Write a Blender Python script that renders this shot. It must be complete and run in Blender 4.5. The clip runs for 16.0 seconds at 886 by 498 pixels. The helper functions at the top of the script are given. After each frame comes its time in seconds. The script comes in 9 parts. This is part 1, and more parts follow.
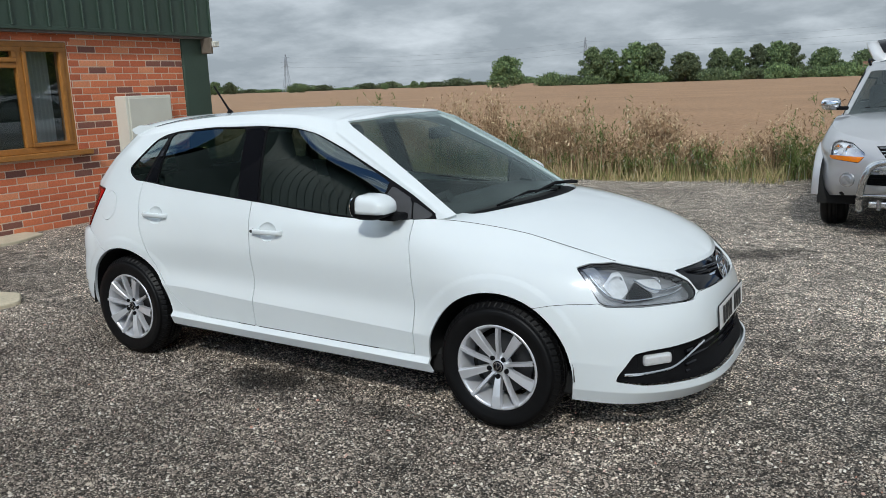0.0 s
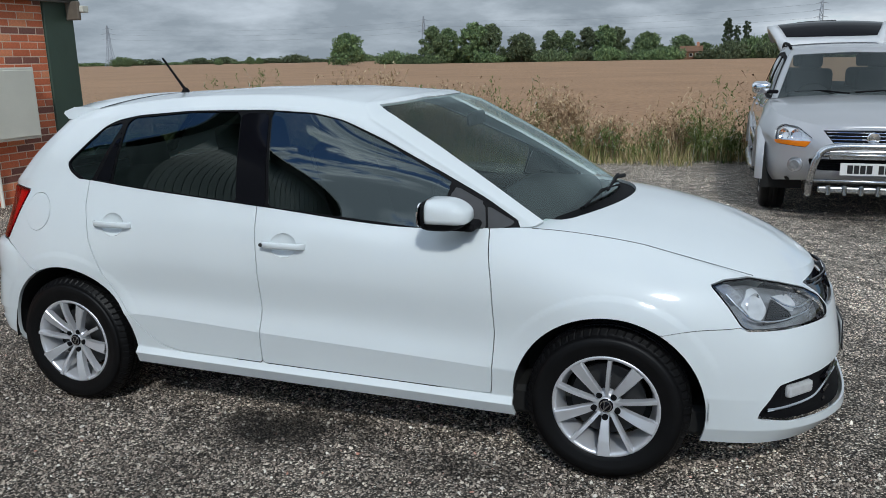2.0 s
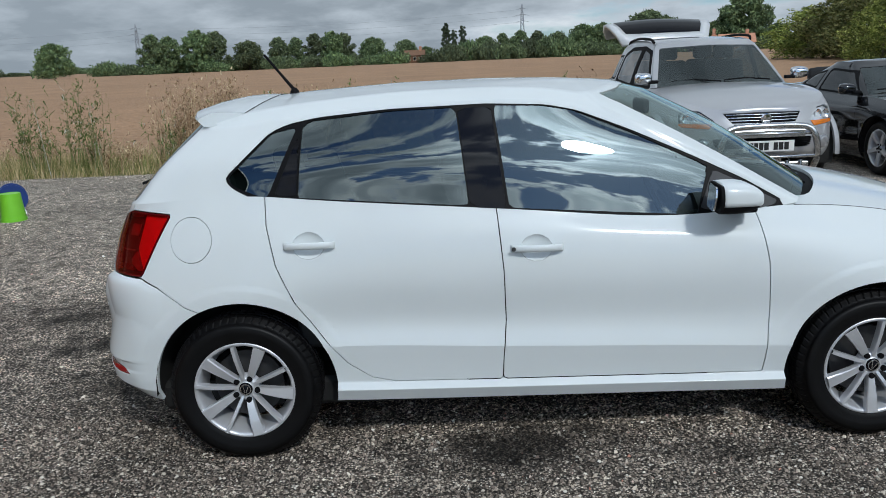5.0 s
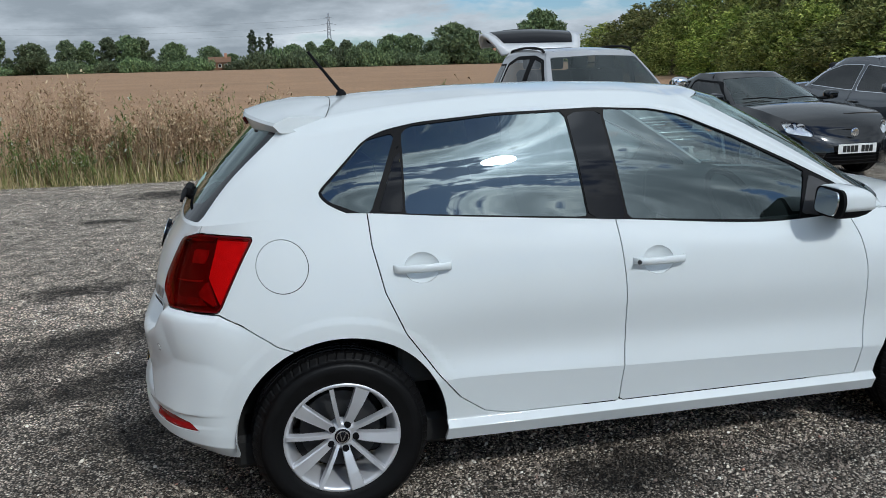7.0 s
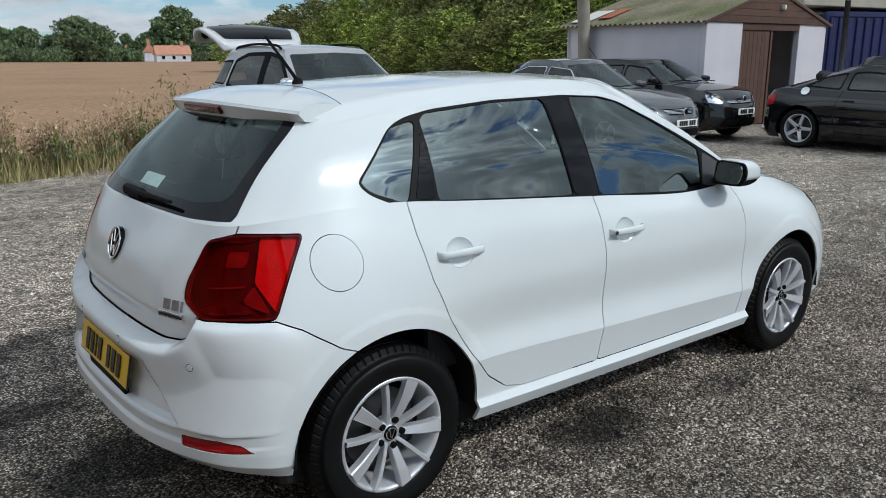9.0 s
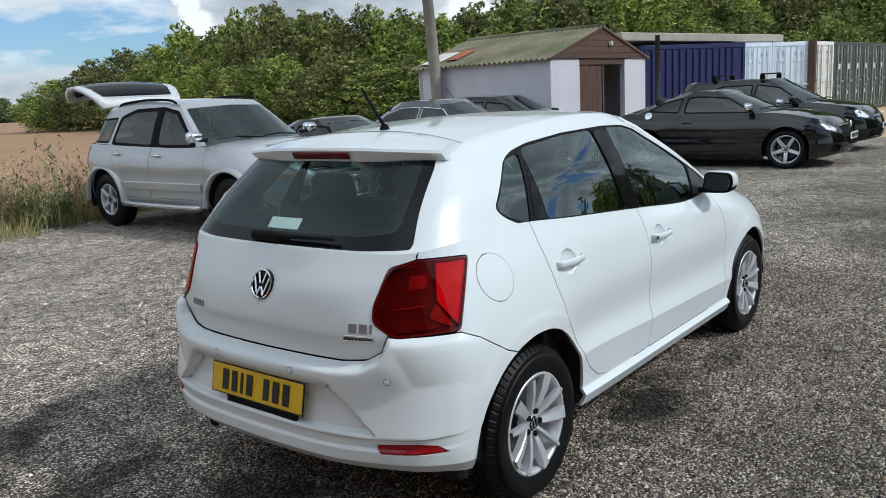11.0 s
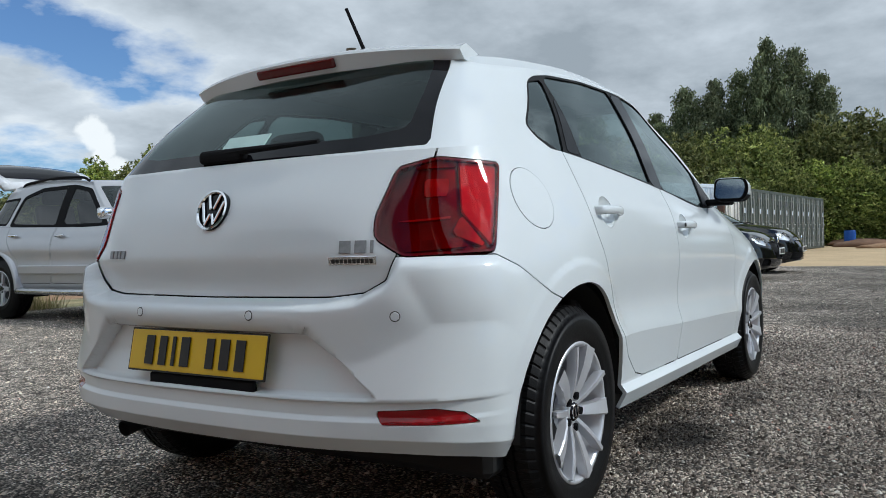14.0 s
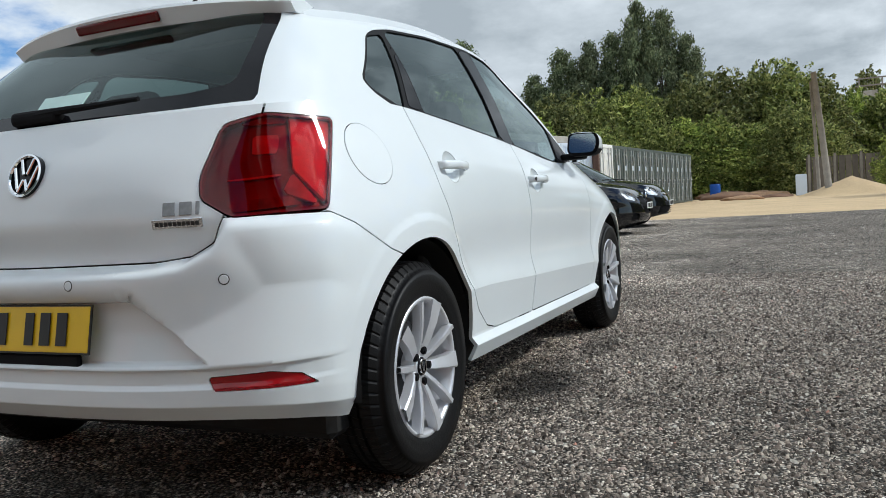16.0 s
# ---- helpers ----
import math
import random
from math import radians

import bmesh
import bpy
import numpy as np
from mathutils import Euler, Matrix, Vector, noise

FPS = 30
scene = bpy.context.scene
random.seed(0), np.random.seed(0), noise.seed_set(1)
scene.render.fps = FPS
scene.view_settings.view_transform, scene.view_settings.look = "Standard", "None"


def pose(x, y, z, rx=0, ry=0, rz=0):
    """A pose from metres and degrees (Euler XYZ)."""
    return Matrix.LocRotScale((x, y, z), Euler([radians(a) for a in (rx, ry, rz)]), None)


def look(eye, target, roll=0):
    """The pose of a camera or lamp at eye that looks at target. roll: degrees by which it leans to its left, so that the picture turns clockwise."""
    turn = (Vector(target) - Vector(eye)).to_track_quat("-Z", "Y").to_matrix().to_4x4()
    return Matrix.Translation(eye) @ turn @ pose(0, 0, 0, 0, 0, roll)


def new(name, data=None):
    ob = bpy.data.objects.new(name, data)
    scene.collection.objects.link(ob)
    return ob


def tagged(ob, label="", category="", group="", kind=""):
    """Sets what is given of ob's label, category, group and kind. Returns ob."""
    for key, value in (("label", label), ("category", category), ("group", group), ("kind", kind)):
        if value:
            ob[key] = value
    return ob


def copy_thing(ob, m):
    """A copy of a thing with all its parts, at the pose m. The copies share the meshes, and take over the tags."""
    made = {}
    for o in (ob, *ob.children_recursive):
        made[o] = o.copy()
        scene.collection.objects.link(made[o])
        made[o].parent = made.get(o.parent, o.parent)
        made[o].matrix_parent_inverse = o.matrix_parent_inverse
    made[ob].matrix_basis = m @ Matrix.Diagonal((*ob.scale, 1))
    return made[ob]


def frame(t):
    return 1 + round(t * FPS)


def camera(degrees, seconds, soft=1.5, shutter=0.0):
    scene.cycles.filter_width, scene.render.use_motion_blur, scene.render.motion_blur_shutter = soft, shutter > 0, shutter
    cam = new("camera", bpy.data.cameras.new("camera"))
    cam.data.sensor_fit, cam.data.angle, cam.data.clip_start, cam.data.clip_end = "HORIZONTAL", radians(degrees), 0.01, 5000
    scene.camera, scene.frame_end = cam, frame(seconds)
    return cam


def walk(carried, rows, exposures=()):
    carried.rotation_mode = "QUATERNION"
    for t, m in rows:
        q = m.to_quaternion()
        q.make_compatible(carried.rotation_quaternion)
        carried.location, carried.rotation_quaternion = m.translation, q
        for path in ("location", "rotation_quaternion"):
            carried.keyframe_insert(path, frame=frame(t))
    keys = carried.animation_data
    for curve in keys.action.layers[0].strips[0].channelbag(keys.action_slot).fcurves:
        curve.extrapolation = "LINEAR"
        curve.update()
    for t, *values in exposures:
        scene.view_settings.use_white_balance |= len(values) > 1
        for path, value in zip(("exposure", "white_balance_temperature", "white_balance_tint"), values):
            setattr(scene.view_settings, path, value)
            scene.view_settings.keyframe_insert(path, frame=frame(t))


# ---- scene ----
cam = camera(58.4, 16.0, soft=0.8)
PATH = [
    (0, (2.776, -3.802, 1.544), (1.767, -2.123, 1.139), -2.0),
    (0.5, (2.534, -3.677, 1.536), (1.586, -1.969, 1.106), -1.7),
    (1, (2.164, -3.686, 1.539), (1.307, -1.936, 1.09), -1.4),
    (1.5, (1.869, -3.631, 1.543), (1.114, -1.836, 1.085), -1.2),
    (2, (1.581, -3.553, 1.559), (0.933, -1.719, 1.092), -1.0),
    (2.5, (1.21, -3.637, 1.548), (0.656, -1.774, 1.076), -0.8),
    (3, (0.94, -3.716, 1.56), (0.475, -1.829, 1.087), -0.8),
    (3.5, (0.645, -3.701, 1.546), (0.282, -1.792, 1.073), -1.1),
    (4, (0.338, -3.712, 1.547), (0.085, -1.785, 1.075), -1.6),
    (4.2, (0.18, -3.723, 1.55), (-0.027, -1.791, 1.077), -1.9),
    (6.5, (-1.218, -3.484, 1.525), (-0.887, -1.566, 1.066), -1.7),
    (7, (-1.457, -3.296, 1.541), (-1.01, -1.402, 1.077), -1.4),
    (7.5, (-1.812, -3.208, 1.528), (-1.205, -1.361, 1.057), -1.0),
    (8, (-2.092, -3.091, 1.515), (-1.287, -1.324, 1.034), -0.6),
    (8.5, (-2.299, -2.93, 1.523), (-1.283, -1.276, 1.04), -0.4),
    (9, (-2.599, -2.784, 1.514), (-1.387, -1.266, 1.04), -0.2),
    (9.2, (-2.732, -2.728, 1.527), (-1.456, -1.261, 1.059), -0.3),
    (11.3, (-3.713, -2.225, 1.549), (-2.166, -1.013, 1.176), -3.4),
    (11.5, (-3.739, -2.145, 1.548), (-2.183, -0.941, 1.188), -3.5),
    (12, (-3.703, -1.938, 1.531), (-2.122, -0.753, 1.219), -3.4),
    (12.5, (-3.543, -1.719, 1.456), (-1.927, -0.565, 1.219), -2.4),
    (13, (-3.403, -1.63, 0.941), (-1.744, -0.517, 0.851), -0.2),
    (13.5, (-3.363, -1.66, 0.81), (-1.689, -0.566, 0.809), -0.5),
    (14, (-3.327, -1.678, 0.788), (-1.63, -0.619, 0.772), -1.5),
    (14.5, (-3.323, -1.7, 0.777), (-1.595, -0.694, 0.728), -2.4),
    (15, (-3.301, -1.732, 0.77), (-1.535, -0.797, 0.695), -3.0),
    (15.5, (-3.257, -1.764, 0.765), (-1.457, -0.898, 0.67), -3.3),
    (16, (-3.244, -1.78, 0.76), (-1.421, -0.967, 0.644), -3.5),
]
walk(cam, [(t, look(eye, target, roll)) for t, eye, target, roll in PATH], [(0.0, 0.15, 6400.0, 5.0), (2.0, -0.08, 6150.0, 5.0), (7.0, -0.02, 6150.0, 5.0), (9.0, 0.10, 6300.0, 5.0), (12.0, 0.33, 6230.0, 5.0), (13.5, 0.17, 6180.0, 5.0), (16.0, 0.46, 6380.0, 5.0)])
# ---------------------------------------------------------------- world, sun
SUN_AZ, SUN_EL = radians(-67.0), radians(41.0)   # direction towards the sun, taken from +x
world = bpy.data.worlds.new("sky_world")
scene.world = world
world.use_nodes = True
wn, wl = world.node_tree.nodes, world.node_tree.links
wn.clear()


out = wn.new("ShaderNodeOutputWorld")
bg = wn.new("ShaderNodeBackground")
bg.inputs["Strength"].default_value = 0.10
sky = wn.new("ShaderNodeTexSky")
sky.sky_type = "NISHITA"
sky.sun_disc = False
sky.sun_elevation = SUN_EL
sky.sun_rotation = math.pi / 2 - SUN_AZ
sky.air_density, sky.dust_density, sky.ozone_density = 1.0, 0.6, 1.6
coord = wn.new("ShaderNodeTexCoord")
# clouds lie on a plane overhead, so that they flatten towards the horizon
sep = wn.new("ShaderNodeSeparateXYZ")
wl.new(coord.outputs["Generated"], sep.inputs[0])
lift = wn.new("ShaderNodeMath"); lift.operation = "MAXIMUM"; lift.inputs[1].default_value = 0.0
wl.new(sep.outputs["Z"], lift.inputs[0])
lift2 = wn.new("ShaderNodeMath"); lift2.operation = "ADD"; lift2.inputs[1].default_value = 0.26
wl.new(lift.outputs[0], lift2.inputs[0])
flat = wn.new("ShaderNodeVectorMath"); flat.operation = "DIVIDE"
wl.new(coord.outputs["Generated"], flat.inputs[0])
comb = wn.new("ShaderNodeCombineXYZ")
for i in range(3):
    wl.new(lift2.outputs[0], comb.inputs[i])
wl.new(comb.outputs[0], flat.inputs[1])
shift = wn.new("ShaderNodeVectorMath"); shift.operation = "ADD"
shift.inputs[1].default_value = (3.1, 1.7, 0.4)
wl.new(flat.outputs[0], shift.inputs[0])


def cloud_noise(scale, detail, rough):
    k = wn.new("ShaderNodeTexNoise")
    k.inputs["Scale"].default_value, k.inputs["Detail"].default_value, k.inputs["Roughness"].default_value = scale, detail, rough
    wl.new(shift.outputs[0], k.inputs["Vector"])
    return k


cn = cloud_noise(1.25, 10.0, 0.56)
# the cover thickens towards the field (+y)
tilt = wn.new("ShaderNodeMath"); tilt.operation = "MULTIPLY_ADD"; tilt.inputs[1].default_value = 0.15
side_y = wn.new("ShaderNodeMath"); side_y.operation = "MAXIMUM"; side_y.inputs[1].default_value = -0.05
wl.new(sep.outputs["Y"], side_y.inputs[0])
wl.new(side_y.outputs[0], tilt.inputs[0])
wl.new(cn.outputs["Fac"], tilt.inputs[2])
# a broad break in the cloud low over the hedge
gap_dir = wn.new("ShaderNodeVectorMath"); gap_dir.operation = "DOT_PRODUCT"
gap_dir.inputs[1].default_value = (math.cos(radians(62)) * math.cos(radians(15)), math.sin(radians(62)) * math.cos(radians(15)), math.sin(radians(15)))
wl.new(coord.outputs["Generated"], gap_dir.inputs[0])
gap_in = wn.new("ShaderNodeMapRange")
gap_in.inputs["From Min"].default_value, gap_in.inputs["From Max"].default_value = 0.88, 1.0
gap_in.inputs["To Min"].default_value, gap_in.inputs["To Max"].default_value = 0.0, 0.15
wl.new(gap_dir.outputs["Value"], gap_in.inputs["Value"])
less = wn.new("ShaderNodeMath"); less.operation = "SUBTRACT"
wl.new(tilt.outputs[0], less.inputs[0]); wl.new(gap_in.outputs["Result"], less.inputs[1])
dotn = wn.new("ShaderNodeVectorMath"); dotn.operation = "DOT_PRODUCT"
dotn.inputs[1].default_value = (math.cos(SUN_AZ) * math.cos(SUN_EL), math.sin(SUN_AZ) * math.cos(SUN_EL), math.sin(SUN_EL))
wl.new(coord.outputs["Generated"], dotn.inputs[0])
veil = wn.new("ShaderNodeMapRange")
veil.inputs["From Min"].default_value, veil.inputs["From Max"].default_value = 0.80, 1.0
veil.inputs["To Min"].default_value, veil.inputs["To Max"].default_value = 0.0, 0.015
wl.new(dotn.outputs["Value"], veil.inputs["Value"])
high = wn.new("ShaderNodeMath"); high.operation = "MULTIPLY_ADD"; high.inputs[1].default_value = 0.06
wl.new(sep.outputs["Z"], high.inputs[0]); wl.new(less.outputs[0], high.inputs[2])
# towards the sun's side (-y) the cover breaks into streaks
cn3 = cloud_noise(4.2, 9.0, 0.60)
away = wn.new("ShaderNodeMath"); away.operation = "MULTIPLY"; away.inputs[1].default_value = -1.9
wl.new(sep.outputs["Y"], away.inputs[0])
away2 = wn.new("ShaderNodeMath"); away2.operation = "MAXIMUM"; away2.inputs[1].default_value = 0.0
wl.new(away.outputs[0], away2.inputs[0])
broken = wn.new("ShaderNodeMath"); broken.operation = "SUBTRACT"; broken.inputs[1].default_value = 0.51
wl.new(cn3.outputs["Fac"], broken.inputs[0])
streak = wn.new("ShaderNodeMath"); streak.operation = "MULTIPLY_ADD"
wl.new(broken.outputs[0], streak.inputs[0]); wl.new(away2.outputs[0], streak.inputs[1]); wl.new(high.outputs[0], streak.inputs[2])
less = streak
# long thin bands of cloud on that side
band_map = wn.new("ShaderNodeVectorMath"); band_map.operation = "MULTIPLY"
band_map.inputs[1].default_value = (1.3, 4.6, 1.0)
wl.new(shift.outputs[0], band_map.inputs[0])
cn4 = cloud_noise(1.9, 8.0, 0.58)
wl.new(band_map.outputs[0], cn4.inputs["Vector"])
band = wn.new("ShaderNodeMath"); band.operation = "SUBTRACT"; band.inputs[1].default_value = 0.525
wl.new(cn4.outputs["Fac"], band.inputs[0])
banded = wn.new("ShaderNodeMath"); banded.operation = "MULTIPLY_ADD"
wl.new(band.outputs[0], banded.inputs[0]); wl.new(away2.outputs[0], banded.inputs[1]); wl.new(less.outputs[0], banded.inputs[2])
less = banded


def cloud_bank(before, azimuth, elevation, inner, amount):
    """Thicker cloud round one direction of the sky."""
    k = wn.new("ShaderNodeVectorMath"); k.operation = "DOT_PRODUCT"
    k.inputs[1].default_value = (math.cos(radians(azimuth)) * math.cos(radians(elevation)), math.sin(radians(azimuth)) * math.cos(radians(elevation)), math.sin(radians(elevation)))
    wl.new(coord.outputs["Generated"], k.inputs[0])
    r = wn.new("ShaderNodeMapRange")
    r.inputs["From Min"].default_value, r.inputs["From Max"].default_value = inner, 1.0
    r.inputs["To Min"].default_value, r.inputs["To Max"].default_value = 0.0, amount
    wl.new(k.outputs["Value"], r.inputs["Value"])
    a = wn.new("ShaderNodeMath"); a.operation = "ADD"
    wl.new(before.outputs[0], a.inputs[0]); wl.new(r.outputs["Result"], a.inputs[1])
    return a


less = cloud_bank(less, 124.0, 12.0, 0.78, 0.15)
less = cloud_bank(less, 12.0, 22.0, 0.80, 0.20)
less = cloud_bank(less, -34.0, 32.0, 0.84, 0.14)
tilt = wn.new("ShaderNodeMath"); tilt.operation = "ADD"
wl.new(less.outputs[0], tilt.inputs[0]); wl.new(veil.outputs["Result"], tilt.inputs[1])
cover = wn.new("ShaderNodeMapRange")
cover.inputs["From Min"].default_value, cover.inputs["From Max"].default_value = 0.455, 0.535
wl.new(tilt.outputs[0], cover.inputs["Value"])
thick = wn.new("ShaderNodeMapRange")
thick.inputs["From Min"].default_value, thick.inputs["From Max"].default_value = 0.49, 0.72
thick.inputs["To Max"].default_value = 0.40
wl.new(tilt.outputs[0], thick.inputs["Value"])
cn2 = cloud_noise(2.6, 8.0, 0.58)
both = wn.new("ShaderNodeMath"); both.operation = "MULTIPLY_ADD"; both.inputs[1].default_value = 0.95
wl.new(cn2.outputs["Fac"], both.inputs[0])
wl.new(thick.outputs["Result"], both.inputs[2])
tone = wn.new("ShaderNodeValToRGB")
te = tone.color_ramp.elements
te[0].position, te[0].color = 0.26, (8.6, 8.8, 9.1, 1)
te[1].position, te[1].color = 0.96, (3.0, 3.35, 3.8, 1)
mid_tone = te.new(0.55)
mid_tone.color = (5.6, 6.0, 6.6, 1)
shade_band = wn.new("ShaderNodeMath"); shade_band.operation = "MULTIPLY"; shade_band.inputs[1].default_value = 1.5
wl.new(band.outputs[0], shade_band.inputs[0])
banded_tone = wn.new("ShaderNodeMath"); banded_tone.operation = "MULTIPLY_ADD"
wl.new(shade_band.outputs[0], banded_tone.inputs[0]); wl.new(away2.outputs[0], banded_tone.inputs[1]); wl.new(both.outputs[0], banded_tone.inputs[2])
wl.new(banded_tone.outputs[0], tone.inputs["Fac"])
# the veiled sun brightens the cloud round it
glow = wn.new("ShaderNodeMath"); glow.operation = "MAXIMUM"; glow.inputs[1].default_value = 0.0
wl.new(dotn.outputs["Value"], glow.inputs[0])
glow2 = wn.new("ShaderNodeMath"); glow2.operation = "POWER"; glow2.inputs[1].default_value = 55.0
wl.new(glow.outputs[0], glow2.inputs[0])
glow3 = wn.new("ShaderNodeMath"); glow3.operation = "MULTIPLY_ADD"; glow3.inputs[1].default_value = 7.0
wl.new(glow2.outputs[0], glow3.inputs[0])
wide_glow = wn.new("ShaderNodeMath"); wide_glow.operation = "POWER"; wide_glow.inputs[1].default_value = 10.0
wl.new(glow.outputs[0], wide_glow.inputs[0])
wide_gain = wn.new("ShaderNodeMath"); wide_gain.operation = "MULTIPLY_ADD"; wide_gain.inputs[1].default_value = 1.1; wide_gain.inputs[2].default_value = 1.0
wl.new(wide_glow.outputs[0], wide_gain.inputs[0])
wl.new(wide_gain.outputs[0], glow3.inputs[2])
# added brightness high on the -x side, to light the car's rear
rear_fill = wn.new("ShaderNodeMath"); rear_fill.operation = "MULTIPLY"
wl.new(sep.outputs["X"], rear_fill.inputs[0]); wl.new(sep.outputs["Z"], rear_fill.inputs[1])
rear_fill2 = wn.new("ShaderNodeMath"); rear_fill2.operation = "MULTIPLY"; rear_fill2.inputs[1].default_value = -1.8
wl.new(rear_fill.outputs[0], rear_fill2.inputs[0])
rear_fill3 = wn.new("ShaderNodeMath"); rear_fill3.operation = "MAXIMUM"; rear_fill3.inputs[1].default_value = 0.0
wl.new(rear_fill2.outputs[0], rear_fill3.inputs[0])
sum_glow = wn.new("ShaderNodeMath"); sum_glow.operation = "ADD"
wl.new(glow3.outputs[0], sum_glow.inputs[0]); wl.new(rear_fill3.outputs[0], sum_glow.inputs[1])
glow3 = sum_glow
bright = wn.new("ShaderNodeVectorMath"); bright.operation = "SCALE"
wl.new(tone.outputs["Color"], bright.inputs[0])
wl.new(glow3.outputs[0], bright.inputs["Scale"])
mixs = wn.new("ShaderNodeMix"); mixs.data_type = "RGBA"
wl.new(cover.outputs["Result"], mixs.inputs["Factor"])
clear = wn.new("ShaderNodeVectorMath"); clear.operation = "MULTIPLY"
clear.inputs[1].default_value = (0.60, 0.76, 1.0)
wl.new(sky.outputs["Color"], clear.inputs[0])
wl.new(clear.outputs[0], mixs.inputs["A"])
wl.new(bright.outputs[0], mixs.inputs["B"])
# heaped white clouds low over the hedge
puff_n = wn.new("ShaderNodeTexNoise")
puff_n.inputs["Scale"].default_value, puff_n.inputs["Detail"].default_value, puff_n.inputs["Roughness"].default_value = 46.0, 5.0, 0.55
wl.new(coord.outputs["Generated"], puff_n.inputs["Vector"])
nearest = None
for way, size in (((.5600, .8168, .1370), .0175), ((.5655, .8150, .1260), .0160), ((.5700, .8131, .1130), .0150), ((.5775, .8105, .0970), .0180), ((.5850, .8060, .0830), .0200), ((.8056, .5843, .0985), .0300), ((.8300, .5500, .0800), .0260)):
    gone = wn.new("ShaderNodeVectorMath"); gone.operation = "DISTANCE"
    gone.inputs[1].default_value = Vector(way).normalized()
    wl.new(coord.outputs["Generated"], gone.inputs[0])
    share = wn.new("ShaderNodeMath"); share.operation = "DIVIDE"; share.inputs[1].default_value = size
    wl.new(gone.outputs["Value"], share.inputs[0])
    if nearest is not None:
        least = wn.new("ShaderNodeMath"); least.operation = "MINIMUM"
        wl.new(nearest.outputs[0], least.inputs[0]); wl.new(share.outputs[0], least.inputs[1])
        share = least
    nearest = share
ragged = wn.new("ShaderNodeMath"); ragged.operation = "MULTIPLY_ADD"; ragged.inputs[1].default_value = 1.5
wl.new(puff_n.outputs["Fac"], ragged.inputs[0]); wl.new(nearest.outputs[0], ragged.inputs[2])
puff = wn.new("ShaderNodeMapRange"); puff.interpolation_type = "SMOOTHSTEP"
puff.inputs["From Min"].default_value, puff.inputs["From Max"].default_value = 1.35, 1.90
puff.inputs["To Min"].default_value, puff.inputs["To Max"].default_value = 0.92, 0.0
wl.new(ragged.outputs[0], puff.inputs["Value"])
heaped = wn.new("ShaderNodeMix"); heaped.data_type = "RGBA"
wl.new(puff.outputs["Result"], heaped.inputs["Factor"])
wl.new(mixs.outputs["Result"], heaped.inputs["A"])
heaped.inputs["B"].default_value = (8.3, 8.4, 8.6, 1)
wl.new(heaped.outputs["Result"], bg.inputs["Color"])
wl.new(bg.outputs[0], out.inputs[0])

sun = bpy.data.lights.new("sun", "SUN")
sun.energy, sun.angle, sun.color = 1.7, radians(4.0), (1.0, 0.965, 0.92)
sun_ob = new("sun", sun)
sun_ob.matrix_world = look((30 * math.cos(SUN_AZ) * math.cos(SUN_EL), 30 * math.sin(SUN_AZ) * math.cos(SUN_EL), 30 * math.sin(SUN_EL)), (0, 0, 0))

# ---------------------------------------------------------------- materials


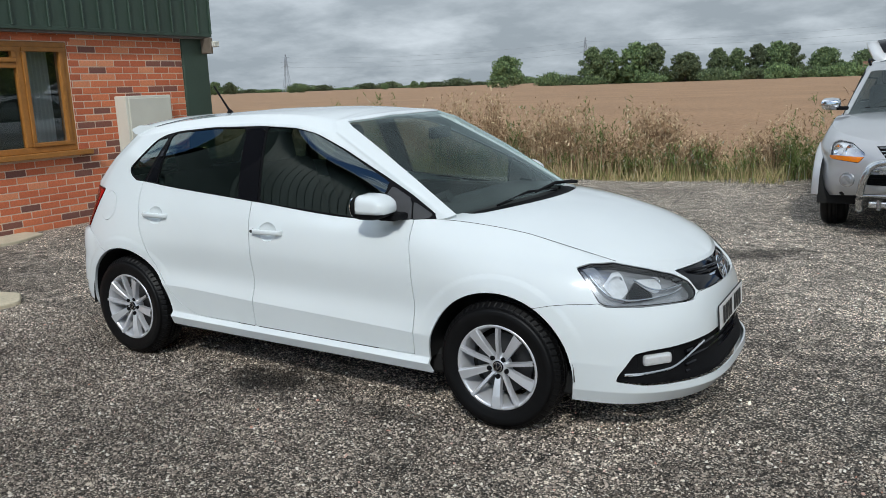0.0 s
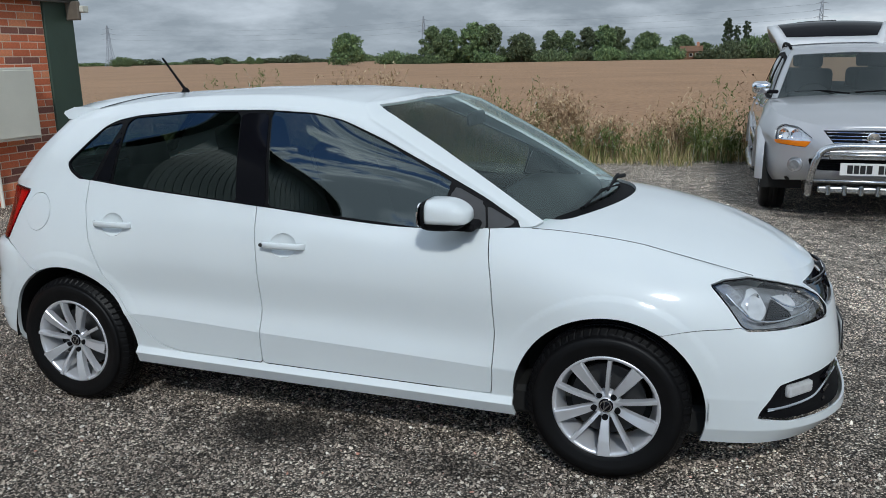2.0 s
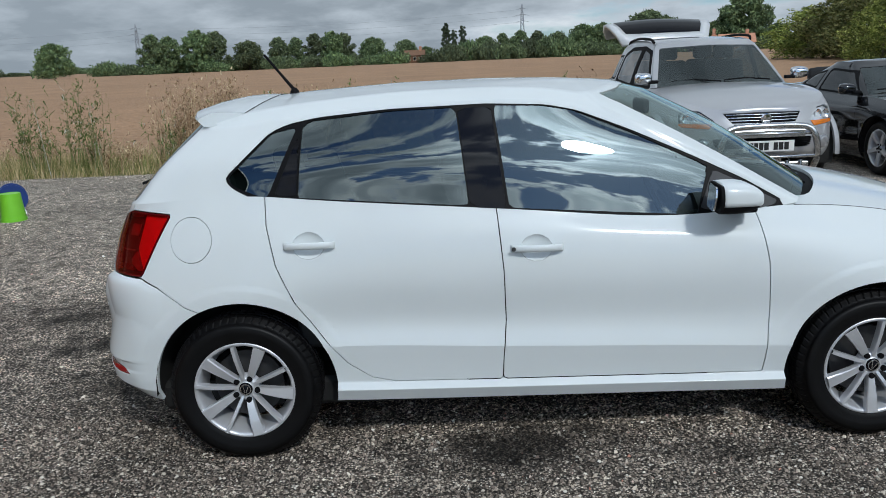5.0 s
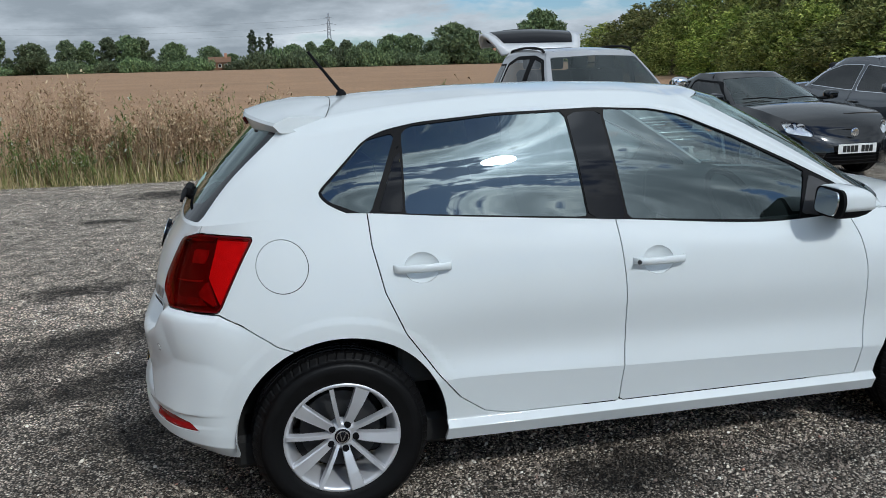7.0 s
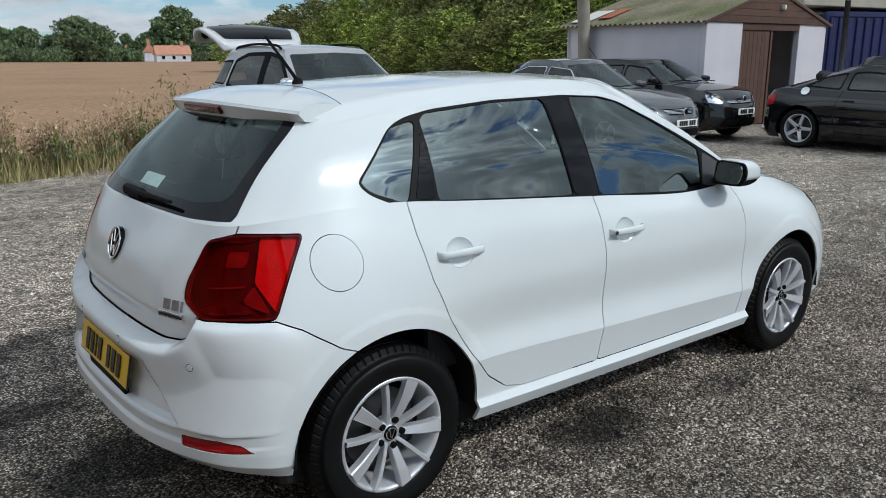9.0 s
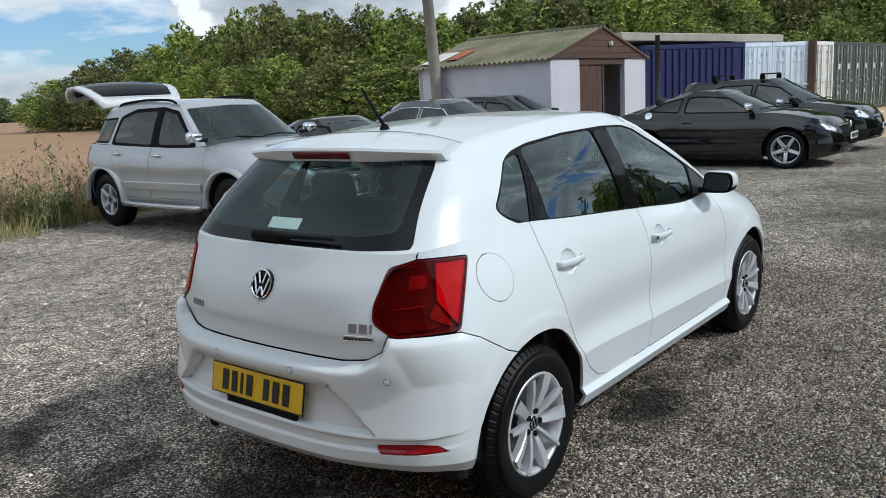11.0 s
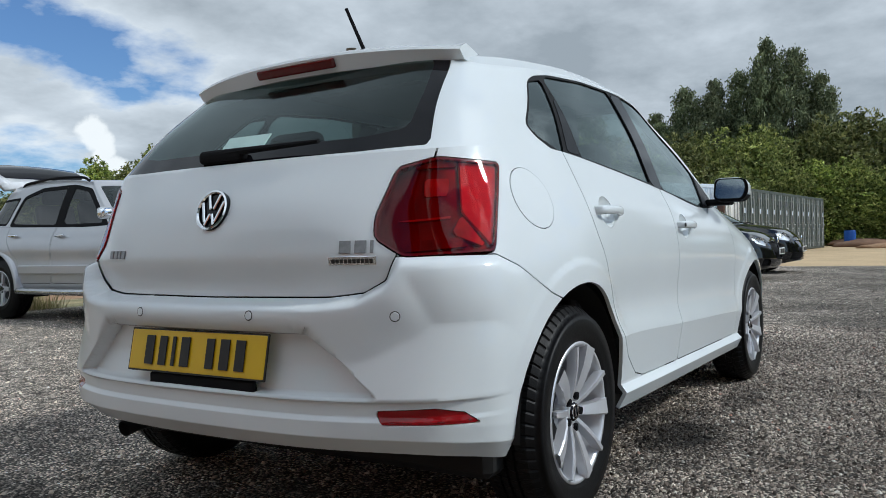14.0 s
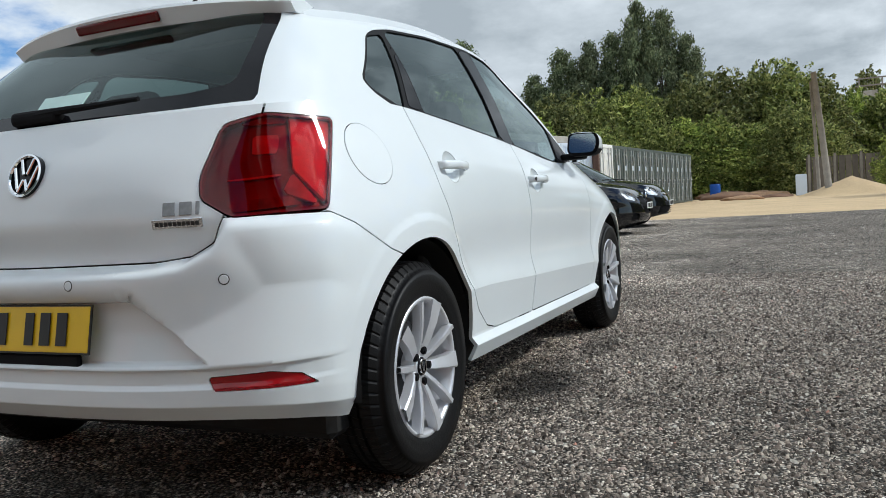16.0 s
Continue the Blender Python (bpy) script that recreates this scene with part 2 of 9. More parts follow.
def material(name, color=(0.5, 0.5, 0.5), rough=0.5, metal=0.0, var=0.0, var_scale=8.0, bump=0.0, bump_scale=40.0,
             coat=0.0, fine=0.0, fine_scale=120.0, rand=0.0, spec=0.5, coords="Object", dist=0.01, second=None):
    """A surface with variation at two scales, relief and an optional second colour in patches."""
    m = bpy.data.materials.new(name)
    m.use_nodes = True
    t = m.node_tree
    n, l = t.nodes, t.links
    b = n["Principled BSDF"]
    b.inputs["Base Color"].default_value = (*color, 1)
    b.inputs["Roughness"].default_value = rough
    b.inputs["Metallic"].default_value = metal
    b.inputs["Coat Weight"].default_value = coat
    b.inputs["Coat Roughness"].default_value = 0.03
    b.inputs["Specular IOR Level"].default_value = spec
    tc = n.new("ShaderNodeTexCoord")
    src = None

    def noise_node(scale, detail=5.0):
        k = n.new("ShaderNodeTexNoise")
        k.inputs["Scale"].default_value, k.inputs["Detail"].default_value = scale, detail
        l.new(tc.outputs[coords], k.inputs["Vector"])
        return k

    if second is not None:
        a = noise_node(var_scale * 0.6, 6.0)
        ramp = n.new("ShaderNodeMapRange")
        ramp.inputs["From Min"].default_value, ramp.inputs["From Max"].default_value = 0.42, 0.62
        l.new(a.outputs["Fac"], ramp.inputs["Value"])
        mx = n.new("ShaderNodeMix"); mx.data_type = "RGBA"
        mx.inputs["A"].default_value, mx.inputs["B"].default_value = (*color, 1), (*second, 1)
        l.new(ramp.outputs["Result"], mx.inputs["Factor"])
        src = mx.outputs["Result"]
    value = None
    for amount, scale in ((var, var_scale), (fine, fine_scale)):
        if amount > 0:
            k = noise_node(scale)
            r = n.new("ShaderNodeMapRange")
            r.inputs["From Min"].default_value, r.inputs["From Max"].default_value = 0.25, 0.75
            r.inputs["To Min"].default_value, r.inputs["To Max"].default_value = 1 - amount, 1 + amount
            l.new(k.outputs["Fac"], r.inputs["Value"])
            if value is None:
                value = r.outputs["Result"]
            else:
                mu = n.new("ShaderNodeMath"); mu.operation = "MULTIPLY"
                l.new(value, mu.inputs[0]); l.new(r.outputs["Result"], mu.inputs[1])
                value = mu.outputs[0]
    if rand > 0:
        oi = n.new("ShaderNodeObjectInfo")
        r = n.new("ShaderNodeMapRange")
        r.inputs["To Min"].default_value, r.inputs["To Max"].default_value = 1 - rand, 1 + rand
        l.new(oi.outputs["Random"], r.inputs["Value"])
        if value is None:
            value = r.outputs["Result"]
        else:
            mu = n.new("ShaderNodeMath"); mu.operation = "MULTIPLY"
            l.new(value, mu.inputs[0]); l.new(r.outputs["Result"], mu.inputs[1])
            value = mu.outputs[0]
    if value is not None:
        hsv = n.new("ShaderNodeHueSaturation")
        hsv.inputs["Color"].default_value = (*color, 1)
        if src is not None:
            l.new(src, hsv.inputs["Color"])
        l.new(value, hsv.inputs["Value"])
        src = hsv.outputs["Color"]
    if src is not None:
        l.new(src, b.inputs["Base Color"])
    if bump > 0:
        k = noise_node(bump_scale, 6.0)
        bp = n.new("ShaderNodeBump")
        bp.inputs["Strength"].default_value, bp.inputs["Distance"].default_value = bump, dist
        l.new(k.outputs["Fac"], bp.inputs["Height"])
        l.new(bp.outputs["Normal"], b.inputs["Normal"])
    return m


def glass_material(name, tint, rough=0.0, gloss=1.0, ior=1.8, gloss_tint=(1, 1, 1)):
    """A clear tinted pane: it lets light straight through and mirrors by its Fresnel gloss."""
    m = bpy.data.materials.new(name)
    m.use_nodes = True
    n, l = m.node_tree.nodes, m.node_tree.links
    n.clear()
    o = n.new("ShaderNodeOutputMaterial")
    mix = n.new("ShaderNodeMixShader")
    tr = n.new("ShaderNodeBsdfTransparent")
    tr.inputs["Color"].default_value = (*tint, 1)
    gl = n.new("ShaderNodeBsdfGlossy")
    gl.inputs["Roughness"].default_value = rough
    # teal for the car windows is put into the colour of their reflections
    gl.inputs["Color"].default_value = (gloss * gloss_tint[0], gloss * gloss_tint[1], gloss * gloss_tint[2], 1)
    lw = n.new("ShaderNodeLayerWeight")                    # the same gloss from both sides of the pane
    lw.inputs["Blend"].default_value = 0.5
    fifth = n.new("ShaderNodeMath"); fifth.operation = "POWER"; fifth.inputs[1].default_value = 5.0
    l.new(lw.outputs["Facing"], fifth.inputs[0])
    r0 = ((ior - 1) / (ior + 1)) ** 2
    fr = n.new("ShaderNodeMath"); fr.operation = "MULTIPLY_ADD"; fr.inputs[1].default_value, fr.inputs[2].default_value = 1 - r0, r0
    l.new(fifth.outputs[0], fr.inputs[0])
    l.new(fr.outputs[0], mix.inputs[0])
    l.new(tr.outputs[0], mix.inputs[1])
    l.new(gl.outputs[0], mix.inputs[2])
    l.new(mix.outputs[0], o.inputs[0])
    return m


M_WHITE = material("white_car_paint", (0.715, 0.76, 0.775), 0.45, coat=1.0, spec=0.08, var=0.015, var_scale=3.0)
M_WHITE.node_tree.nodes["Principled BSDF"].inputs["Coat Roughness"].default_value = 0.09
M_BLACKTRIM = material("black_plastic_trim", (0.005, 0.005, 0.006), 0.75, spec=0.15, var=0.2, var_scale=20, bump=0.05, bump_scale=300)
M_GLOSSBLACK = material("gloss_black_panel", (0.005, 0.005, 0.007), 0.05, spec=0.22, var=0.1)
M_FRAME = material("satin_black_window_frame", (0.004, 0.004, 0.005), 0.5, spec=0.12, var=0.1, var_scale=20)
M_SAIL = material("dark_grey_grained_plastic", (0.050, 0.051, 0.055), 0.6, spec=0.4, var=0.12, var_scale=20, bump=0.06, bump_scale=300)
M_GLASS = glass_material("tinted_side_glass", (0.25, 0.31, 0.305), ior=2.3, gloss_tint=(0.88, 1.0, 1.0))
M_SCREEN = glass_material("windscreen_glass", (0.76, 0.84, 0.81), ior=1.75, gloss_tint=(0.86, 1.0, 0.99))
M_TYRE = material("tyre_rubber", (0.0045, 0.0045, 0.005), 0.48, spec=0.22, var=0.25, var_scale=14, bump=0.08, bump_scale=180)
M_ALLOY = material("silver_alloy", (0.66, 0.67, 0.70), 0.34, metal=0.45, coat=0.4, var=0.05, var_scale=12)
M_DARKMETAL = material("dark_brake_metal", (0.06, 0.06, 0.062), 0.5, metal=0.6, var=0.3)
M_CHROME = material("chrome", (0.82, 0.83, 0.85), 0.08, metal=1.0, var=0.03)
M_RED = material("red_lamp_lens", (0.38, 0.003, 0.007), 0.08, coat=0.2, spec=0.3, var=0.10, var_scale=60)
M_MIDRED = material("deep_red_lens", (0.26, 0.003, 0.006), 0.08, coat=0.2, spec=0.3, var=0.10, var_scale=30)
M_MARK = material("dark_chrome_lettering", (0.24, 0.245, 0.25), 0.3, metal=0.4, var=0.25, var_scale=60)
M_LAMPBOWL = material("smoked_silver_bowl", (0.46, 0.465, 0.48), 0.22, metal=0.7, var=0.35, var_scale=25)
M_DARKRED = material("smoked_red_lens", (0.105, 0.002, 0.004), 0.08, coat=0.2, spec=0.3, var=0.10, var_scale=30)
M_TAILCOVER = glass_material("clear_red_cover", (0.86, 0.010, 0.018), ior=1.40, gloss=0.8)
M_TAILREFLEX = material("red_reflex_grid", (0.72, 0.30, 0.30), 0.35, var=0.12, var_scale=50, fine=0.15, fine_scale=400, bump=0.5, bump_scale=500)
M_TAILMID = material("satin_red_reflector", (0.30, 0.21, 0.21), 0.3, metal=0.3, var=0.25, var_scale=30)
M_TAILBOWL = material("dark_red_bowl", (0.085, 0.05, 0.05), 0.4, metal=0.3, var=0.25, var_scale=25)
M_REARGLASS = glass_material("tinted_rear_glass", (0.36, 0.47, 0.45), ior=1.6, gloss_tint=(0.88, 1.0, 1.0))
M_REVLENS = material("smoked_clear_lens", (0.16, 0.10, 0.10), 0.12, metal=0.4, var=0.5, var_scale=35)
M_LAMPGLASS = glass_material("clear_lamp_cover", (0.92, 0.94, 0.95))
M_REFLECTOR = material("lamp_reflector", (0.88, 0.89, 0.91), 0.16, metal=0.45, coat=1.0, var=0.1, var_scale=40)
M_LAMPGUIDE = material("frosted_lamp_guide", (0.42, 0.43, 0.45), 0.2, metal=0.5, coat=0.5, var=0.25, var_scale=60)
M_UNDER = material("black_underbody", (0.006, 0.006, 0.006), 0.8, var=0.3)
M_SEAT = material("dark_grey_seat_cloth", (0.014, 0.015, 0.017), 0.9, var=0.2, var_scale=30, bump=0.2, bump_scale=400)
M_DASH = material("dark_grey_dashboard", (0.020, 0.021, 0.022), 0.6, var=0.15, var_scale=30)
M_YELLOW = material("yellow_number_plate", (0.72, 0.47, 0.015), 0.35, var=0.05, var_scale=12)
M_PLATEWHITE = material("white_number_plate", (0.78, 0.78, 0.76), 0.35, var=0.05, var_scale=12)
M_INK = material("black_plate_ink", (0.015, 0.015, 0.015), 0.5, var=0.1)
M_AMBER = material("amber_indicator_lens", (0.75, 0.20, 0.01), 0.08, coat=1.0, var=0.1, var_scale=40)

# ---------------------------------------------------------------- mesh helpers


def mesh_object(name, verts, faces, mat, parent=None, label="", smooth=True):
    me = bpy.data.meshes.new(name)
    me.from_pydata([tuple(v) for v in verts], [], [tuple(f) for f in faces])
    me.update()
    if smooth:
        me.polygons.foreach_set("use_smooth", [True] * len(me.polygons))
    if mat is not None:
        me.materials.append(mat)
    ob = new(name, me)
    if parent is not None:
        ob.parent = parent
    if label:
        ob["label"] = label
    return ob


def part(name, bm, mat, parent=None, label="", smooth=False, m=None):
    me = bpy.data.meshes.new(name)
    bm.to_mesh(me)
    bm.free()
    if smooth:
        me.polygons.foreach_set("use_smooth", [True] * len(me.polygons))
    if mat is not None:
        me.materials.append(mat)
    ob = new(name, me)
    if parent is not None:
        ob.parent = parent
    if m is not None:
        ob.matrix_basis = m
    if label:
        ob["label"] = label
    return ob


def box(size, at=(0, 0, 0), bevel=0.0, segs=2, bm=None, rot=None):
    """A rounded box added to bm (or a new one)."""
    bm = bm or bmesh.new()
    tmp = bmesh.new()
    bmesh.ops.create_cube(tmp, size=1.0)
    bmesh.ops.scale(tmp, vec=size, verts=tmp.verts)
    if bevel > 0:
        bmesh.ops.bevel(tmp, geom=tmp.edges[:], offset=bevel, segments=segs, profile=0.5, affect="EDGES")
    if rot is not None:
        bmesh.ops.transform(tmp, matrix=rot, verts=tmp.verts)
    bmesh.ops.translate(tmp, vec=at, verts=tmp.verts)
    me = bpy.data.meshes.new("tmp")
    tmp.to_mesh(me)
    tmp.free()
    bm.from_mesh(me)
    bpy.data.meshes.remove(me)
    return bm


def lathe(profile, segs=48, axis="y", bm=None):
    """Turns (radius, along) pairs round an axis."""
    bm = bm or bmesh.new()
    rings = []
    for r, a in profile:
        ring = []
        for k in range(segs):
            c, s = math.cos(2 * math.pi * k / segs) * r, math.sin(2 * math.pi * k / segs) * r
            p = {"y": (c, a, s), "z": (c, s, a), "x": (a, c, s)}[axis]
            ring.append(bm.verts.new(p))
        rings.append(ring)
    for a, b in zip(rings, rings[1:]):
        for k in range(segs):
            bm.faces.new((a[k], a[(k + 1) % segs], b[(k + 1) % segs], b[k]))
    return bm


def tube(points, radius, segs=8, bm=None, caps=True):
    """A round bar along points; radius may be a list."""
    bm = bm or bmesh.new()
    pts = [Vector(p) for p in points]
    rad = radius if isinstance(radius, (list, tuple)) else [radius] * len(pts)
    rings = []
    for i, p in enumerate(pts):
        d = (pts[min(i + 1, len(pts) - 1)] - pts[max(i - 1, 0)]).normalized()
        up = Vector((0, 0, 1)) if abs(d.z) < 0.9 else Vector((1, 0, 0))
        a = d.cross(up).normalized()
        b = d.cross(a).normalized()
        rings.append([bm.verts.new(p + (a * math.cos(2 * math.pi * k / segs) + b * math.sin(2 * math.pi * k / segs)) * rad[i]) for k in range(segs)])
    for a, b in zip(rings, rings[1:]):
        for k in range(segs):
            bm.faces.new((a[k], a[(k + 1) % segs], b[(k + 1) % segs], b[k]))
    if caps:
        bm.faces.new(rings[0])
        bm.faces.new(rings[-1][::-1])
    return bm


def prism(outline, depth, axis="y", at=0.0, bm=None):
    """A flat outline of (a, b) pairs given depth along an axis, centred on at."""
    bm = bm or bmesh.new()

    def place(a, b, d):
        return {"y": (a, d, b), "z": (a, b, d), "x": (d, a, b)}[axis]

    lo = [bm.verts.new(place(a, b, at - depth / 2)) for a, b in outline]
    hi = [bm.verts.new(place(a, b, at + depth / 2)) for a, b in outline]
    bm.faces.new(lo[::-1])
    bm.faces.new(hi)
    for k in range(len(lo)):
        j = (k + 1) % len(lo)
        bm.faces.new((lo[k], lo[j], hi[j], hi[k]))
    bmesh.ops.recalc_face_normals(bm, faces=bm.faces[:])
    return bm


def empty(name, label, category, group="", kind="", m=None):
    ob = new(name)
    ob.empty_display_size = 0.1
    if m is not None:
        ob.matrix_basis = m
    return tagged(ob, label, category, group, kind)


# ---------------------------------------------------------------- lofted car bodies


def spline(points, n):
    """Catmull-Rom through points (k x 3), n steps a span."""
    p = np.array(points, float)
    ext = np.vstack([2 * p[0] - p[1], p, 2 * p[-1] - p[-2]])
    if p.shape[1] == 3:                       # lines that start or end on the middle plane cross it squarely
        if abs(p[0, 1]) < 1e-9 and abs(p[1, 1]) > 1e-6:
            ext[0] = p[1] * (1, -1, 1)
        if abs(p[-1, 1]) < 1e-9 and abs(p[-2, 1]) > 1e-6:
            ext[-1] = p[-2] * (1, -1, 1)
    t = np.linspace(0, 1, n, endpoint=False)[:, None]
    rows = []
    for i in range(len(p) - 1):
        a, b, c, d = ext[i:i + 4]
        rows.append(0.5 * (2 * b + (c - a) * t + (2 * a - 5 * b + 4 * c - d) * t**2 + (3 * b - a - 3 * c + d) * t**3))
    return np.vstack(rows + [p[-1:]])


def loft(lines, nu, nv, creases=()):
    """A grid of points: along the lines by nu steps a span, across them by nv; creases are line numbers that stay sharp."""
    rails = np.array([spline(l, nu) for l in lines])
    cuts = [0, *creases, len(lines) - 1]
    blocks = []
    for a, b in zip(cuts, cuts[1:]):
        seg = rails[a:b + 1]
        flatseg = seg.reshape(len(seg), -1)
        up = spline(flatseg, nv) if len(seg) > 2 else np.array([flatseg[0] + (flatseg[1] - flatseg[0]) * k / nv for k in range(nv + 1)])
        blocks.append(up.reshape(len(up), -1, 3)[(1 if blocks else 0):])
    return np.vstack(blocks)


class Skin:
    """A surface of polygons that can be cut along signed distances."""

    def __init__(self, verts, faces):
        self.v, self.f = np.asarray(verts, float), faces

    @classmethod
    def grid(cls, g):
        a, b = g.shape[:2]
        idx = np.arange(a * b).reshape(a, b)
        f = np.stack([idx[:-1, :-1], idx[:-1, 1:], idx[1:, 1:], idx[1:, :-1]], -1).reshape(-1, 4)
        return cls(g.reshape(-1, 3), [tuple(q) for q in f.tolist()])

    def keep(self, d):
        """The part where d is below zero."""
        d = np.where(np.abs(d) < 1e-7, 1e-7, d)
        inside = d < 0
        verts, faces, cache, used = list(map(tuple, self.v)), [], {}, {}

        def mid(i, j):
            k = (i, j) if i < j else (j, i)
            if k not in cache:
                t = d[i] / (d[i] - d[j])
                cache[k] = len(verts)
                verts.append(tuple(self.v[i] + (self.v[j] - self.v[i]) * t))
            return cache[k]

        for f in self.f:
            ins = [inside[i] for i in f]
            if all(ins):
                faces.append(f)
            elif any(ins):
                poly = []
                for a, i in enumerate(f):
                    j = f[(a + 1) % len(f)]
                    if inside[i]:
                        poly.append(i)
                    if inside[i] != inside[j]:
                        poly.append(mid(i, j))
                if len(poly) > 2:
                    faces.append(tuple(poly))
        nf = []
        nv = []
        for f in faces:
            row = []
            for i in f:
                if i not in used:
                    used[i] = len(nv)
                    nv.append(verts[i])
                row.append(used[i])
            nf.append(tuple(row))
        return Skin(np.array(nv).reshape(-1, 3), nf)

    def creased(self, d):
        """The same surface with new edges along the line where d is zero."""
        d = np.where(np.abs(d) < 1e-7, 1e-7, d)
        verts, faces, cache = list(map(tuple, self.v)), [], {}

        def mid(i, j):
            k = (i, j) if i < j else (j, i)
            if k not in cache:
                t = d[k[0]] / (d[k[0]] - d[k[1]])
                cache[k] = len(verts)
                verts.append(tuple(self.v[k[0]] + (self.v[k[1]] - self.v[k[0]]) * t))
            return cache[k]

        for f in self.f:
            signs = [d[i] < 0 for i in f]
            if all(signs) or not any(signs):
                faces.append(f)
                continue
            for want in (True, False):
                poly = []
                for a, i in enumerate(f):
                    j = f[(a + 1) % len(f)]
                    if signs[a] == want:
                        poly.append(i)
                    if (d[i] < 0) != (d[j] < 0):
                        poly.append(mid(i, j))
                if len(poly) > 2:
                    faces.append(tuple(poly))
        return Skin(np.array(verts), faces)

    def cut(self, field, gap=0.0):
        """(inside, outside) of field(verts), with a gap left along the line."""
        d = field(self.v)
        return self.keep(d + gap), self.keep(gap - d)

    def normals(self):
        n = np.zeros_like(self.v)
        for f in self.f:
            a, b, c = self.v[f[0]], self.v[f[1]], self.v[f[-1]]
            w = np.cross(b - a, c - a)
            for i in f:
                n[i] += w
        return n / np.maximum(np.linalg.norm(n, axis=1, keepdims=True), 1e-12)

    def pushed(self, amount):
        return Skin(self.v + self.normals() * amount, self.f)

    def mirrored(self):
        return Skin(self.v * (1, -1, 1), [f[::-1] for f in self.f])

    def plus(self, other):
        k = len(self.v)
        return Skin(np.vstack([self.v, other.v]), self.f + [tuple(i + k for i in f) for f in other.f])

    def whole(self):
        return self.plus(self.mirrored())

    def object(self, name, mat, parent, rim=0.012, label="", flip=False):
        """A mesh object; open edges get a rim turned inwards. Seams on the middle plane are welded."""
        bm = bmesh.new()
        vs = [bm.verts.new(p) for p in self.v]
        for f in self.f:
            try:
                bm.faces.new([vs[i] for i in f])
            except ValueError:
                pass
        bmesh.ops.remove_doubles(bm, verts=bm.verts[:], dist=0.0004)
        bmesh.ops.dissolve_degenerate(bm, edges=bm.edges[:], dist=0.0002)
        if flip:
            bmesh.ops.reverse_faces(bm, faces=bm.faces[:])
        bm.normal_update()
        if rim > 0:
            edges = [e for e in bm.edges if e.is_boundary and not all(abs(v.co.y) < 0.002 for v in e.verts)]
            nrm = {v: v.normal.copy() for e in edges for v in e.verts}
            made = {}
            for v, q in nrm.items():
                made[v] = bm.verts.new(v.co - q * rim)
            for e in edges:
                loop = e.link_loops[0]
                a, b = loop.vert, loop.link_loop_next.vert
                try:
                    bm.faces.new((b, a, made[a], made[b]))
                except ValueError:
                    pass
            sharp = set(edges)
            for e in sharp:
                e.smooth = False
        for f in bm.faces:
            f.smooth = True
        return part(name, bm, mat, parent, label, smooth=False)


def polygon_field(points, use):
    """Signed distance to a closed outline (negative inside); use(v) gives the two coordinates."""
    p = np.array(points, float)

    def field(v):
        q = use(v)
        best = np.full(len(q), 1e9)
        odd = np.zeros(len(q), bool)
        for a, b in zip(p, np.roll(p, -1, 0)):
            e, w = b - a, q - a
            t = np.clip((w @ e) / max(e @ e, 1e-12), 0, 1)
            best = np.minimum(best, np.linalg.norm(w - t[:, None] * e, axis=1))
            cross = (a[1] > q[:, 1]) != (b[1] > q[:, 1])
            with np.errstate(divide="ignore", invalid="ignore"):
                xi = a[0] + (q[:, 1] - a[1]) / (b[1] - a[1]) * (b[0] - a[0])
            odd ^= cross & (q[:, 0] < xi)
        return np.where(odd, -best, best)

    return field


def rounded(points, r, steps=4):
    """The outline with its corners rounded by about r."""
    outl = []
    n = len(points)
    for i in range(n):
        p0, p1, p2 = (Vector(points[k % n]) for k in (i - 1, i, i + 1))
        a, b = (p0 - p1), (p2 - p1)
        d = min(r, a.length * 0.45, b.length * 0.45)
        s, e = p1 + a.normalized() * d, p1 + b.normalized() * d
        for k in range(steps + 1):
            t = k / steps
            outl.append(tuple((1 - t) ** 2 * s + 2 * t * (1 - t) * p1 + t * t * e))
    return outl


def circle_field(cx, cz, r, use):
    def field(v):
        q = use(v)
        return np.hypot(q[:, 0] - cx, q[:, 1] - cz) - r
    return field


def side_xz(v):
    return v[:, [0, 2]]


def rear_yz(v):
    return np.stack([np.abs(v[:, 1]), v[:, 2]], 1)


def rear_wrap(v):
    return np.stack([-v[:, 0] - np.abs(v[:, 1]), v[:, 2]], 1)


def front_wrap(v):
    return np.stack([v[:, 0] - np.abs(v[:, 1]), v[:, 2]], 1)


def right(lines):
    return [[(x, -y, z) for x, y, z in line] for line in lines]
# ---------------------------------------------------------------- wheels


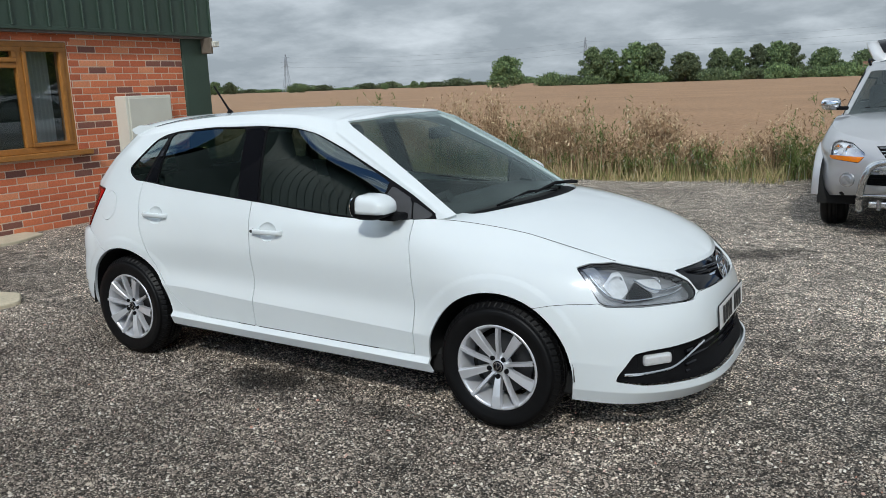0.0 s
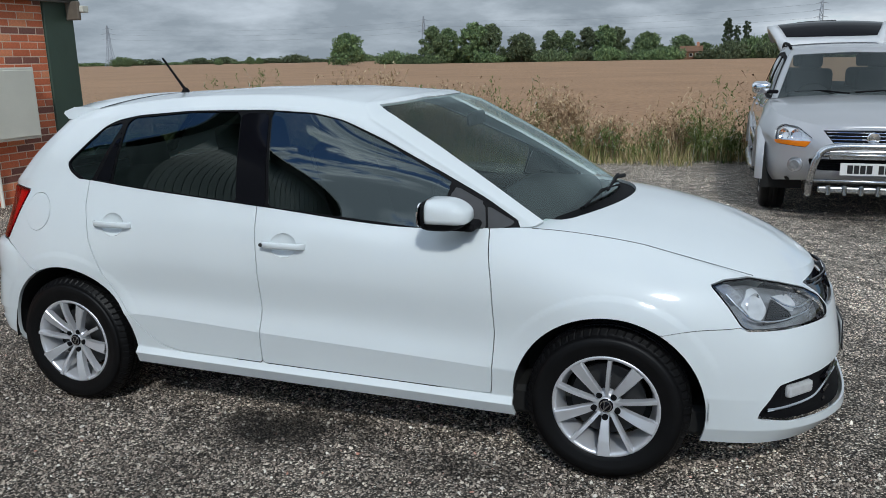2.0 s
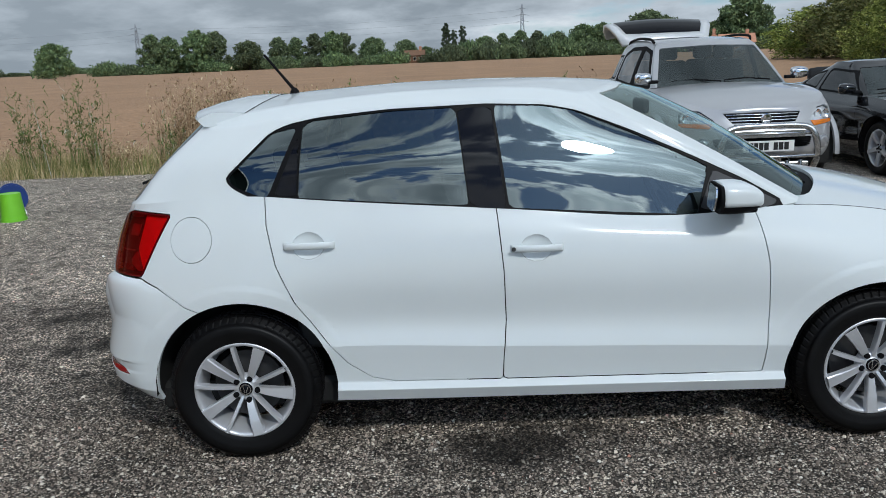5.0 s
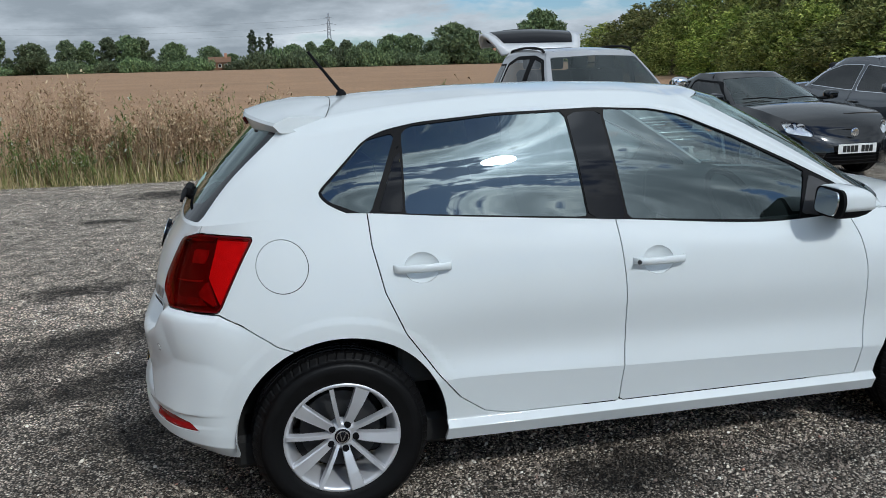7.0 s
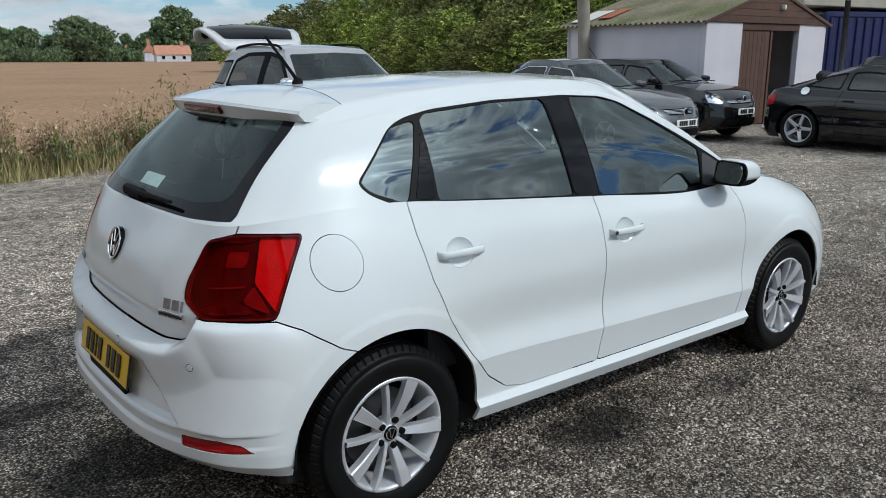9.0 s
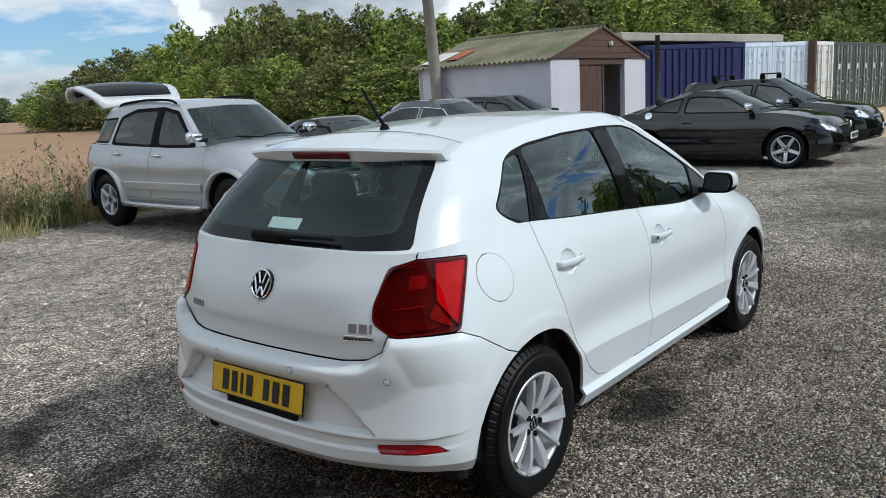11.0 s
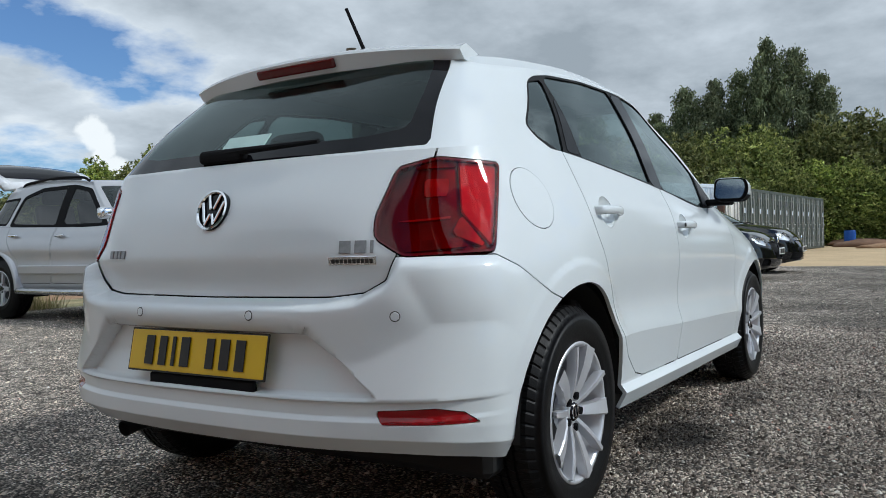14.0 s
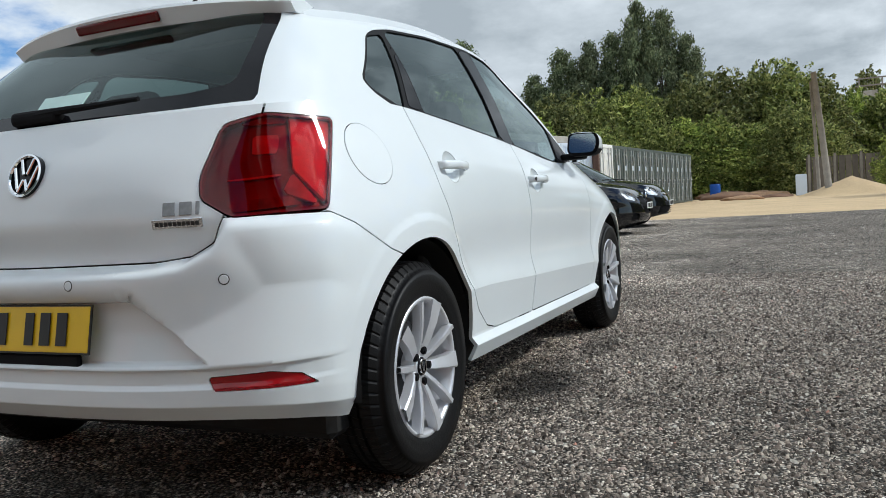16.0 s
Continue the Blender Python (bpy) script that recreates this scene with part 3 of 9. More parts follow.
def make_wheel(parent, at, r_tyre, width, r_rim, spokes, tyre_mat, rim_mat, outward=-1, name="wheel", twin=True, detail=True, turn=0.0):
    """A wheel whose outer face looks along outward * y. at is the hub's middle."""
    hub = new(name)
    hub.empty_display_size = 0.05
    hub.parent = parent
    hub.matrix_basis = Matrix.Translation(at) @ Matrix.Rotation(turn, 4, "Y")
    o = outward
    w = width / 2
    sh = r_tyre - 0.018
    prof = [(r_rim - 0.012, -o * w * 0.86), (r_rim + 0.02, -o * w * 0.98), (r_rim + 0.06, -o * w), (sh - 0.015, -o * w * 0.93), (sh, -o * w * 0.84), (r_tyre - 0.004, -o * w * 0.66),
            (r_tyre, -o * w * 0.3)]
    for k in (-0.3, 0.0, 0.3):                       # grooves round the tread
        prof += [(r_tyre, o * (w * k - 0.006)), (r_tyre - 0.007, o * (w * k - 0.004)), (r_tyre - 0.007, o * (w * k + 0.004)), (r_tyre, o * (w * k + 0.006))]
    prof += [(r_tyre - 0.004, o * w * 0.66), (sh, o * w * 0.84), (sh - 0.015, o * w * 0.93), (r_rim + 0.075, o * w * 0.995), (r_rim + 0.06, o * w * 1.0), (r_rim + 0.057, o * w * 1.012),
             (r_rim + 0.040, o * w * 1.012), (r_rim + 0.037, o * w), (r_rim + 0.018, o * w * 0.985), (r_rim + 0.004, o * w * 0.93), (r_rim - 0.008, o * w * 0.86)]
    bm = bmesh.new()
    rings, segs = [], 360 if detail else 60
    for row, (r, a) in enumerate(prof):
        tread = detail and r > sh - .001
        cut = (.0040 if abs(a) > w * .6 else .0030) if tread and r > r_tyre - .02 else 0.0
        phase = 0 if abs(a) > w * .45 else 3
        slant = round(a / w * 3)
        rad = [r - (cut if (k + phase + slant) % 6 == 0 else 0.0) for k in range(segs)]
        rings.append([bm.verts.new((math.cos(2 * math.pi * k / segs) * q, a, math.sin(2 * math.pi * k / segs) * q)) for k, q in enumerate(rad)])
    for (p, q), (ra_, rb_) in zip(zip(rings, rings[1:]), zip(prof, prof[1:])):
        wall_ = max(ra_[0], rb_[0]) < sh + .001
        for k in range(segs):
            bm.faces.new((p[k], p[(k + 1) % segs], q[(k + 1) % segs], q[k])).smooth = wall_ or not detail
    bmesh.ops.recalc_face_normals(bm, faces=bm.faces[:])
    part("tyre", bm, tyre_mat, hub)
    # rim barrel with its lip
    rf = o * w * 0.90
    bm = lathe([(r_rim - 0.02, -o * w * 0.8), (r_rim - 0.035, 0.0), (r_rim - 0.022, rf - o * 0.035), (r_rim - 0.016, rf - o * 0.008), (r_rim - 0.010, rf + o * 0.003), (r_rim - 0.002, rf + o * 0.004), (r_rim + 0.003, rf - o * 0.002), (r_rim + 0.002, rf - o * 0.02)], 64)
    bmesh.ops.recalc_face_normals(bm, faces=bm.faces[:])
    rim = part("rim", bm, rim_mat, hub, smooth=True)
    # spokes
    face = o * w * 0.86
    for k in range(spokes):
        a = 2 * math.pi * k / spokes
        if twin:
            wide = k % 2 == 0
            lean = 0.03 if wide else -0.03
            w0, w1 = (0.0110, 0.0235) if wide else (0.0068, 0.0078)
        else:
            lean, w0, w1 = 0.0, 0.024, 0.020
        bm = bmesh.new()
        rows = []
        for t in (0.0, 0.3, 0.65, 1.0):
            r = 0.030 + (r_rim - 0.008 - 0.030) * t
            hw = (w0 + (w1 - w0) * t) * r_rim / 0.19
            y = face + o * (0.014 - 0.030 * (1 - t) ** 2 + 0.006 * t)
            ca, sa = math.cos(a + lean * t), math.sin(a + lean * t)

            def at_(lat, yy):
                return bm.verts.new((ca * r - sa * lat, yy, sa * r + ca * lat))
            rows.append([at_(-hw, y - o * 0.030), at_(-hw, y - o * 0.004), at_(-hw * 0.8, y), at_(hw * 0.8, y + o * (0.0 if not wide_side(k) else -0.006)), at_(hw, y - o * 0.006), at_(hw, y - o * 0.030)])
        for p, q in zip(rows, rows[1:]):
            for j in range(5):
                bm.faces.new((p[j], p[j + 1], q[j + 1], q[j]))
        bmesh.ops.recalc_face_normals(bm, faces=bm.faces[:])
        part("spoke", bm, rim_mat, rim, smooth=False)
    bm = lathe([(0.0, face - o * 0.012), (0.028, face - o * 0.012), (0.030, face - o * 0.016), (0.034, face - o * 0.014), (0.050, face - o * 0.022), (0.055, face - o * 0.05)], 40)
    bmesh.ops.recalc_face_normals(bm, faces=bm.faces[:])
    part("hub", bm, rim_mat, hub, smooth=True)
    bm = lathe([(0.0, face - o * 0.006), (0.024, face - o * 0.007), (0.027, face - o * 0.012)], 32)
    bmesh.ops.recalc_face_normals(bm, faces=bm.faces[:])
    cap = part("centre_cap", bm, M_GLOSSBLACK, hub, "dark centre cap with a silver ring", smooth=True)
    bm = lathe([(0.0185, face - o * 0.0045), (0.022, face - o * 0.0045), (0.0225, face - o * 0.007)], 32)
    part("ring", bm, M_CHROME, hub)
    for s in (-1, 1):
        part("stroke", box((0.0035, 0.002, 0.030), (s * 0.006, face - o * 0.005, 0), 0, rot=Matrix.Rotation(s * 0.3, 4, "Y")), M_CHROME, hub)
    for k in range(5):
        a = 2 * math.pi * k / 5
        bm = lathe([(0.0, o * 0.002), (0.0065, o * 0.002), (0.0075, -o * 0.002), (0.0085, -o * 0.002), (0.0090, 0.0), (0.0112, 0.0), (0.0118, -o * 0.014)], 16)
        part("wheel_bolt", bm, M_BLACKTRIM, hub, "black capped wheel bolt", m=Matrix.Translation((math.cos(a) * 0.046, face - o * 0.0065, math.sin(a) * 0.046)))
    # brake disc and drum behind the spokes
    bm = lathe([(0.0, o * 0.0), (r_rim * 0.70, 0.0), (r_rim * 0.70, -o * 0.02), (0.05, -o * 0.02)], 40)
    part("brake_disc", bm, M_DARKMETAL, hub, smooth=False)
    bm = lathe([(r_rim - 0.04, -o * w * 0.75), (0.0, -o * w * 0.75)], 32)
    part("backplate", bm, M_UNDER, hub)
    return hub


def wide_side(k):
    return k % 2 == 0


def bars_text(parent, mat, widths, height, thick, name="lettering", gap=0.012, m=None):
    """Plain upright bars in place of lettering, laid out along x, centred."""
    total = sum(abs(w) for w in widths) + gap * (len(widths) - 1)
    x = -total / 2
    for w in widths:
        if w > 0:
            at = Matrix.Translation((x + w / 2, 0, 0))
            part(name, box((w, thick, height), (0, 0, 0), min(thick * 0.3, 0.0008), 1), mat, parent, m=at if m is None else m @ at)
        x += abs(w) + gap


# ---------------------------------------------------------------- the white hatchback


def make_hatchback():
    car = empty("car", "glossy white five-door hatchback with silver ten-spoke alloy wheels", "car")
    # character lines from the rear middle round the side to the front middle: (x, half width, z)
    low = right([
        [(-1.89, 0, .295), (-1.87, .35, .295), (-1.785, .60, .288), (-1.675, .715, .27), (-1.55, .76, .25), (-1.235, .78, .24), (-.80, .800, .238), (-.2, .800, .230), (.4, .800, .224), (.85, .800, .218), (1.235, .79, .21), (1.60, .750, .19), (1.845, .645, .18), (2.03, .37, .17), (2.07, 0, .165)],
        [(-1.925, 0, .335), (-1.905, .38, .335), (-1.815, .63, .328), (-1.70, .745, .312), (-1.56, .787, .298), (-1.235, .81, .292), (-.8, .826, .290), (-.2, .826, .281), (.4, .826, .274), (.85, .826, .268), (1.235, .815, .262), (1.60, .778, .25), (1.885, .66, .24), (2.075, .385, .23), (2.115, 0, .225)],
        [(-1.925, 0, .368), (-1.905, .38, .368), (-1.82, .63, .364), (-1.708, .748, .352), (-1.565, .792, .340), (-1.235, .812, .330), (-.8, .804, .314), (-.2, .804, .305), (.4, .804, .298), (.85, .804, .292), (1.235, .815, .29), (1.60, .787, .31), (1.885, .664, .30), (2.07, .385, .29), (2.11, 0, .285)],
        [(-1.925, 0, .418), (-1.905, .38, .418), (-1.825, .63, .42), (-1.715, .752, .425), (-1.57, .798, .435), (-1.235, .828, .455), (-.8, .826, .474), (-.2, .827, .450), (.4, .827, .428), (.85, .826, .408), (1.235, .834, .395), (1.60, .797, .375), (1.878, .666, .36), (2.05, .385, .35), (2.080, 0, .345)],
        [(-1.895, 0, .55), (-1.875, .38, .55), (-1.80, .62, .55), (-1.695, .752, .555), (-1.56, .802, .56), (-1.235, .836, .565), (-.8, .807, .57), (-.2, .806, .555), (.4, .806, .54), (.85, .811, .53), (1.235, .836, .53), (1.60, .795, .51), (1.858, .665, .50), (2.035, .385, .49), (2.070, 0, .485)],
        [(-1.865, 0, .69), (-1.85, .38, .69), (-1.785, .60, .69), (-1.675, .733, .70), (-1.53, .79, .715), (-1.235, .832, .72), (-.8, .820, .73), (-.2, .820, .72), (.4, .820, .71), (.85, .819, .70), (1.235, .826, .68), (1.585, .775, .65), (1.80, .65, .635), (1.985, .385, .62), (2.05, 0, .615)],
        [(-1.825, 0, .87), (-1.808, .36, .87), (-1.735, .575, .87), (-1.60, .70, .885), (-1.45, .752, .895), (-1.2, .785, .90), (-.8, .795, .885), (-.2, .798, .87), (.4, .796, .85), (.85, .79, .83), (1.235, .775, .79), (1.53, .725, .767), (1.735, .635, .738), (1.91, .38, .703), (1.99, 0, .69)],
        [(-1.738, 0, 1.02), (-1.724, .36, 1.02), (-1.665, .59, 1.024), (-1.53, .668, 1.038), (-1.38, .697, 1.05), (-1.15, .72, 1.055), (-.8, .745, 1.025), (-.2, .752, .975), (.4, .742, .922), (.87, .705, .935), (1.15, .672, .915), (1.42, .632, .866), (1.67, .585, .797), (1.865, .36, .752), (1.965, 0, .725)],
    ])
    g = loft(low, 22, 15, (1, 2, 3))
    body = Skin.grid(g)
    # the recess for the rear number plate, and the inset band above the rear bumper's lower panel
    half = lambda v: 0.385 + (0.59 - v[:, 2]) * 1.10 - np.abs(v[:, 1])
    for edge_at in (lambda v: half(v), lambda v: half(v) - .030, lambda v: v[:, 2] - .600, lambda v: v[:, 2] - .586, lambda v: v[:, 2] - .432, lambda v: v[:, 2] - .421, lambda v: v[:, 2] - .415, lambda v: v[:, 2] - .384, lambda v: v[:, 2] - .372):
        body = body.creased(np.where(body.v[:, 0] < -1.45, edge_at(body.v), 1.0))
    z = body.v[:, 2]
    depth = np.clip(half(body.v) / .030, 0, 1) * np.clip((.600 - z) / .014, 0, 1) * np.clip((z - .421) / .011, 0, 1)
    step = np.clip((.421 - z) / .006, 0, 1) * np.clip((z - .372) / .012, 0, 1) * np.clip((-1.56 - body.v[:, 0]) / .22, 0, 1)
    body.v[:, 0] += np.where(body.v[:, 0] < -1.5, depth * .042, 0) + step * .010
    # raised bands round the wheel arches
    for ax_, az_, outer in ((1.235, .298, .432), (-1.225, .308, .428)):
        on_band = lambda v: (np.abs(v[:, 1]) > .55) & (np.abs(v[:, 0] - ax_) < .6)
        for q in (outer, outer - .022):
            body = body.creased(np.where(on_band(body.v), circle_field(ax_, az_, q, side_xz)(body.v), 1.0))
        away_ = np.hypot(body.v[:, 0] - ax_, body.v[:, 2] - az_)
        rise = np.clip((outer - away_) / .022, 0, 1) * np.clip((body.v[:, 2] - .42) / .12, 0, 1) * on_band(body.v)
        body = Skin(body.v + body.normals() * (.0035 * rise)[:, None], body.f)
    body = body.keep(-circle_field(1.235, 0.298, 0.352, side_xz)(body.v))
    body = body.keep(-circle_field(-1.225, 0.308, 0.358, side_xz)(body.v))

    def only(field, test):
        def f(v):
            return np.where(test(v), field(v), 1.0)
        return f

    rearmost = lambda v: v[:, 0] < -1.25
    frontmost = lambda v: v[:, 0] > 1.3
    gap = 0.0021
    # side doors
    rear_door_line = [(-.217, .3075), (-.64, .3135), (-.73, .335), (-.82, .40), (-.90, .50), (-1.005, .655), (-1.068, .80), (-1.10, .95), (-1.108, 1.1), (-.235, 1.1), (-.226, 1.0), (-.205, .75), (-.200, .55), (-.213, .40)]
    front_door_line = [(-.217, .3075), (-.213, .40), (-.200, .55), (-.205, .75), (-.226, 1.0), (-.235, 1.1), (.745, 1.1), (.765, .95), (.80, .74), (.812, .55), (.803, .36), (.797, .300), (.79, .2955)]
    rear_door, body = body.cut(polygon_field(rear_door_line, side_xz), gap)
    front_door, body = body.cut(polygon_field(front_door_line, side_xz), gap)
    # hollows behind the door handles
    cups = {}
    for key, skin, hx, hz in (("rear_door", rear_door, -.940, .871), ("front_door", front_door, -.080, .830)):
        ring = lambda v, hx=hx, hz=hz: np.hypot((v[:, 0] - hx) / .060, (v[:, 2] - hz) / .050)
        cup, rest_door = skin.cut(lambda v: (ring(v) - 1) * .05, 0.0003)
        cup.v[:, 1] += .019 * np.clip(1 - ring(cup.v) ** 2, 0, 1) ** .7
        cups[key] = cup
        if key == "rear_door":
            rear_door = rest_door
        else:
            front_door = rest_door
    fuel, body = body.cut(only(circle_field(-1.394, .902, .083, side_xz), lambda v: (v[:, 0] < -1.2) & (v[:, 1] < -.5)), 0.0012)
    # lamps at the back
    lamp_line = rounded([(.772, .995), (.848, .762), (1.177, .7545), (1.268, .802), (1.258, .855), (1.168, .978), (1.03, 1.004)], .020)
    tail, body = body.cut(only(polygon_field(lamp_line, rear_wrap), rearmost), gap)
    refl, body = body.cut(only(polygon_field([(.94, .362), (1.275, .366), (1.29, .398), (1.10, .402), (1.0, .390)], rear_wrap), rearmost), 0.001)
    gate_line = [(-.2, .655), (.40, .660), (.49, .670), (.545, .70), (.575, .757), (.61, .90), (.628, 1.2), (-.2, 1.2)]
    gate, body = body.cut(only(polygon_field(gate_line, rear_yz), rearmost), gap)
    bump_line = [(.44, .10), (.44, .60), (.60, .650), (.75, .725), (.848, .757), (1.3, .757), (2.4, .70), (2.4, .10)]
    bumper_r, body = body.cut(only(polygon_field(bump_line, rear_wrap), rearmost), gap)
    # the bumper's ledge under the tailgate
    dg = np.maximum(polygon_field(gate_line, rear_yz)(bumper_r.v), 0)
    d = np.minimum(np.maximum(-polygon_field(bump_line, rear_wrap)(bumper_r.v), 0), dg)
    w = np.interp(d, [0, .024, .05, .16], [.04, 1, .93, 0]) * np.clip((-1.52 - bumper_r.v[:, 0]) / .22, 0, 1)
    bumper_r = Skin(bumper_r.v + bumper_r.normals() * (0.028 * w)[:, None], bumper_r.f)

    def tuck(v):
        t = np.clip((.770 - v[:, 2]) / .10, 0, 1)
        return .042 * t * t * (3 - 2 * t)

    # the tailgate's foot is drawn in, and the bumper's upper edge follows it
    gate.v[:, 0] += tuck(gate.v)
    bumper_r.v[:, 0] += tuck(bumper_r.v) * np.clip(1 - dg / .030, 0, 1) * (bumper_r.v[:, 0] < -1.5)

    def on_skin(sk, y, z, out=0.0):
        """A frame on the car's rear skin: x along it to the right, y into the car, z up it."""
        far = (np.abs(sk.v[:, 1]) - abs(y)) ** 2 + (sk.v[:, 2] - z) ** 2 + np.where(sk.v[:, 0] < -1.5, 0, 9)
        i = int(far.argmin())
        nv, pv = Vector(sk.normals()[i]), Vector(sk.v[i])
        x = pv.x - (nv.y * (-abs(y) - pv.y) + nv.z * (z - pv.z)) / nv.x
        if y > 0:
            nv.y = -nv.y
        side_ = Vector((0, 0, 1)).cross(-nv).normalized() * -1
        up_ = side_.cross(-nv).normalized()
        f = Matrix((side_, -nv, up_)).transposed().to_4x4()
        f.translation = Vector((x, y, z)) + nv * out
        return f
    # front: lamps, grille, lower grille, bumper
    head_line = rounded([(.862, .766), (.945, .632), (.975, .618), (1.20, .606), (1.50, .598), (1.595, .599), (1.630, .622), (1.600, .664), (1.50, .700), (1.30, .742), (1.10, .777), (.95, .780)], .015)
    head, body = body.cut(only(polygon_field(head_line, front_wrap), frontmost), gap)
    grille_line = [(1.525, .712), (1.610, .672), (1.648, .622), (2.3, .612), (2.3, .708)]
    grille, body = body.cut(only(polygon_field(grille_line, front_wrap), frontmost), 0.001)
    mouth_line = rounded([(1.02, .292), (1.035, .325), (1.125, .415), (1.22, .425), (1.40, .428), (1.80, .440), (2.4, .445), (2.4, .262), (1.75, .262), (1.20, .272)], .02)
    mouth, body = body.cut(only(polygon_field(mouth_line, front_wrap), frontmost), 0.001)
    bumpf_line = [(.40, .05), (.40, .59), (.60, .600), (.68, .615), (.78, .624), (.88, .626), (.943, .629), (.973, .615), (1.2, .603), (1.595, .595), (1.645, .618), (2.4, .616), (2.4, .05)]
    bumper_f, body = body.cut(only(polygon_field(bumpf_line, front_wrap), frontmost), 0.0012)
    # upper body
    up = right([
        [(-1.738, 0, 1.02), (-1.724, .36, 1.02), (-1.665, .59, 1.024), (-1.53, .668, 1.038), (-1.38, .697, 1.05), (-1.15, .72, 1.055), (-.8, .745, 1.025), (-.2, .752, .975), (.4, .742, .922), (.87, .705, .935), (.965, .655, .955), (1.10, .36, .985), (1.155, 0, .99)],
        [(-1.605, 0, 1.165), (-1.59, .35, 1.165), (-1.54, .555, 1.165), (-1.43, .618, 1.178), (-1.28, .642, 1.19), (-1.07, .662, 1.195), (-.72, .682, 1.19), (-.25, .684, 1.17), (.18, .668, 1.15), (.50, .638, 1.155), (.585, .60, 1.165), (.76, .33, 1.195), (.825, 0, 1.205)],
        [(-1.43, 0, 1.33), (-1.42, .32, 1.328), (-1.375, .50, 1.315), (-1.285, .555, 1.308), (-1.15, .570, 1.322), (-.94, .578, 1.345), (-.62, .585, 1.368), (-.25, .588, 1.374), (.0, .578, 1.362), (.19, .562, 1.325), (.255, .53, 1.335), (.43, .30, 1.368), (.49, 0, 1.376)],
        [(-1.36, 0, 1.375), (-1.34, .28, 1.372), (-1.30, .44, 1.362), (-1.21, .500, 1.355), (-1.08, .510, 1.372), (-.88, .515, 1.393), (-.60, .522, 1.413), (-.25, .522, 1.418), (-.02, .510, 1.406), (.13, .492, 1.382), (.19, .465, 1.384), (.30, .27, 1.408), (.345, 0, 1.414)],
    ])
    cabin = Skin.grid(loft(up, 14, 10, (2,)))
    onside = lambda v: (v[:, 1] < -.30) & (v[:, 0] < 1.0) & (v[:, 0] > -1.45)
    dlo = rounded([(-1.266, 1.122), (-1.235, 1.086), (-1.165, 1.052), (-1.10, 1.03), (-.955, .9), (.55, .80), (.80, .86), (.90, .945), (.74, 1.040), (.56, 1.128), (.315, 1.240), (.11, 1.322), (-.02, 1.350), (-.25, 1.362), (-.62, 1.356), (-.90, 1.335), (-1.02, 1.313), (-1.09, 1.285)], .03)
    dlo_skin, cabin = cabin.cut(only(polygon_field(dlo, side_xz), onside), 0.0005)
    quarter = rounded([(-1.255, 1.122), (-1.223, 1.091), (-1.098, 1.043), (-.981, 1.304), (-1.083, 1.284)], .015)
    rear_win = rounded([(-.978, 1.045), (-.328, .992), (-.364, 1.353), (-.62, 1.349), (-.936, 1.323), (-.962, 1.300)], .008)
    front_win = rounded([(-.174, .977), (.545, .918), (.604, 1.094), (.304, 1.237), (.097, 1.323), (-.03, 1.347), (-.218, 1.356)], .010)
    qg, dlo_skin = dlo_skin.cut(polygon_field(quarter, side_xz), 0.0)
    rw, dlo_skin = dlo_skin.cut(polygon_field(rear_win, side_xz), 0.0)
    fw, dlo_skin = dlo_skin.cut(polygon_field(front_win, side_xz), 0.0)
    bpil, dlo_skin = dlo_skin.cut(polygon_field([(-.325, .985), (-.185, .972), (-.228, 1.35), (-.358, 1.347)], side_xz), 0.0005)
    tri_pane, dlo_skin = dlo_skin.cut(polygon_field(rounded([(-1.068, 1.055), (-.985, 1.047), (-.970, 1.285)], .006), side_xz), 0.0005)
    sail, dlo_skin = dlo_skin.cut(polygon_field(rounded([(.556, .934), (.618, 1.080), (.740, 1.022), (.757, .922)], .008), side_xz), 0.0005)
    sail_tip, dlo_skin = dlo_skin.cut(polygon_field(rounded([(.764, .924), (.750, 1.012), (.882, .946)], .006), side_xz), 0.0005)
    # windscreen and rear window
    inback = lambda v: v[:, 0] < -1.2
    infront = lambda v: v[:, 0] > 0.15
    back_line = rounded([(-.3, 1.027), (.42, 1.028), (.598, 1.036), (.556, 1.165), (.515, 1.29), (.485, 1.345), (-.3, 1.355)], .015)
    back, cabin = cabin.cut(only(polygon_field(back_line, rear_yz), inback), 0.0008)
    screen_line = [(-.3, .93), (.38, .93), (.640, .945), (.655, .955), (.575, 1.17), (.492, 1.345), (.46, 1.376), (.26, 1.398), (-.3, 1.405)]
    screen, cabin = cabin.cut(only(polygon_field(screen_line, rear_yz), infront), 0.0008)
    back_glass_line = rounded([(-.3, 1.068), (.40, 1.071), (.525, 1.088), (.505, 1.20), (.462, 1.325), (-.3, 1.34)], .03)
    back_glass, back_band = back.cut(polygon_field(back_glass_line, rear_yz), 0.0)
    # roof from its edge to the spine
    edge = spline(up[-1], 14)
    sx = np.array([-1.37, -1.2, -1.0, -.6, -.2, .1, .25, .36])
    sz = np.array([1.383, 1.402, 1.418, 1.437, 1.441, 1.432, 1.422, 1.413])
    ts = np.linspace(0, 1, 13)
    spine = np.interp(edge[:, 0], sx, sz)
    rg = np.stack([np.stack([edge[:, 0], edge[:, 1] * (1 - t), edge[:, 2] + (np.maximum(spine, edge[:, 2]) - edge[:, 2]) * (1 - (1 - t) ** 2)], -1) for t in ts])
    roof = Skin.grid(rg)
    # bonnet from its edge to the middle line
    he = spline(low[-1], 12)[9 * 12:]
    s = np.linspace(0, 1, len(he))
    cl = spline([(1.15, 0, .985), (1.38, 0, .952), (1.62, 0, .895), (1.82, 0, .815), (1.965, 0, .725)], 24)
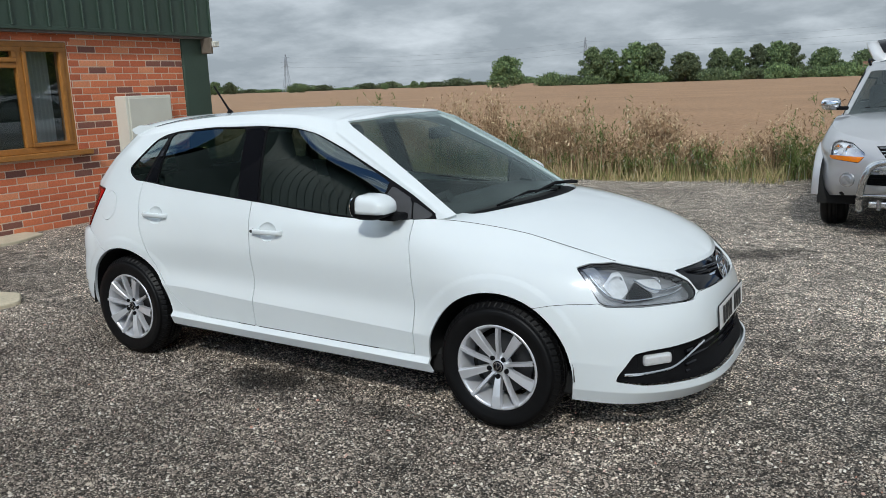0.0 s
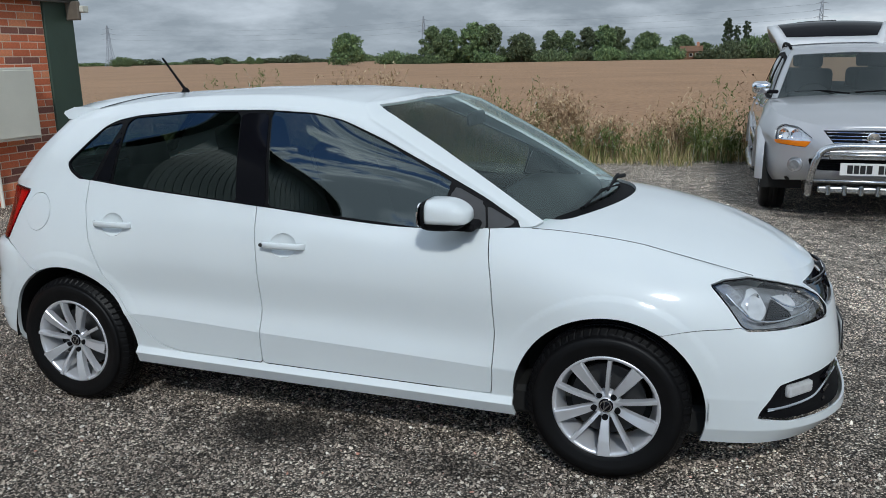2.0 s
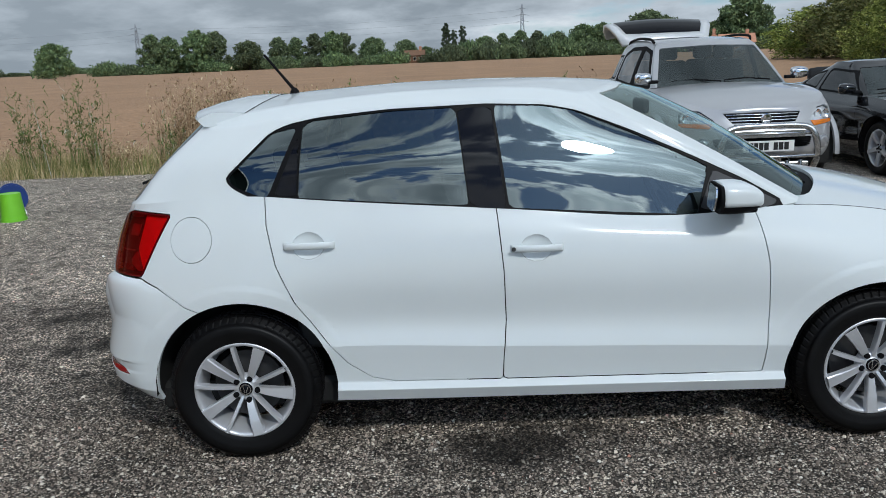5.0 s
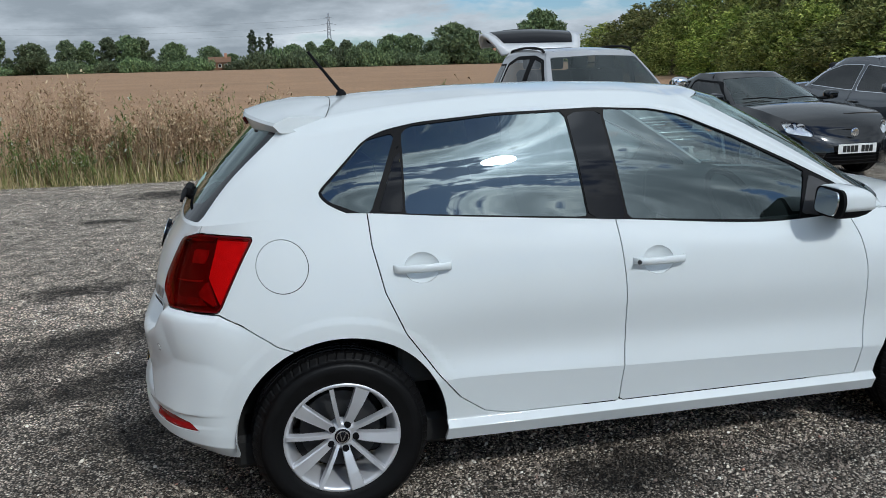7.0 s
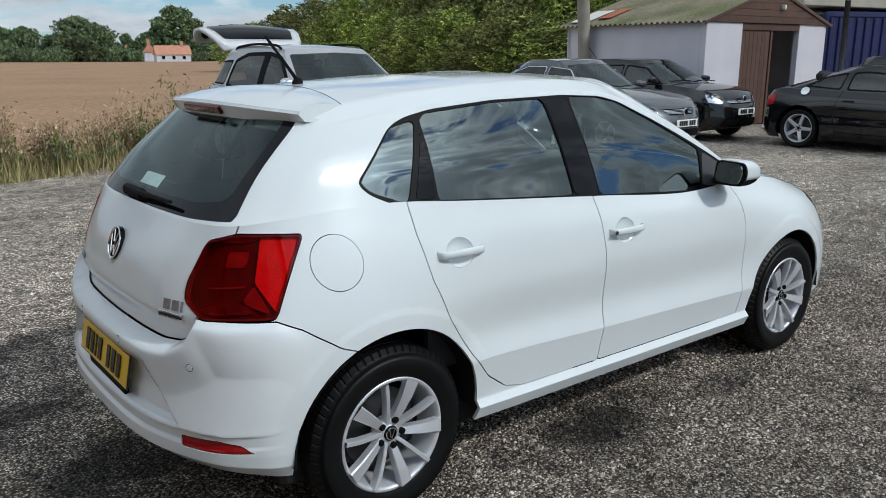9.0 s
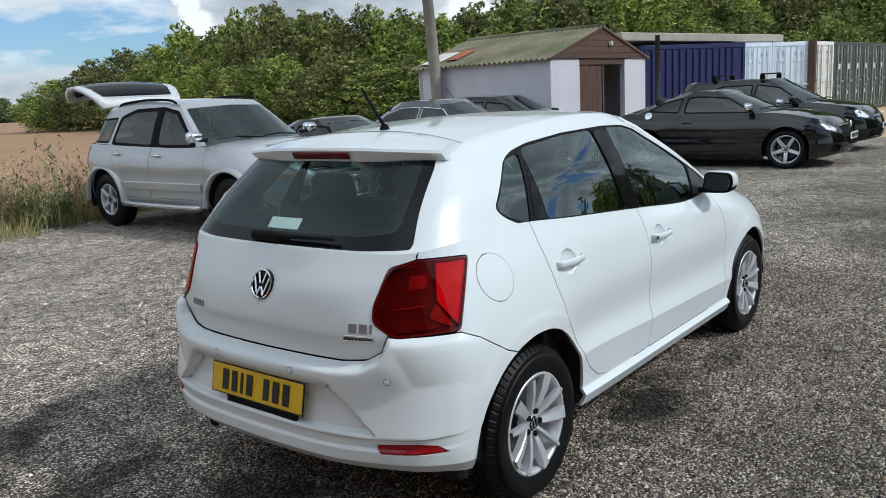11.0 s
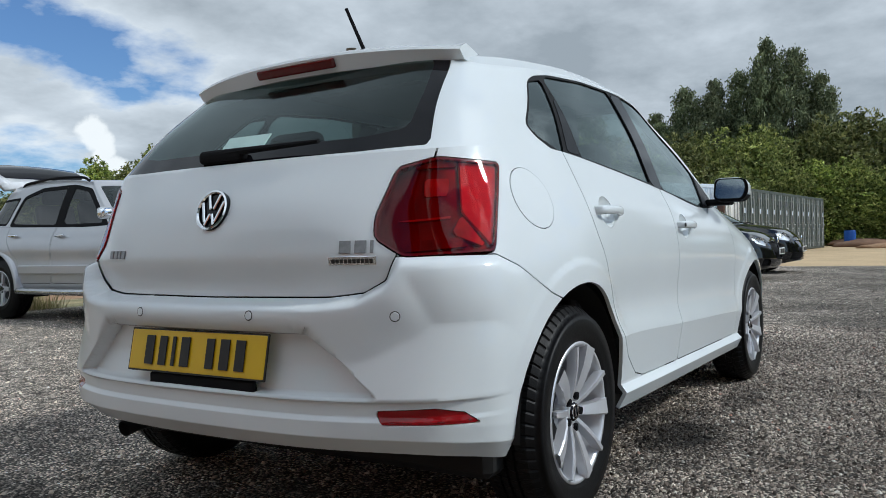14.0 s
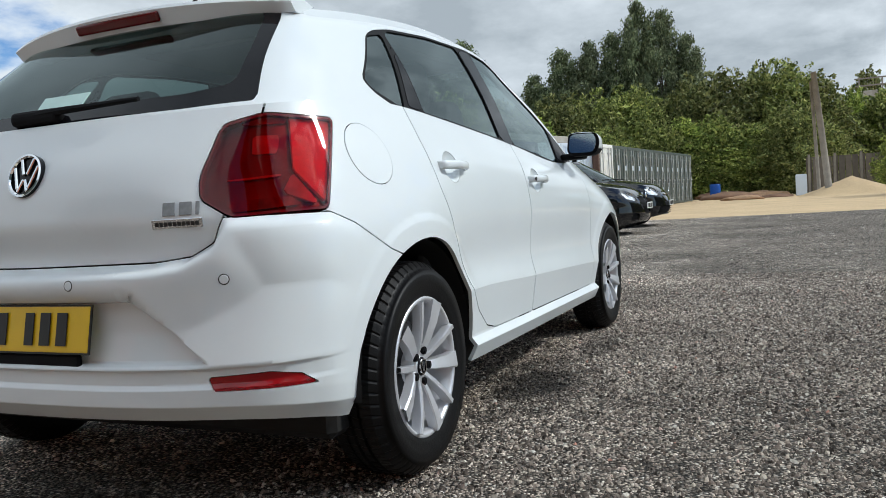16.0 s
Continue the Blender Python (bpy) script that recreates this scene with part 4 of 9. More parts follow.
    ci = np.linspace(0, len(cl) - 1, len(he)).round().astype(int)
    cl = cl[ci]
    hg = np.stack([np.stack([he[:, 0] + (cl[:, 0] - he[:, 0]) * math.sin(t * math.pi / 2), he[:, 1] * (1 - t), he[:, 2] + (cl[:, 2] - he[:, 2]) * (1 - (1 - t) ** 2.2)], -1) for t in np.linspace(0, 1, 15)])
    hood = Skin.grid(hg)
    # the bonnet ends short of the windscreen; a black cowl shows between
    plenum, hood = hood.cut(lambda v: np.maximum(v[:, 0] - (1.232 - .60 * v[:, 1] ** 2), np.abs(v[:, 1]) - .585), 0.0)
    hood_all = hood.whole()

    def sided(sk, name, mat, rim=0.012, label="", parent=car):
        pair = sk.object(name, mat, parent, rim, label), sk.mirrored().object(name, mat, parent, rim, label)
        for ob in pair:
            if mat is M_WHITE:
                ob.data.set_sharp_from_angle(angle=radians(12.5))
        return pair

    def joined(sk, name, mat, rim=0.012, label="", parent=car):
        return sk.whole().object(name, mat, parent, rim, label)

    joined(body, "body_shell", M_WHITE)
    joined(cabin.plus(roof), "roof_shell", M_WHITE, 0.012, "white roof with its pillars")
    bonnet = hood_all.object("bonnet", M_WHITE, car, 0.02)
    for sd in (-1, 1):
        part("shut_line", tube([(p[0], p[1] * -sd, p[2] + .0008) for p in list(spline(low[-1], 12)[9 * 12 + 2:11 * 12 - 3]) + [(1.715, -.616, .787)]], .0011, 6), M_UNDER, bonnet)
    tailgate = joined(gate, "tailgate", M_WHITE)
    rb = joined(bumper_r, "rear_bumper", M_WHITE, 0.016)
    fb = joined(bumper_f, "front_bumper", M_WHITE, 0.008)
    doors = {"rear_door": sided(rear_door, "rear_door", M_WHITE), "front_door": sided(front_door, "front_door", M_WHITE)}
    sided(fuel.pushed(0.001), "fuel_flap", M_WHITE, 0.01)
    sided(dlo_skin, "window_surround", M_FRAME, 0.012, "black window surround")
    for key in cups:
        for side, sk in ((0, cups[key]), (1, cups[key].mirrored())):
            sk.object("handle_cup", M_WHITE, doors[key][side], 0)
    sided(tri_pane.pushed(0.0015), "corner_panel", M_GLOSSBLACK, 0.004, "gloss black corner of the rear door window")
    sided(sail.pushed(0.002), "mirror_sail", M_SAIL, 0.006, "dark grey plastic panel behind the mirror")
    sided(sail_tip.pushed(0.002), "sail_corner", M_SAIL, 0.006, "dark grey plastic corner trim")
    sided(bpil.pushed(0.002), "pillar_cover", M_GLOSSBLACK, 0.006, "gloss black pillar cover")
    for sk, nm in ((qg, "quarter_glass"), (rw, "rear_door_glass"), (fw, "front_door_glass")):
        for ob in sided(sk.pushed(-0.004), nm, M_GLASS, 0):
            ob.visible_shadow = False
    joined(back_band.pushed(-0.002), "rear_window_band", M_GLOSSBLACK, 0.006, "black border of the rear window")
    joined(back_glass.pushed(-0.002), "rear_window", M_REARGLASS, 0, "tinted rear window")
    ws = joined(screen.pushed(-0.002), "windscreen", M_SCREEN, 0)
    ws.visible_shadow = False

    # tail lamps: a smoked part, a brighter outer part and a clear strip
    for side in (-1, 1):
        tl = new("tail_lamp")
        tl.parent = car
        tl["label"] = "red two-tone tail lamp"
        sk = tail if side < 0 else tail.mirrored()
        inside, edge_ring = sk.cut(lambda v: polygon_field(lamp_line, rear_wrap)(v) + .008, 0.0)
        edge_ring.pushed(0.003).object("bezel", M_DARKRED, tl, 0.03, "dark red edge of the lamp")
        inside.pushed(-0.018).object("bowl", M_TAILBOWL, tl, 0.0, "dark red bowl behind the cover")
        for nm, mt, depth, outline in (
                ("reflex_panel", M_TAILREFLEX, -0.008, [(0.935, 1.014), (0.778, 0.998), (0.812, 0.869), (0.85, 0.782), (0.950, 0.866)]),
                ("upper_band", M_TAILMID, -0.011, [(1.115, 0.977), (1.075, 1.001), (0.945, 1.016), (0.942, 0.984), (1.003, 0.98)]),
                ("core_lens", M_TAILMID, -0.015, [(1.075, 0.952), (0.98, 0.953), (0.993, 0.91), (1.085, 0.906)]),
                ("lower_band", M_TAILMID, -0.013, [(1.18, 0.847), (0.990, 0.858), (0.993, 0.850), (1.186, 0.839)]),
                ("prism", M_TAILMID, -0.008, [(0.955, 0.858), (0.868, 0.775), (1.00, 0.812)]),
                ("reversing_lens", M_REVLENS, -0.01, [(1.201, 0.793), (0.971, 0.804), (0.935, 0.782), (1.166, 0.77)])):
            piece, _ = inside.cut(polygon_field(outline, rear_wrap), 0.0)
            if len(piece.f):
                piece.pushed(depth).object(nm, mt, tl, 0.010)
        cv = inside.pushed(0.005).object("cover", M_TAILCOVER, tl, 0.004, "glossy red cover")
        cv.visible_shadow = False
        r = refl if side < 0 else refl.mirrored()
        r.pushed(-0.002).object("bumper_reflector", M_MIDRED, rb, 0.01, "red reflector in the bumper")
        # headlamps: dark bowl, two reflectors and a clear cover
        h = head if side < 0 else head.mirrored()
        hl = new("headlamp")
        hl.parent = car
        hl["label"] = "clear headlamp with a dark bowl"
        h.pushed(-0.038).object("bowl", M_LAMPBOWL, hl, 0.0)
        c = h.object("cover", M_LAMPGLASS, hl, 0.0)
        c.visible_shadow = False
        shell, rest_ = h.pushed(-0.030).cut(polygon_field(rounded([(1.00, .690), (1.075, .735), (1.135, .735), (1.155, .660), (1.10, .632), (1.05, .640)], .012), front_wrap), 0)
        shell.object("reflector", M_REFLECTOR, hl, 0.02)
        shell2, rest_ = rest_.cut(polygon_field(rounded([(1.22, .700), (1.37, .690), (1.40, .655), (1.34, .635), (1.27, .660)], .012), front_wrap), 0)
        shell2.object("reflector", M_REFLECTOR, hl, 0.02)
        side_shell, rest_ = rest_.cut(polygon_field(rounded([(.90, .760), (.985, .752), (1.02, .712), (.965, .690)], .01), front_wrap), 0)
        side_shell.pushed(.008).object("side_reflector", M_LAMPGUIDE, hl, 0.01)
        mask, rest_ = rest_.cut(polygon_field([(1.15, .655), (1.20, .690), (1.30, .640), (1.30, .615), (1.10, .615)], front_wrap), 0)
        mask.pushed(.010).object("mask", M_GLOSSBLACK, hl, 0.01)
        for cx, cy, cz, r0 in ((1.722, .640, .690, .036), (1.842, .495, .668, .034)):
            bm = lathe([(0.008, -0.03), (r0 * 0.55, -0.022), (r0 * 0.85, -0.010), (r0, 0.0), (r0 * 1.08, 0.002)], 28, "x")
            part("lamp_ring", bm, M_CHROME, hl, smooth=True, m=Matrix.Translation((cx, side * cy, cz)) @ Matrix.Rotation(side * 0.55, 4, "Z"))
        for low_pts in ([(.93, .735), (.985, .675), (1.05, .640), (1.20, .626), (1.42, .632), (1.53, .650)], [(1.19, .705), (1.27, .672), (1.36, .652), (1.46, .648), (1.54, .658)]):
            sk_v = h.pushed(-0.014).v
            sk_u = np.stack([sk_v[:, 0] - np.abs(sk_v[:, 1]), sk_v[:, 2]], 1)
            pts = [tuple(sk_v[int(np.argmin(((sk_u - q) ** 2).sum(1)))]) for q in low_pts]
            part("light_bar", tube([tuple(p) for p in spline(pts, 4)], 0.0042, 6), M_CHROME, hl)
        rim_l = h.cut(lambda v: polygon_field(head_line, front_wrap)(v) + .0042, 0)[1]
        rim_l.pushed(0.002).object("seal", M_BLACKTRIM, hl, 0.01)

    # grilles
    gr = joined(grille.pushed(-0.014), "upper_grille", M_GLOSSBLACK, 0, "black grille with chrome lower strip")
    for k, zz in enumerate((.645, .668, .690)):
        pts = [(1.985 + .03 - .16 * (yy / .40) ** 2 - (0.02 if abs(yy) > .3 else 0), yy, zz + .004 * abs(yy)) for yy in np.linspace(-.37, .37, 17)]
        bm = tube(pts, 0.0065, 6)
        part("slat", bm, M_CHROME if k == 0 else M_GLOSSBLACK, gr)
    lg = joined(mouth.pushed(-0.022), "lower_grille", M_BLACKTRIM, 0, "black lower grille with a chrome strip")
    for zz in (.300, .330, .360, .390):
        pts = [(2.062 - .34 * abs(yy) ** 2.2, yy, zz) for yy in np.linspace(-.50, .50, 17)]
        part("slat", tube(pts, 0.009, 6), M_GLOSSBLACK, lg)
    for side in (-1, 1):
        pts = [(1.79, side * .720, .325), (1.85, side * .668, .322), (1.93, side * .585, .328), (1.97, side * .53, .345), (2.015, side * .45, .390), (2.04, side * .395, .415)]
        part("chrome_strip", tube([p for p in spline(pts, 4)], 0.007, 6), M_CHROME, lg, "bright chrome strip")
        bm = box((0.03, 0.135, 0.048), (0, 0, 0), 0.012, 2)
        fog = part("fog_lamp", bm, M_REFLECTOR, fb, "clear fog lamp", m=Matrix.Translation((1.897, side * .612, .378)) @ Matrix.Rotation(side * 0.72, 4, "Z"))
        bm = box((0.02, 0.19, 0.075), (0, 0, 0), 0.01, 1)
        part("fog_housing", bm, M_BLACKTRIM, fb, m=Matrix.Translation((1.884, side * .604, .375)) @ Matrix.Rotation(side * 0.72, 4, "Z"))

    # spoiler over the rear window
    n = 23
    top = []

    def roof_z(x_, y_):
        we = float(np.interp(x_, [-1.30, -1.21, -1.08, -.88], [.44, .50, .51, .515]))
        zz = float(np.interp(x_, [-1.30, -1.21, -1.08, -.88], [1.362, 1.357, 1.372, 1.393]))
        return zz + (float(np.interp(x_, sx, sz)) - zz) * (1 - min(1, abs(y_) / we) ** 2)

    for yy in np.linspace(-1, 1, n):
        a = abs(yy)
        xe = -1.478 + .100 * a ** 2.4
        xs = -1.150 - .055 * a ** 2
        ys, ye = yy * .498, yy * .540
        ze = 1.366 - .020 * a ** 2
        zs = roof_z(xs, ys) + .0015
        row = []
        for f, lift_ in ((0.0, .0), (.16, .0035), (.42, .006), (.72, .006), (1.0, .0)):
            x_, y_ = xs + (xe - xs) * f, ys + (ye - ys) * f
            z_ = zs + (ze - zs) * f + lift_ + .012 * math.sin(math.pi * f) * (1 - a ** 4)
            if x_ > -1.34:
                z_ = max(z_, roof_z(x_, min(a * .498, abs(y_)) ) + (.0035 if f > 0 else .0015))
            row.append((x_, y_, z_))
        row += [(xe - .007, ye, ze - .010), (xe + .016, ye, ze - .054 + .020 * a ** 3), (xe + .11, ye * .985, ze - .052 + .012 * a ** 3), (-1.26 - .03 * a, ye * .95, 1.335 - .02 * a)]
        top.append(row)
    verts = [p for row in top for p in row]
    k = 9
    faces = [(i * k + j, i * k + j + 1, (i + 1) * k + j + 1, (i + 1) * k + j) for i in range(n - 1) for j in range(k - 1)]
    faces += [tuple(range(k))[::-1], tuple((n - 1) * k + j for j in range(k))]
    sp = mesh_object("spoiler", verts, [f[::-1] for f in faces], M_WHITE, tailgate, "white roof spoiler", smooth=True)
    sp.data.set_sharp_from_angle(angle=radians(35))
    part("spoiler_seam", tube([(p[0][0] + .002, p[0][1], p[0][2] - .0002) for p in top], .0011, 6), M_UNDER, tailgate)
    bm = box((0.014, 0.315, 0.030), (0, 0, 0), 0.006, 2)
    for v in bm.verts:
        v.co.x += .100 * (abs(v.co.y) / .540) ** 2.4
    part("brake_light", bm, M_DARKRED, tailgate, "dark red high brake light", m=Matrix.Translation((-1.480, 0, 1.333)) @ Matrix.Rotation(-.46, 4, "Y"))

    # aerial, handles, mirrors, wipers
    bm = lathe([(0.022, 0.0), (0.020, 0.012), (0.010, 0.026), (0.0, 0.028)], 16, "z")
    base = part("aerial", bm, M_BLACKTRIM, car, "black roof aerial", smooth=True, m=Matrix.Translation((-1.09, 0, 1.408)))
    part("mast", tube([(0.0, 0, 0.015), (-.05, 0, .080), (-.125, 0, .178)], [0.008, 0.0065, 0.0055], 8), M_BLACKTRIM, base)
    for side in (-1, 1):
        for nm, hx, hz, yy in (("rear_door", -.935, .873, .792), ("front_door", -.075, .832, .804)):
            d = doors[nm][0 if side < 0 else 1]
            pts = [(-.105, side * -.012, 0), (-.09, side * .022, .002), (-.03, side * .034, .003), (.03, side * .034, .003), (.085, side * .022, .001), (.10, side * -.012, -.001)]
            bm = bmesh.new()
            sp_ = spline(pts, 5)
            rows = []
            for p in sp_:
                rows.append([bm.verts.new((p[0], p[1] + side * c * 0.008, p[2] + s_ * 0.014)) for c, s_ in ((math.cos(q), math.sin(q)) for q in np.linspace(0, 2 * math.pi, 10, endpoint=False))])
            for p, q in zip(rows, rows[1:]):
                for j in range(10):
                    bm.faces.new((p[j], p[(j + 1) % 10], q[(j + 1) % 10], q[j]))
            bmesh.ops.recalc_face_normals(bm, faces=bm.faces[:])
            hnd = part("handle", bm, M_WHITE, d, smooth=True, m=Matrix.Translation((hx, side * yy, hz)))
            if nm == "front_door":
                part("key_lock", lathe([(0.0, side * .004), (.0075, side * .004), (.0085, 0.0)], 14), M_DARKMETAL, hnd, m=Matrix.Translation((-.093, side * .031, .002)))
        # door mirror
        mir = new("door_mirror")
        mir.parent = doors["front_door"][0 if side < 0 else 1]
        mir["label"] = "white door mirror with a black base"
        bm = bmesh.new()
        bmesh.ops.create_uvsphere(bm, u_segments=28, v_segments=16, radius=1.0)
        for v in bm.verts:
            x_, y_, z_ = v.co
            s_ = lambda q, e: math.copysign(abs(q) ** e, q)
            v.co = (max(s_(x_, .66) * .108, -.052) + .012, s_(y_, .50) * .077, max(s_(z_, .55) * .062 * (1 - .48 * max(0, x_) ** 1.4) - .006 * y_ * side, -.022))
        part("mirror_cap", bm, M_WHITE, mir, smooth=True, m=Matrix.Translation((.618, side * .850, 1.000)))
        bm = bmesh.new()
        bmesh.ops.create_uvsphere(bm, u_segments=28, v_segments=12, radius=1.0)
        for v in bm.verts:
            x_, y_, z_ = v.co
            s_ = lambda q, e: math.copysign(abs(q) ** e, q)
            v.co = (max(s_(x_, .62) * .104, -.056), s_(y_, .50) * .075, min(max(s_(z_, .7) * .052 * (1 - .30 * max(0, x_)), -.050), -.016))
        part("mirror_base", bm, M_BLACKTRIM, mir, smooth=True, m=Matrix.Translation((.628, side * .850, .996)))
        bm = box((.10, .12, .03), (0, 0, 0), .012, 2)
        part("mirror_arm", bm, M_BLACKTRIM, mir, m=Matrix.Translation((.690, side * .775, .950)))
        frame_line = rounded([(-.066, -.040), (.058, -.044), (.074, .006), (.062, .048), (-.058, .052)], .026, 6)
        bm = prism([(a_ * side * 1.16, b_ * 1.12) for a_, b_ in frame_line], .012, "x")
        part("mirror_surround", bm, M_BLACKTRIM, mir, m=Matrix.Translation((.574, side * .850, 1.000)))
        bm = prism([(a_ * side * 1.02, b_ * .98) for a_, b_ in frame_line], .006, "x")
        part("mirror_glass", bm, M_CHROME, mir, m=Matrix.Translation((.560, side * .850, 1.002)) @ Matrix.Rotation(side * .13, 4, "Z") @ Matrix.Rotation(.09, 4, "Y"))
    # front wipers
    for a, b in (((1.150, .08, .984), (1.078, -.44, .974)), ((1.135, .42, .984), (1.130, -.14, .996))):
        wp = part("wiper", tube([a, tuple((np.array(a) + b) / 2 + (0, 0, .025)), b], [.010, .008, .006], 6), M_BLACKTRIM, car, "black windscreen wiper")
        part("blade", tube([tuple(np.array(b) + (-.01, 0, -.004)), tuple((np.array(a) + b) / 2 + (-.015, 0, .012)), tuple(np.array(a) + (-.03, 0, .006))], .006, 5), M_BLACKTRIM, wp)
    plenum.v[:, 2] -= .014
    joined(plenum, "cowl", M_BLACKTRIM, 0, "black cowl under the windscreen")
    # rear wiper
    bm = box((.034, .18, .040), (0, 0, 0), .015, 3)
    rwp = part("rear_wiper", bm, M_BLACKTRIM, tailgate, "black rear wiper", m=Matrix.Translation((-1.722, .06, 1.052)))
    part("wiper_arm", tube([(0, .06, .004), (-.010, -.10, .008), (-.002, -.36, .012)], [.015, .010, .006], 8), M_BLACKTRIM, rwp)

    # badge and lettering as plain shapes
    def badge(parent, m, r=.056):
        b = part("badge", lathe([(0, -.004), (r * .84, -.004), (r * .86, 0), (r, .002), (r, -.012)], 40, "x"), M_GLOSSBLACK, parent, "round chrome badge", smooth=False, m=m)
        bm = lathe([(r * .84, .001), (r * .90, .005), (r * .99, .004), (r * 1.0, -.006)], 40, "x")
        part("ring", bm, M_CHROME, b)
        for y_, z_, ln_, a_ in ((-.24, .40, .80, -.36), (.24, .40, .80, .36), (-.52, -.10, 1.10, -.36), (.52, -.10, 1.10, .36), (-.17, -.46, .62, .40), (.17, -.46, .62, -.40)):
            part("stroke", box((.006, .009, r * ln_), (0, 0, 0), .002, 1, rot=Matrix.Translation((0, y_ * r, z_ * r)) @ Matrix.Rotation(-a_, 4, "X")), M_CHROME, b)
        return b
    badge(tailgate, Matrix.Translation((-1.823, 0, .893)) @ Matrix.Rotation(math.pi, 4, "Z") @ Matrix.Rotation(-.33, 4, "Y"), .058)
    badge(gr, Matrix.Translation((2.022, 0, .655)) @ Matrix.Rotation(-.42, 4, "Y"), .06)
    bars_text(tailgate, M_MARK, [.030, .030, .009], .032, .004, "model_mark", .010, on_skin(gate, -.482, .783, .001))
    bars_text(tailgate, M_CHROME, [.125], .022, .004, "model_strip", .006, on_skin(gate, -.474, .750, .001))
    bars_text(tailgate, M_INK, [.0085] * 10, .010, .002, "strip_mark", .0025, on_skin(gate, -.474, .7495, .0038))
    bars_text(tailgate, M_MARK, [.020, .020, .014, .020], .024, .004, "name_mark", .006, on_skin(gate, .405, .776, .001))
    bars_text(front_plate_holder(car, M_PLATEWHITE, (2.073, 0, .480), -.06), M_INK, [.034, .030, .013, .034, -.02, .030, .034, .034], .079, .003, "plate_mark", .022, Matrix.Translation((.0075, 0, 0)) @ Matrix.Rotation(math.pi / 2, 4, "Z"))
    bars_text(front_plate_holder(car, M_YELLOW, (-1.895, 0, .513), .20), M_INK, [.034, .030, .013, .034, -.02, .030, .034, .034], .079, .003, "plate_mark", .022, Matrix.Translation((-.0075, 0, 0)) @ Matrix.Rotation(-math.pi / 2, 4, "Z"))
    bm = box((.015, .40, .03), (0, 0, 0), .004, 1)
    part("plate_holder", bm, M_BLACKTRIM, rb, m=Matrix.Translation((-1.895, -.02, .437)))
    for yy in (-.598, -.21, .21, .598):
        at = on_skin(bumper_r, yy, .618, -.0005) @ Matrix.Rotation(math.pi / 2, 4, "X")
        sn_ = part("parking_sensor", lathe([(0.0, .002), (.0098, .002), (.0106, .0012), (.0106, -.002)], 24, "z"), M_WHITE, rb, smooth=False, m=at)
        part("ring", lathe([(.0106, .0008), (.0128, .0008), (.0132, -.002)], 24, "z"), M_SAIL, sn_, smooth=False)
    # exhaust, floor pan, wheel wells
    part("exhaust", tube([(-1.55, .42, .268), (-1.78, .42, .258), (-1.815, .42, .250)], .025, 14, caps=False), M_DARKMETAL, car, "dull metal exhaust pipe", smooth=True)
    bm = box((3.3, 1.44, .12), (0.05, 0, .245), .02, 1)
    part("floor_pan", bm, M_UNDER, car)
    for wx in (1.235, -1.225):
        for side in (-1, 1):
            bm = bmesh.new()
            prev = None
            for k in range(19):
                a = math.pi * (k / 18 * 1.03 - 0.015)
                p = [bm.verts.new((math.cos(a) * .362, yy, math.sin(a) * .362)) for yy in (side * .80, side * .50)]
                if prev:
                    bm.faces.new((prev[0], p[0], p[1], prev[1]))
                prev = p
            part("wheel_arch_liner", bm, M_UNDER, car, smooth=True, m=Matrix.Translation((wx, 0, .302)))
            bm = box((.70, .02, .42), (0, 0, 0), 0)
            part("arch_wall", bm, M_UNDER, car, m=Matrix.Translation((wx, side * .52, .42)))
    for wx, spin in ((1.235, .35), (-1.235, .12)):
        for side in (-1, 1):
            make_wheel(car, (wx, side * .727, .300), .302, .185, .1985, 10, M_TYRE, M_ALLOY, side, turn=spin)
    # interior
    for sx_, sy_ in ((.02, -.35), (.02, .35)):
        seat(car, sx_, sy_, 1.0)
    bench = new("rear_bench"); bench.parent = car
    part("cushion", box((.48, 1.18, .16), (-.72, 0, .50), .05, 3), M_SEAT, bench, smooth=True)
    part("backrest", box((.14, 1.18, .60), (0, 0, 0), .05, 3), M_SEAT, bench, smooth=True, m=Matrix.Translation((-.98, 0, .80)) @ Matrix.Rotation(-.30, 4, "Y"))
    for yy in (-.36, .36):
        part("headrest", box((.09, .24, .17), (0, 0, 0), .04, 3), M_SEAT, bench, smooth=True, m=Matrix.Translation((-1.07, yy, 1.13)) @ Matrix.Rotation(-.2, 4, "Y"))
    part("parcel_shelf", box((.50, 1.05, .02), (-1.36, 0, .98), .006, 1), M_DASH, car)
    part("dashboard", box((.42, 1.28, .26), (.80, 0, .83), .07, 3), M_DASH, car, smooth=True)
    sw = new("steering_wheel"); sw.parent = car
    sw.matrix_basis = Matrix.Translation((.52, -.35, .90)) @ Matrix.Rotation(-.45, 4, "Y")
    part("wheel_rim", tube([(0, math.cos(a) * .18, math.sin(a) * .18) for a in np.linspace(0, 2 * math.pi, 33)], .014, 8, caps=False), M_BLACKTRIM, sw, smooth=True)
    part("boss", box((.04, .14, .10), (.02, 0, 0), .018, 2), M_BLACKTRIM, sw, smooth=True)
    part("column", tube([(.02, 0, 0), (.25, 0, -.02)], .035, 10), M_DASH, sw)
    part("interior_mirror", box((.03, .22, .065), (.50, 0, 1.29), .015, 2), M_BLACKTRIM, car, smooth=True)
    for side in (-1, 1):
        part("door_card", box((1.75, .05, .50), (-.15, side * .70, .68), .02, 2), M_DASH, car)
    part("headlining", box((1.05, .82, .015), (-.42, 0, 1.368), .004, 1), material("pale_headlining", (.45, .45, .43), .9, var=.05), car)
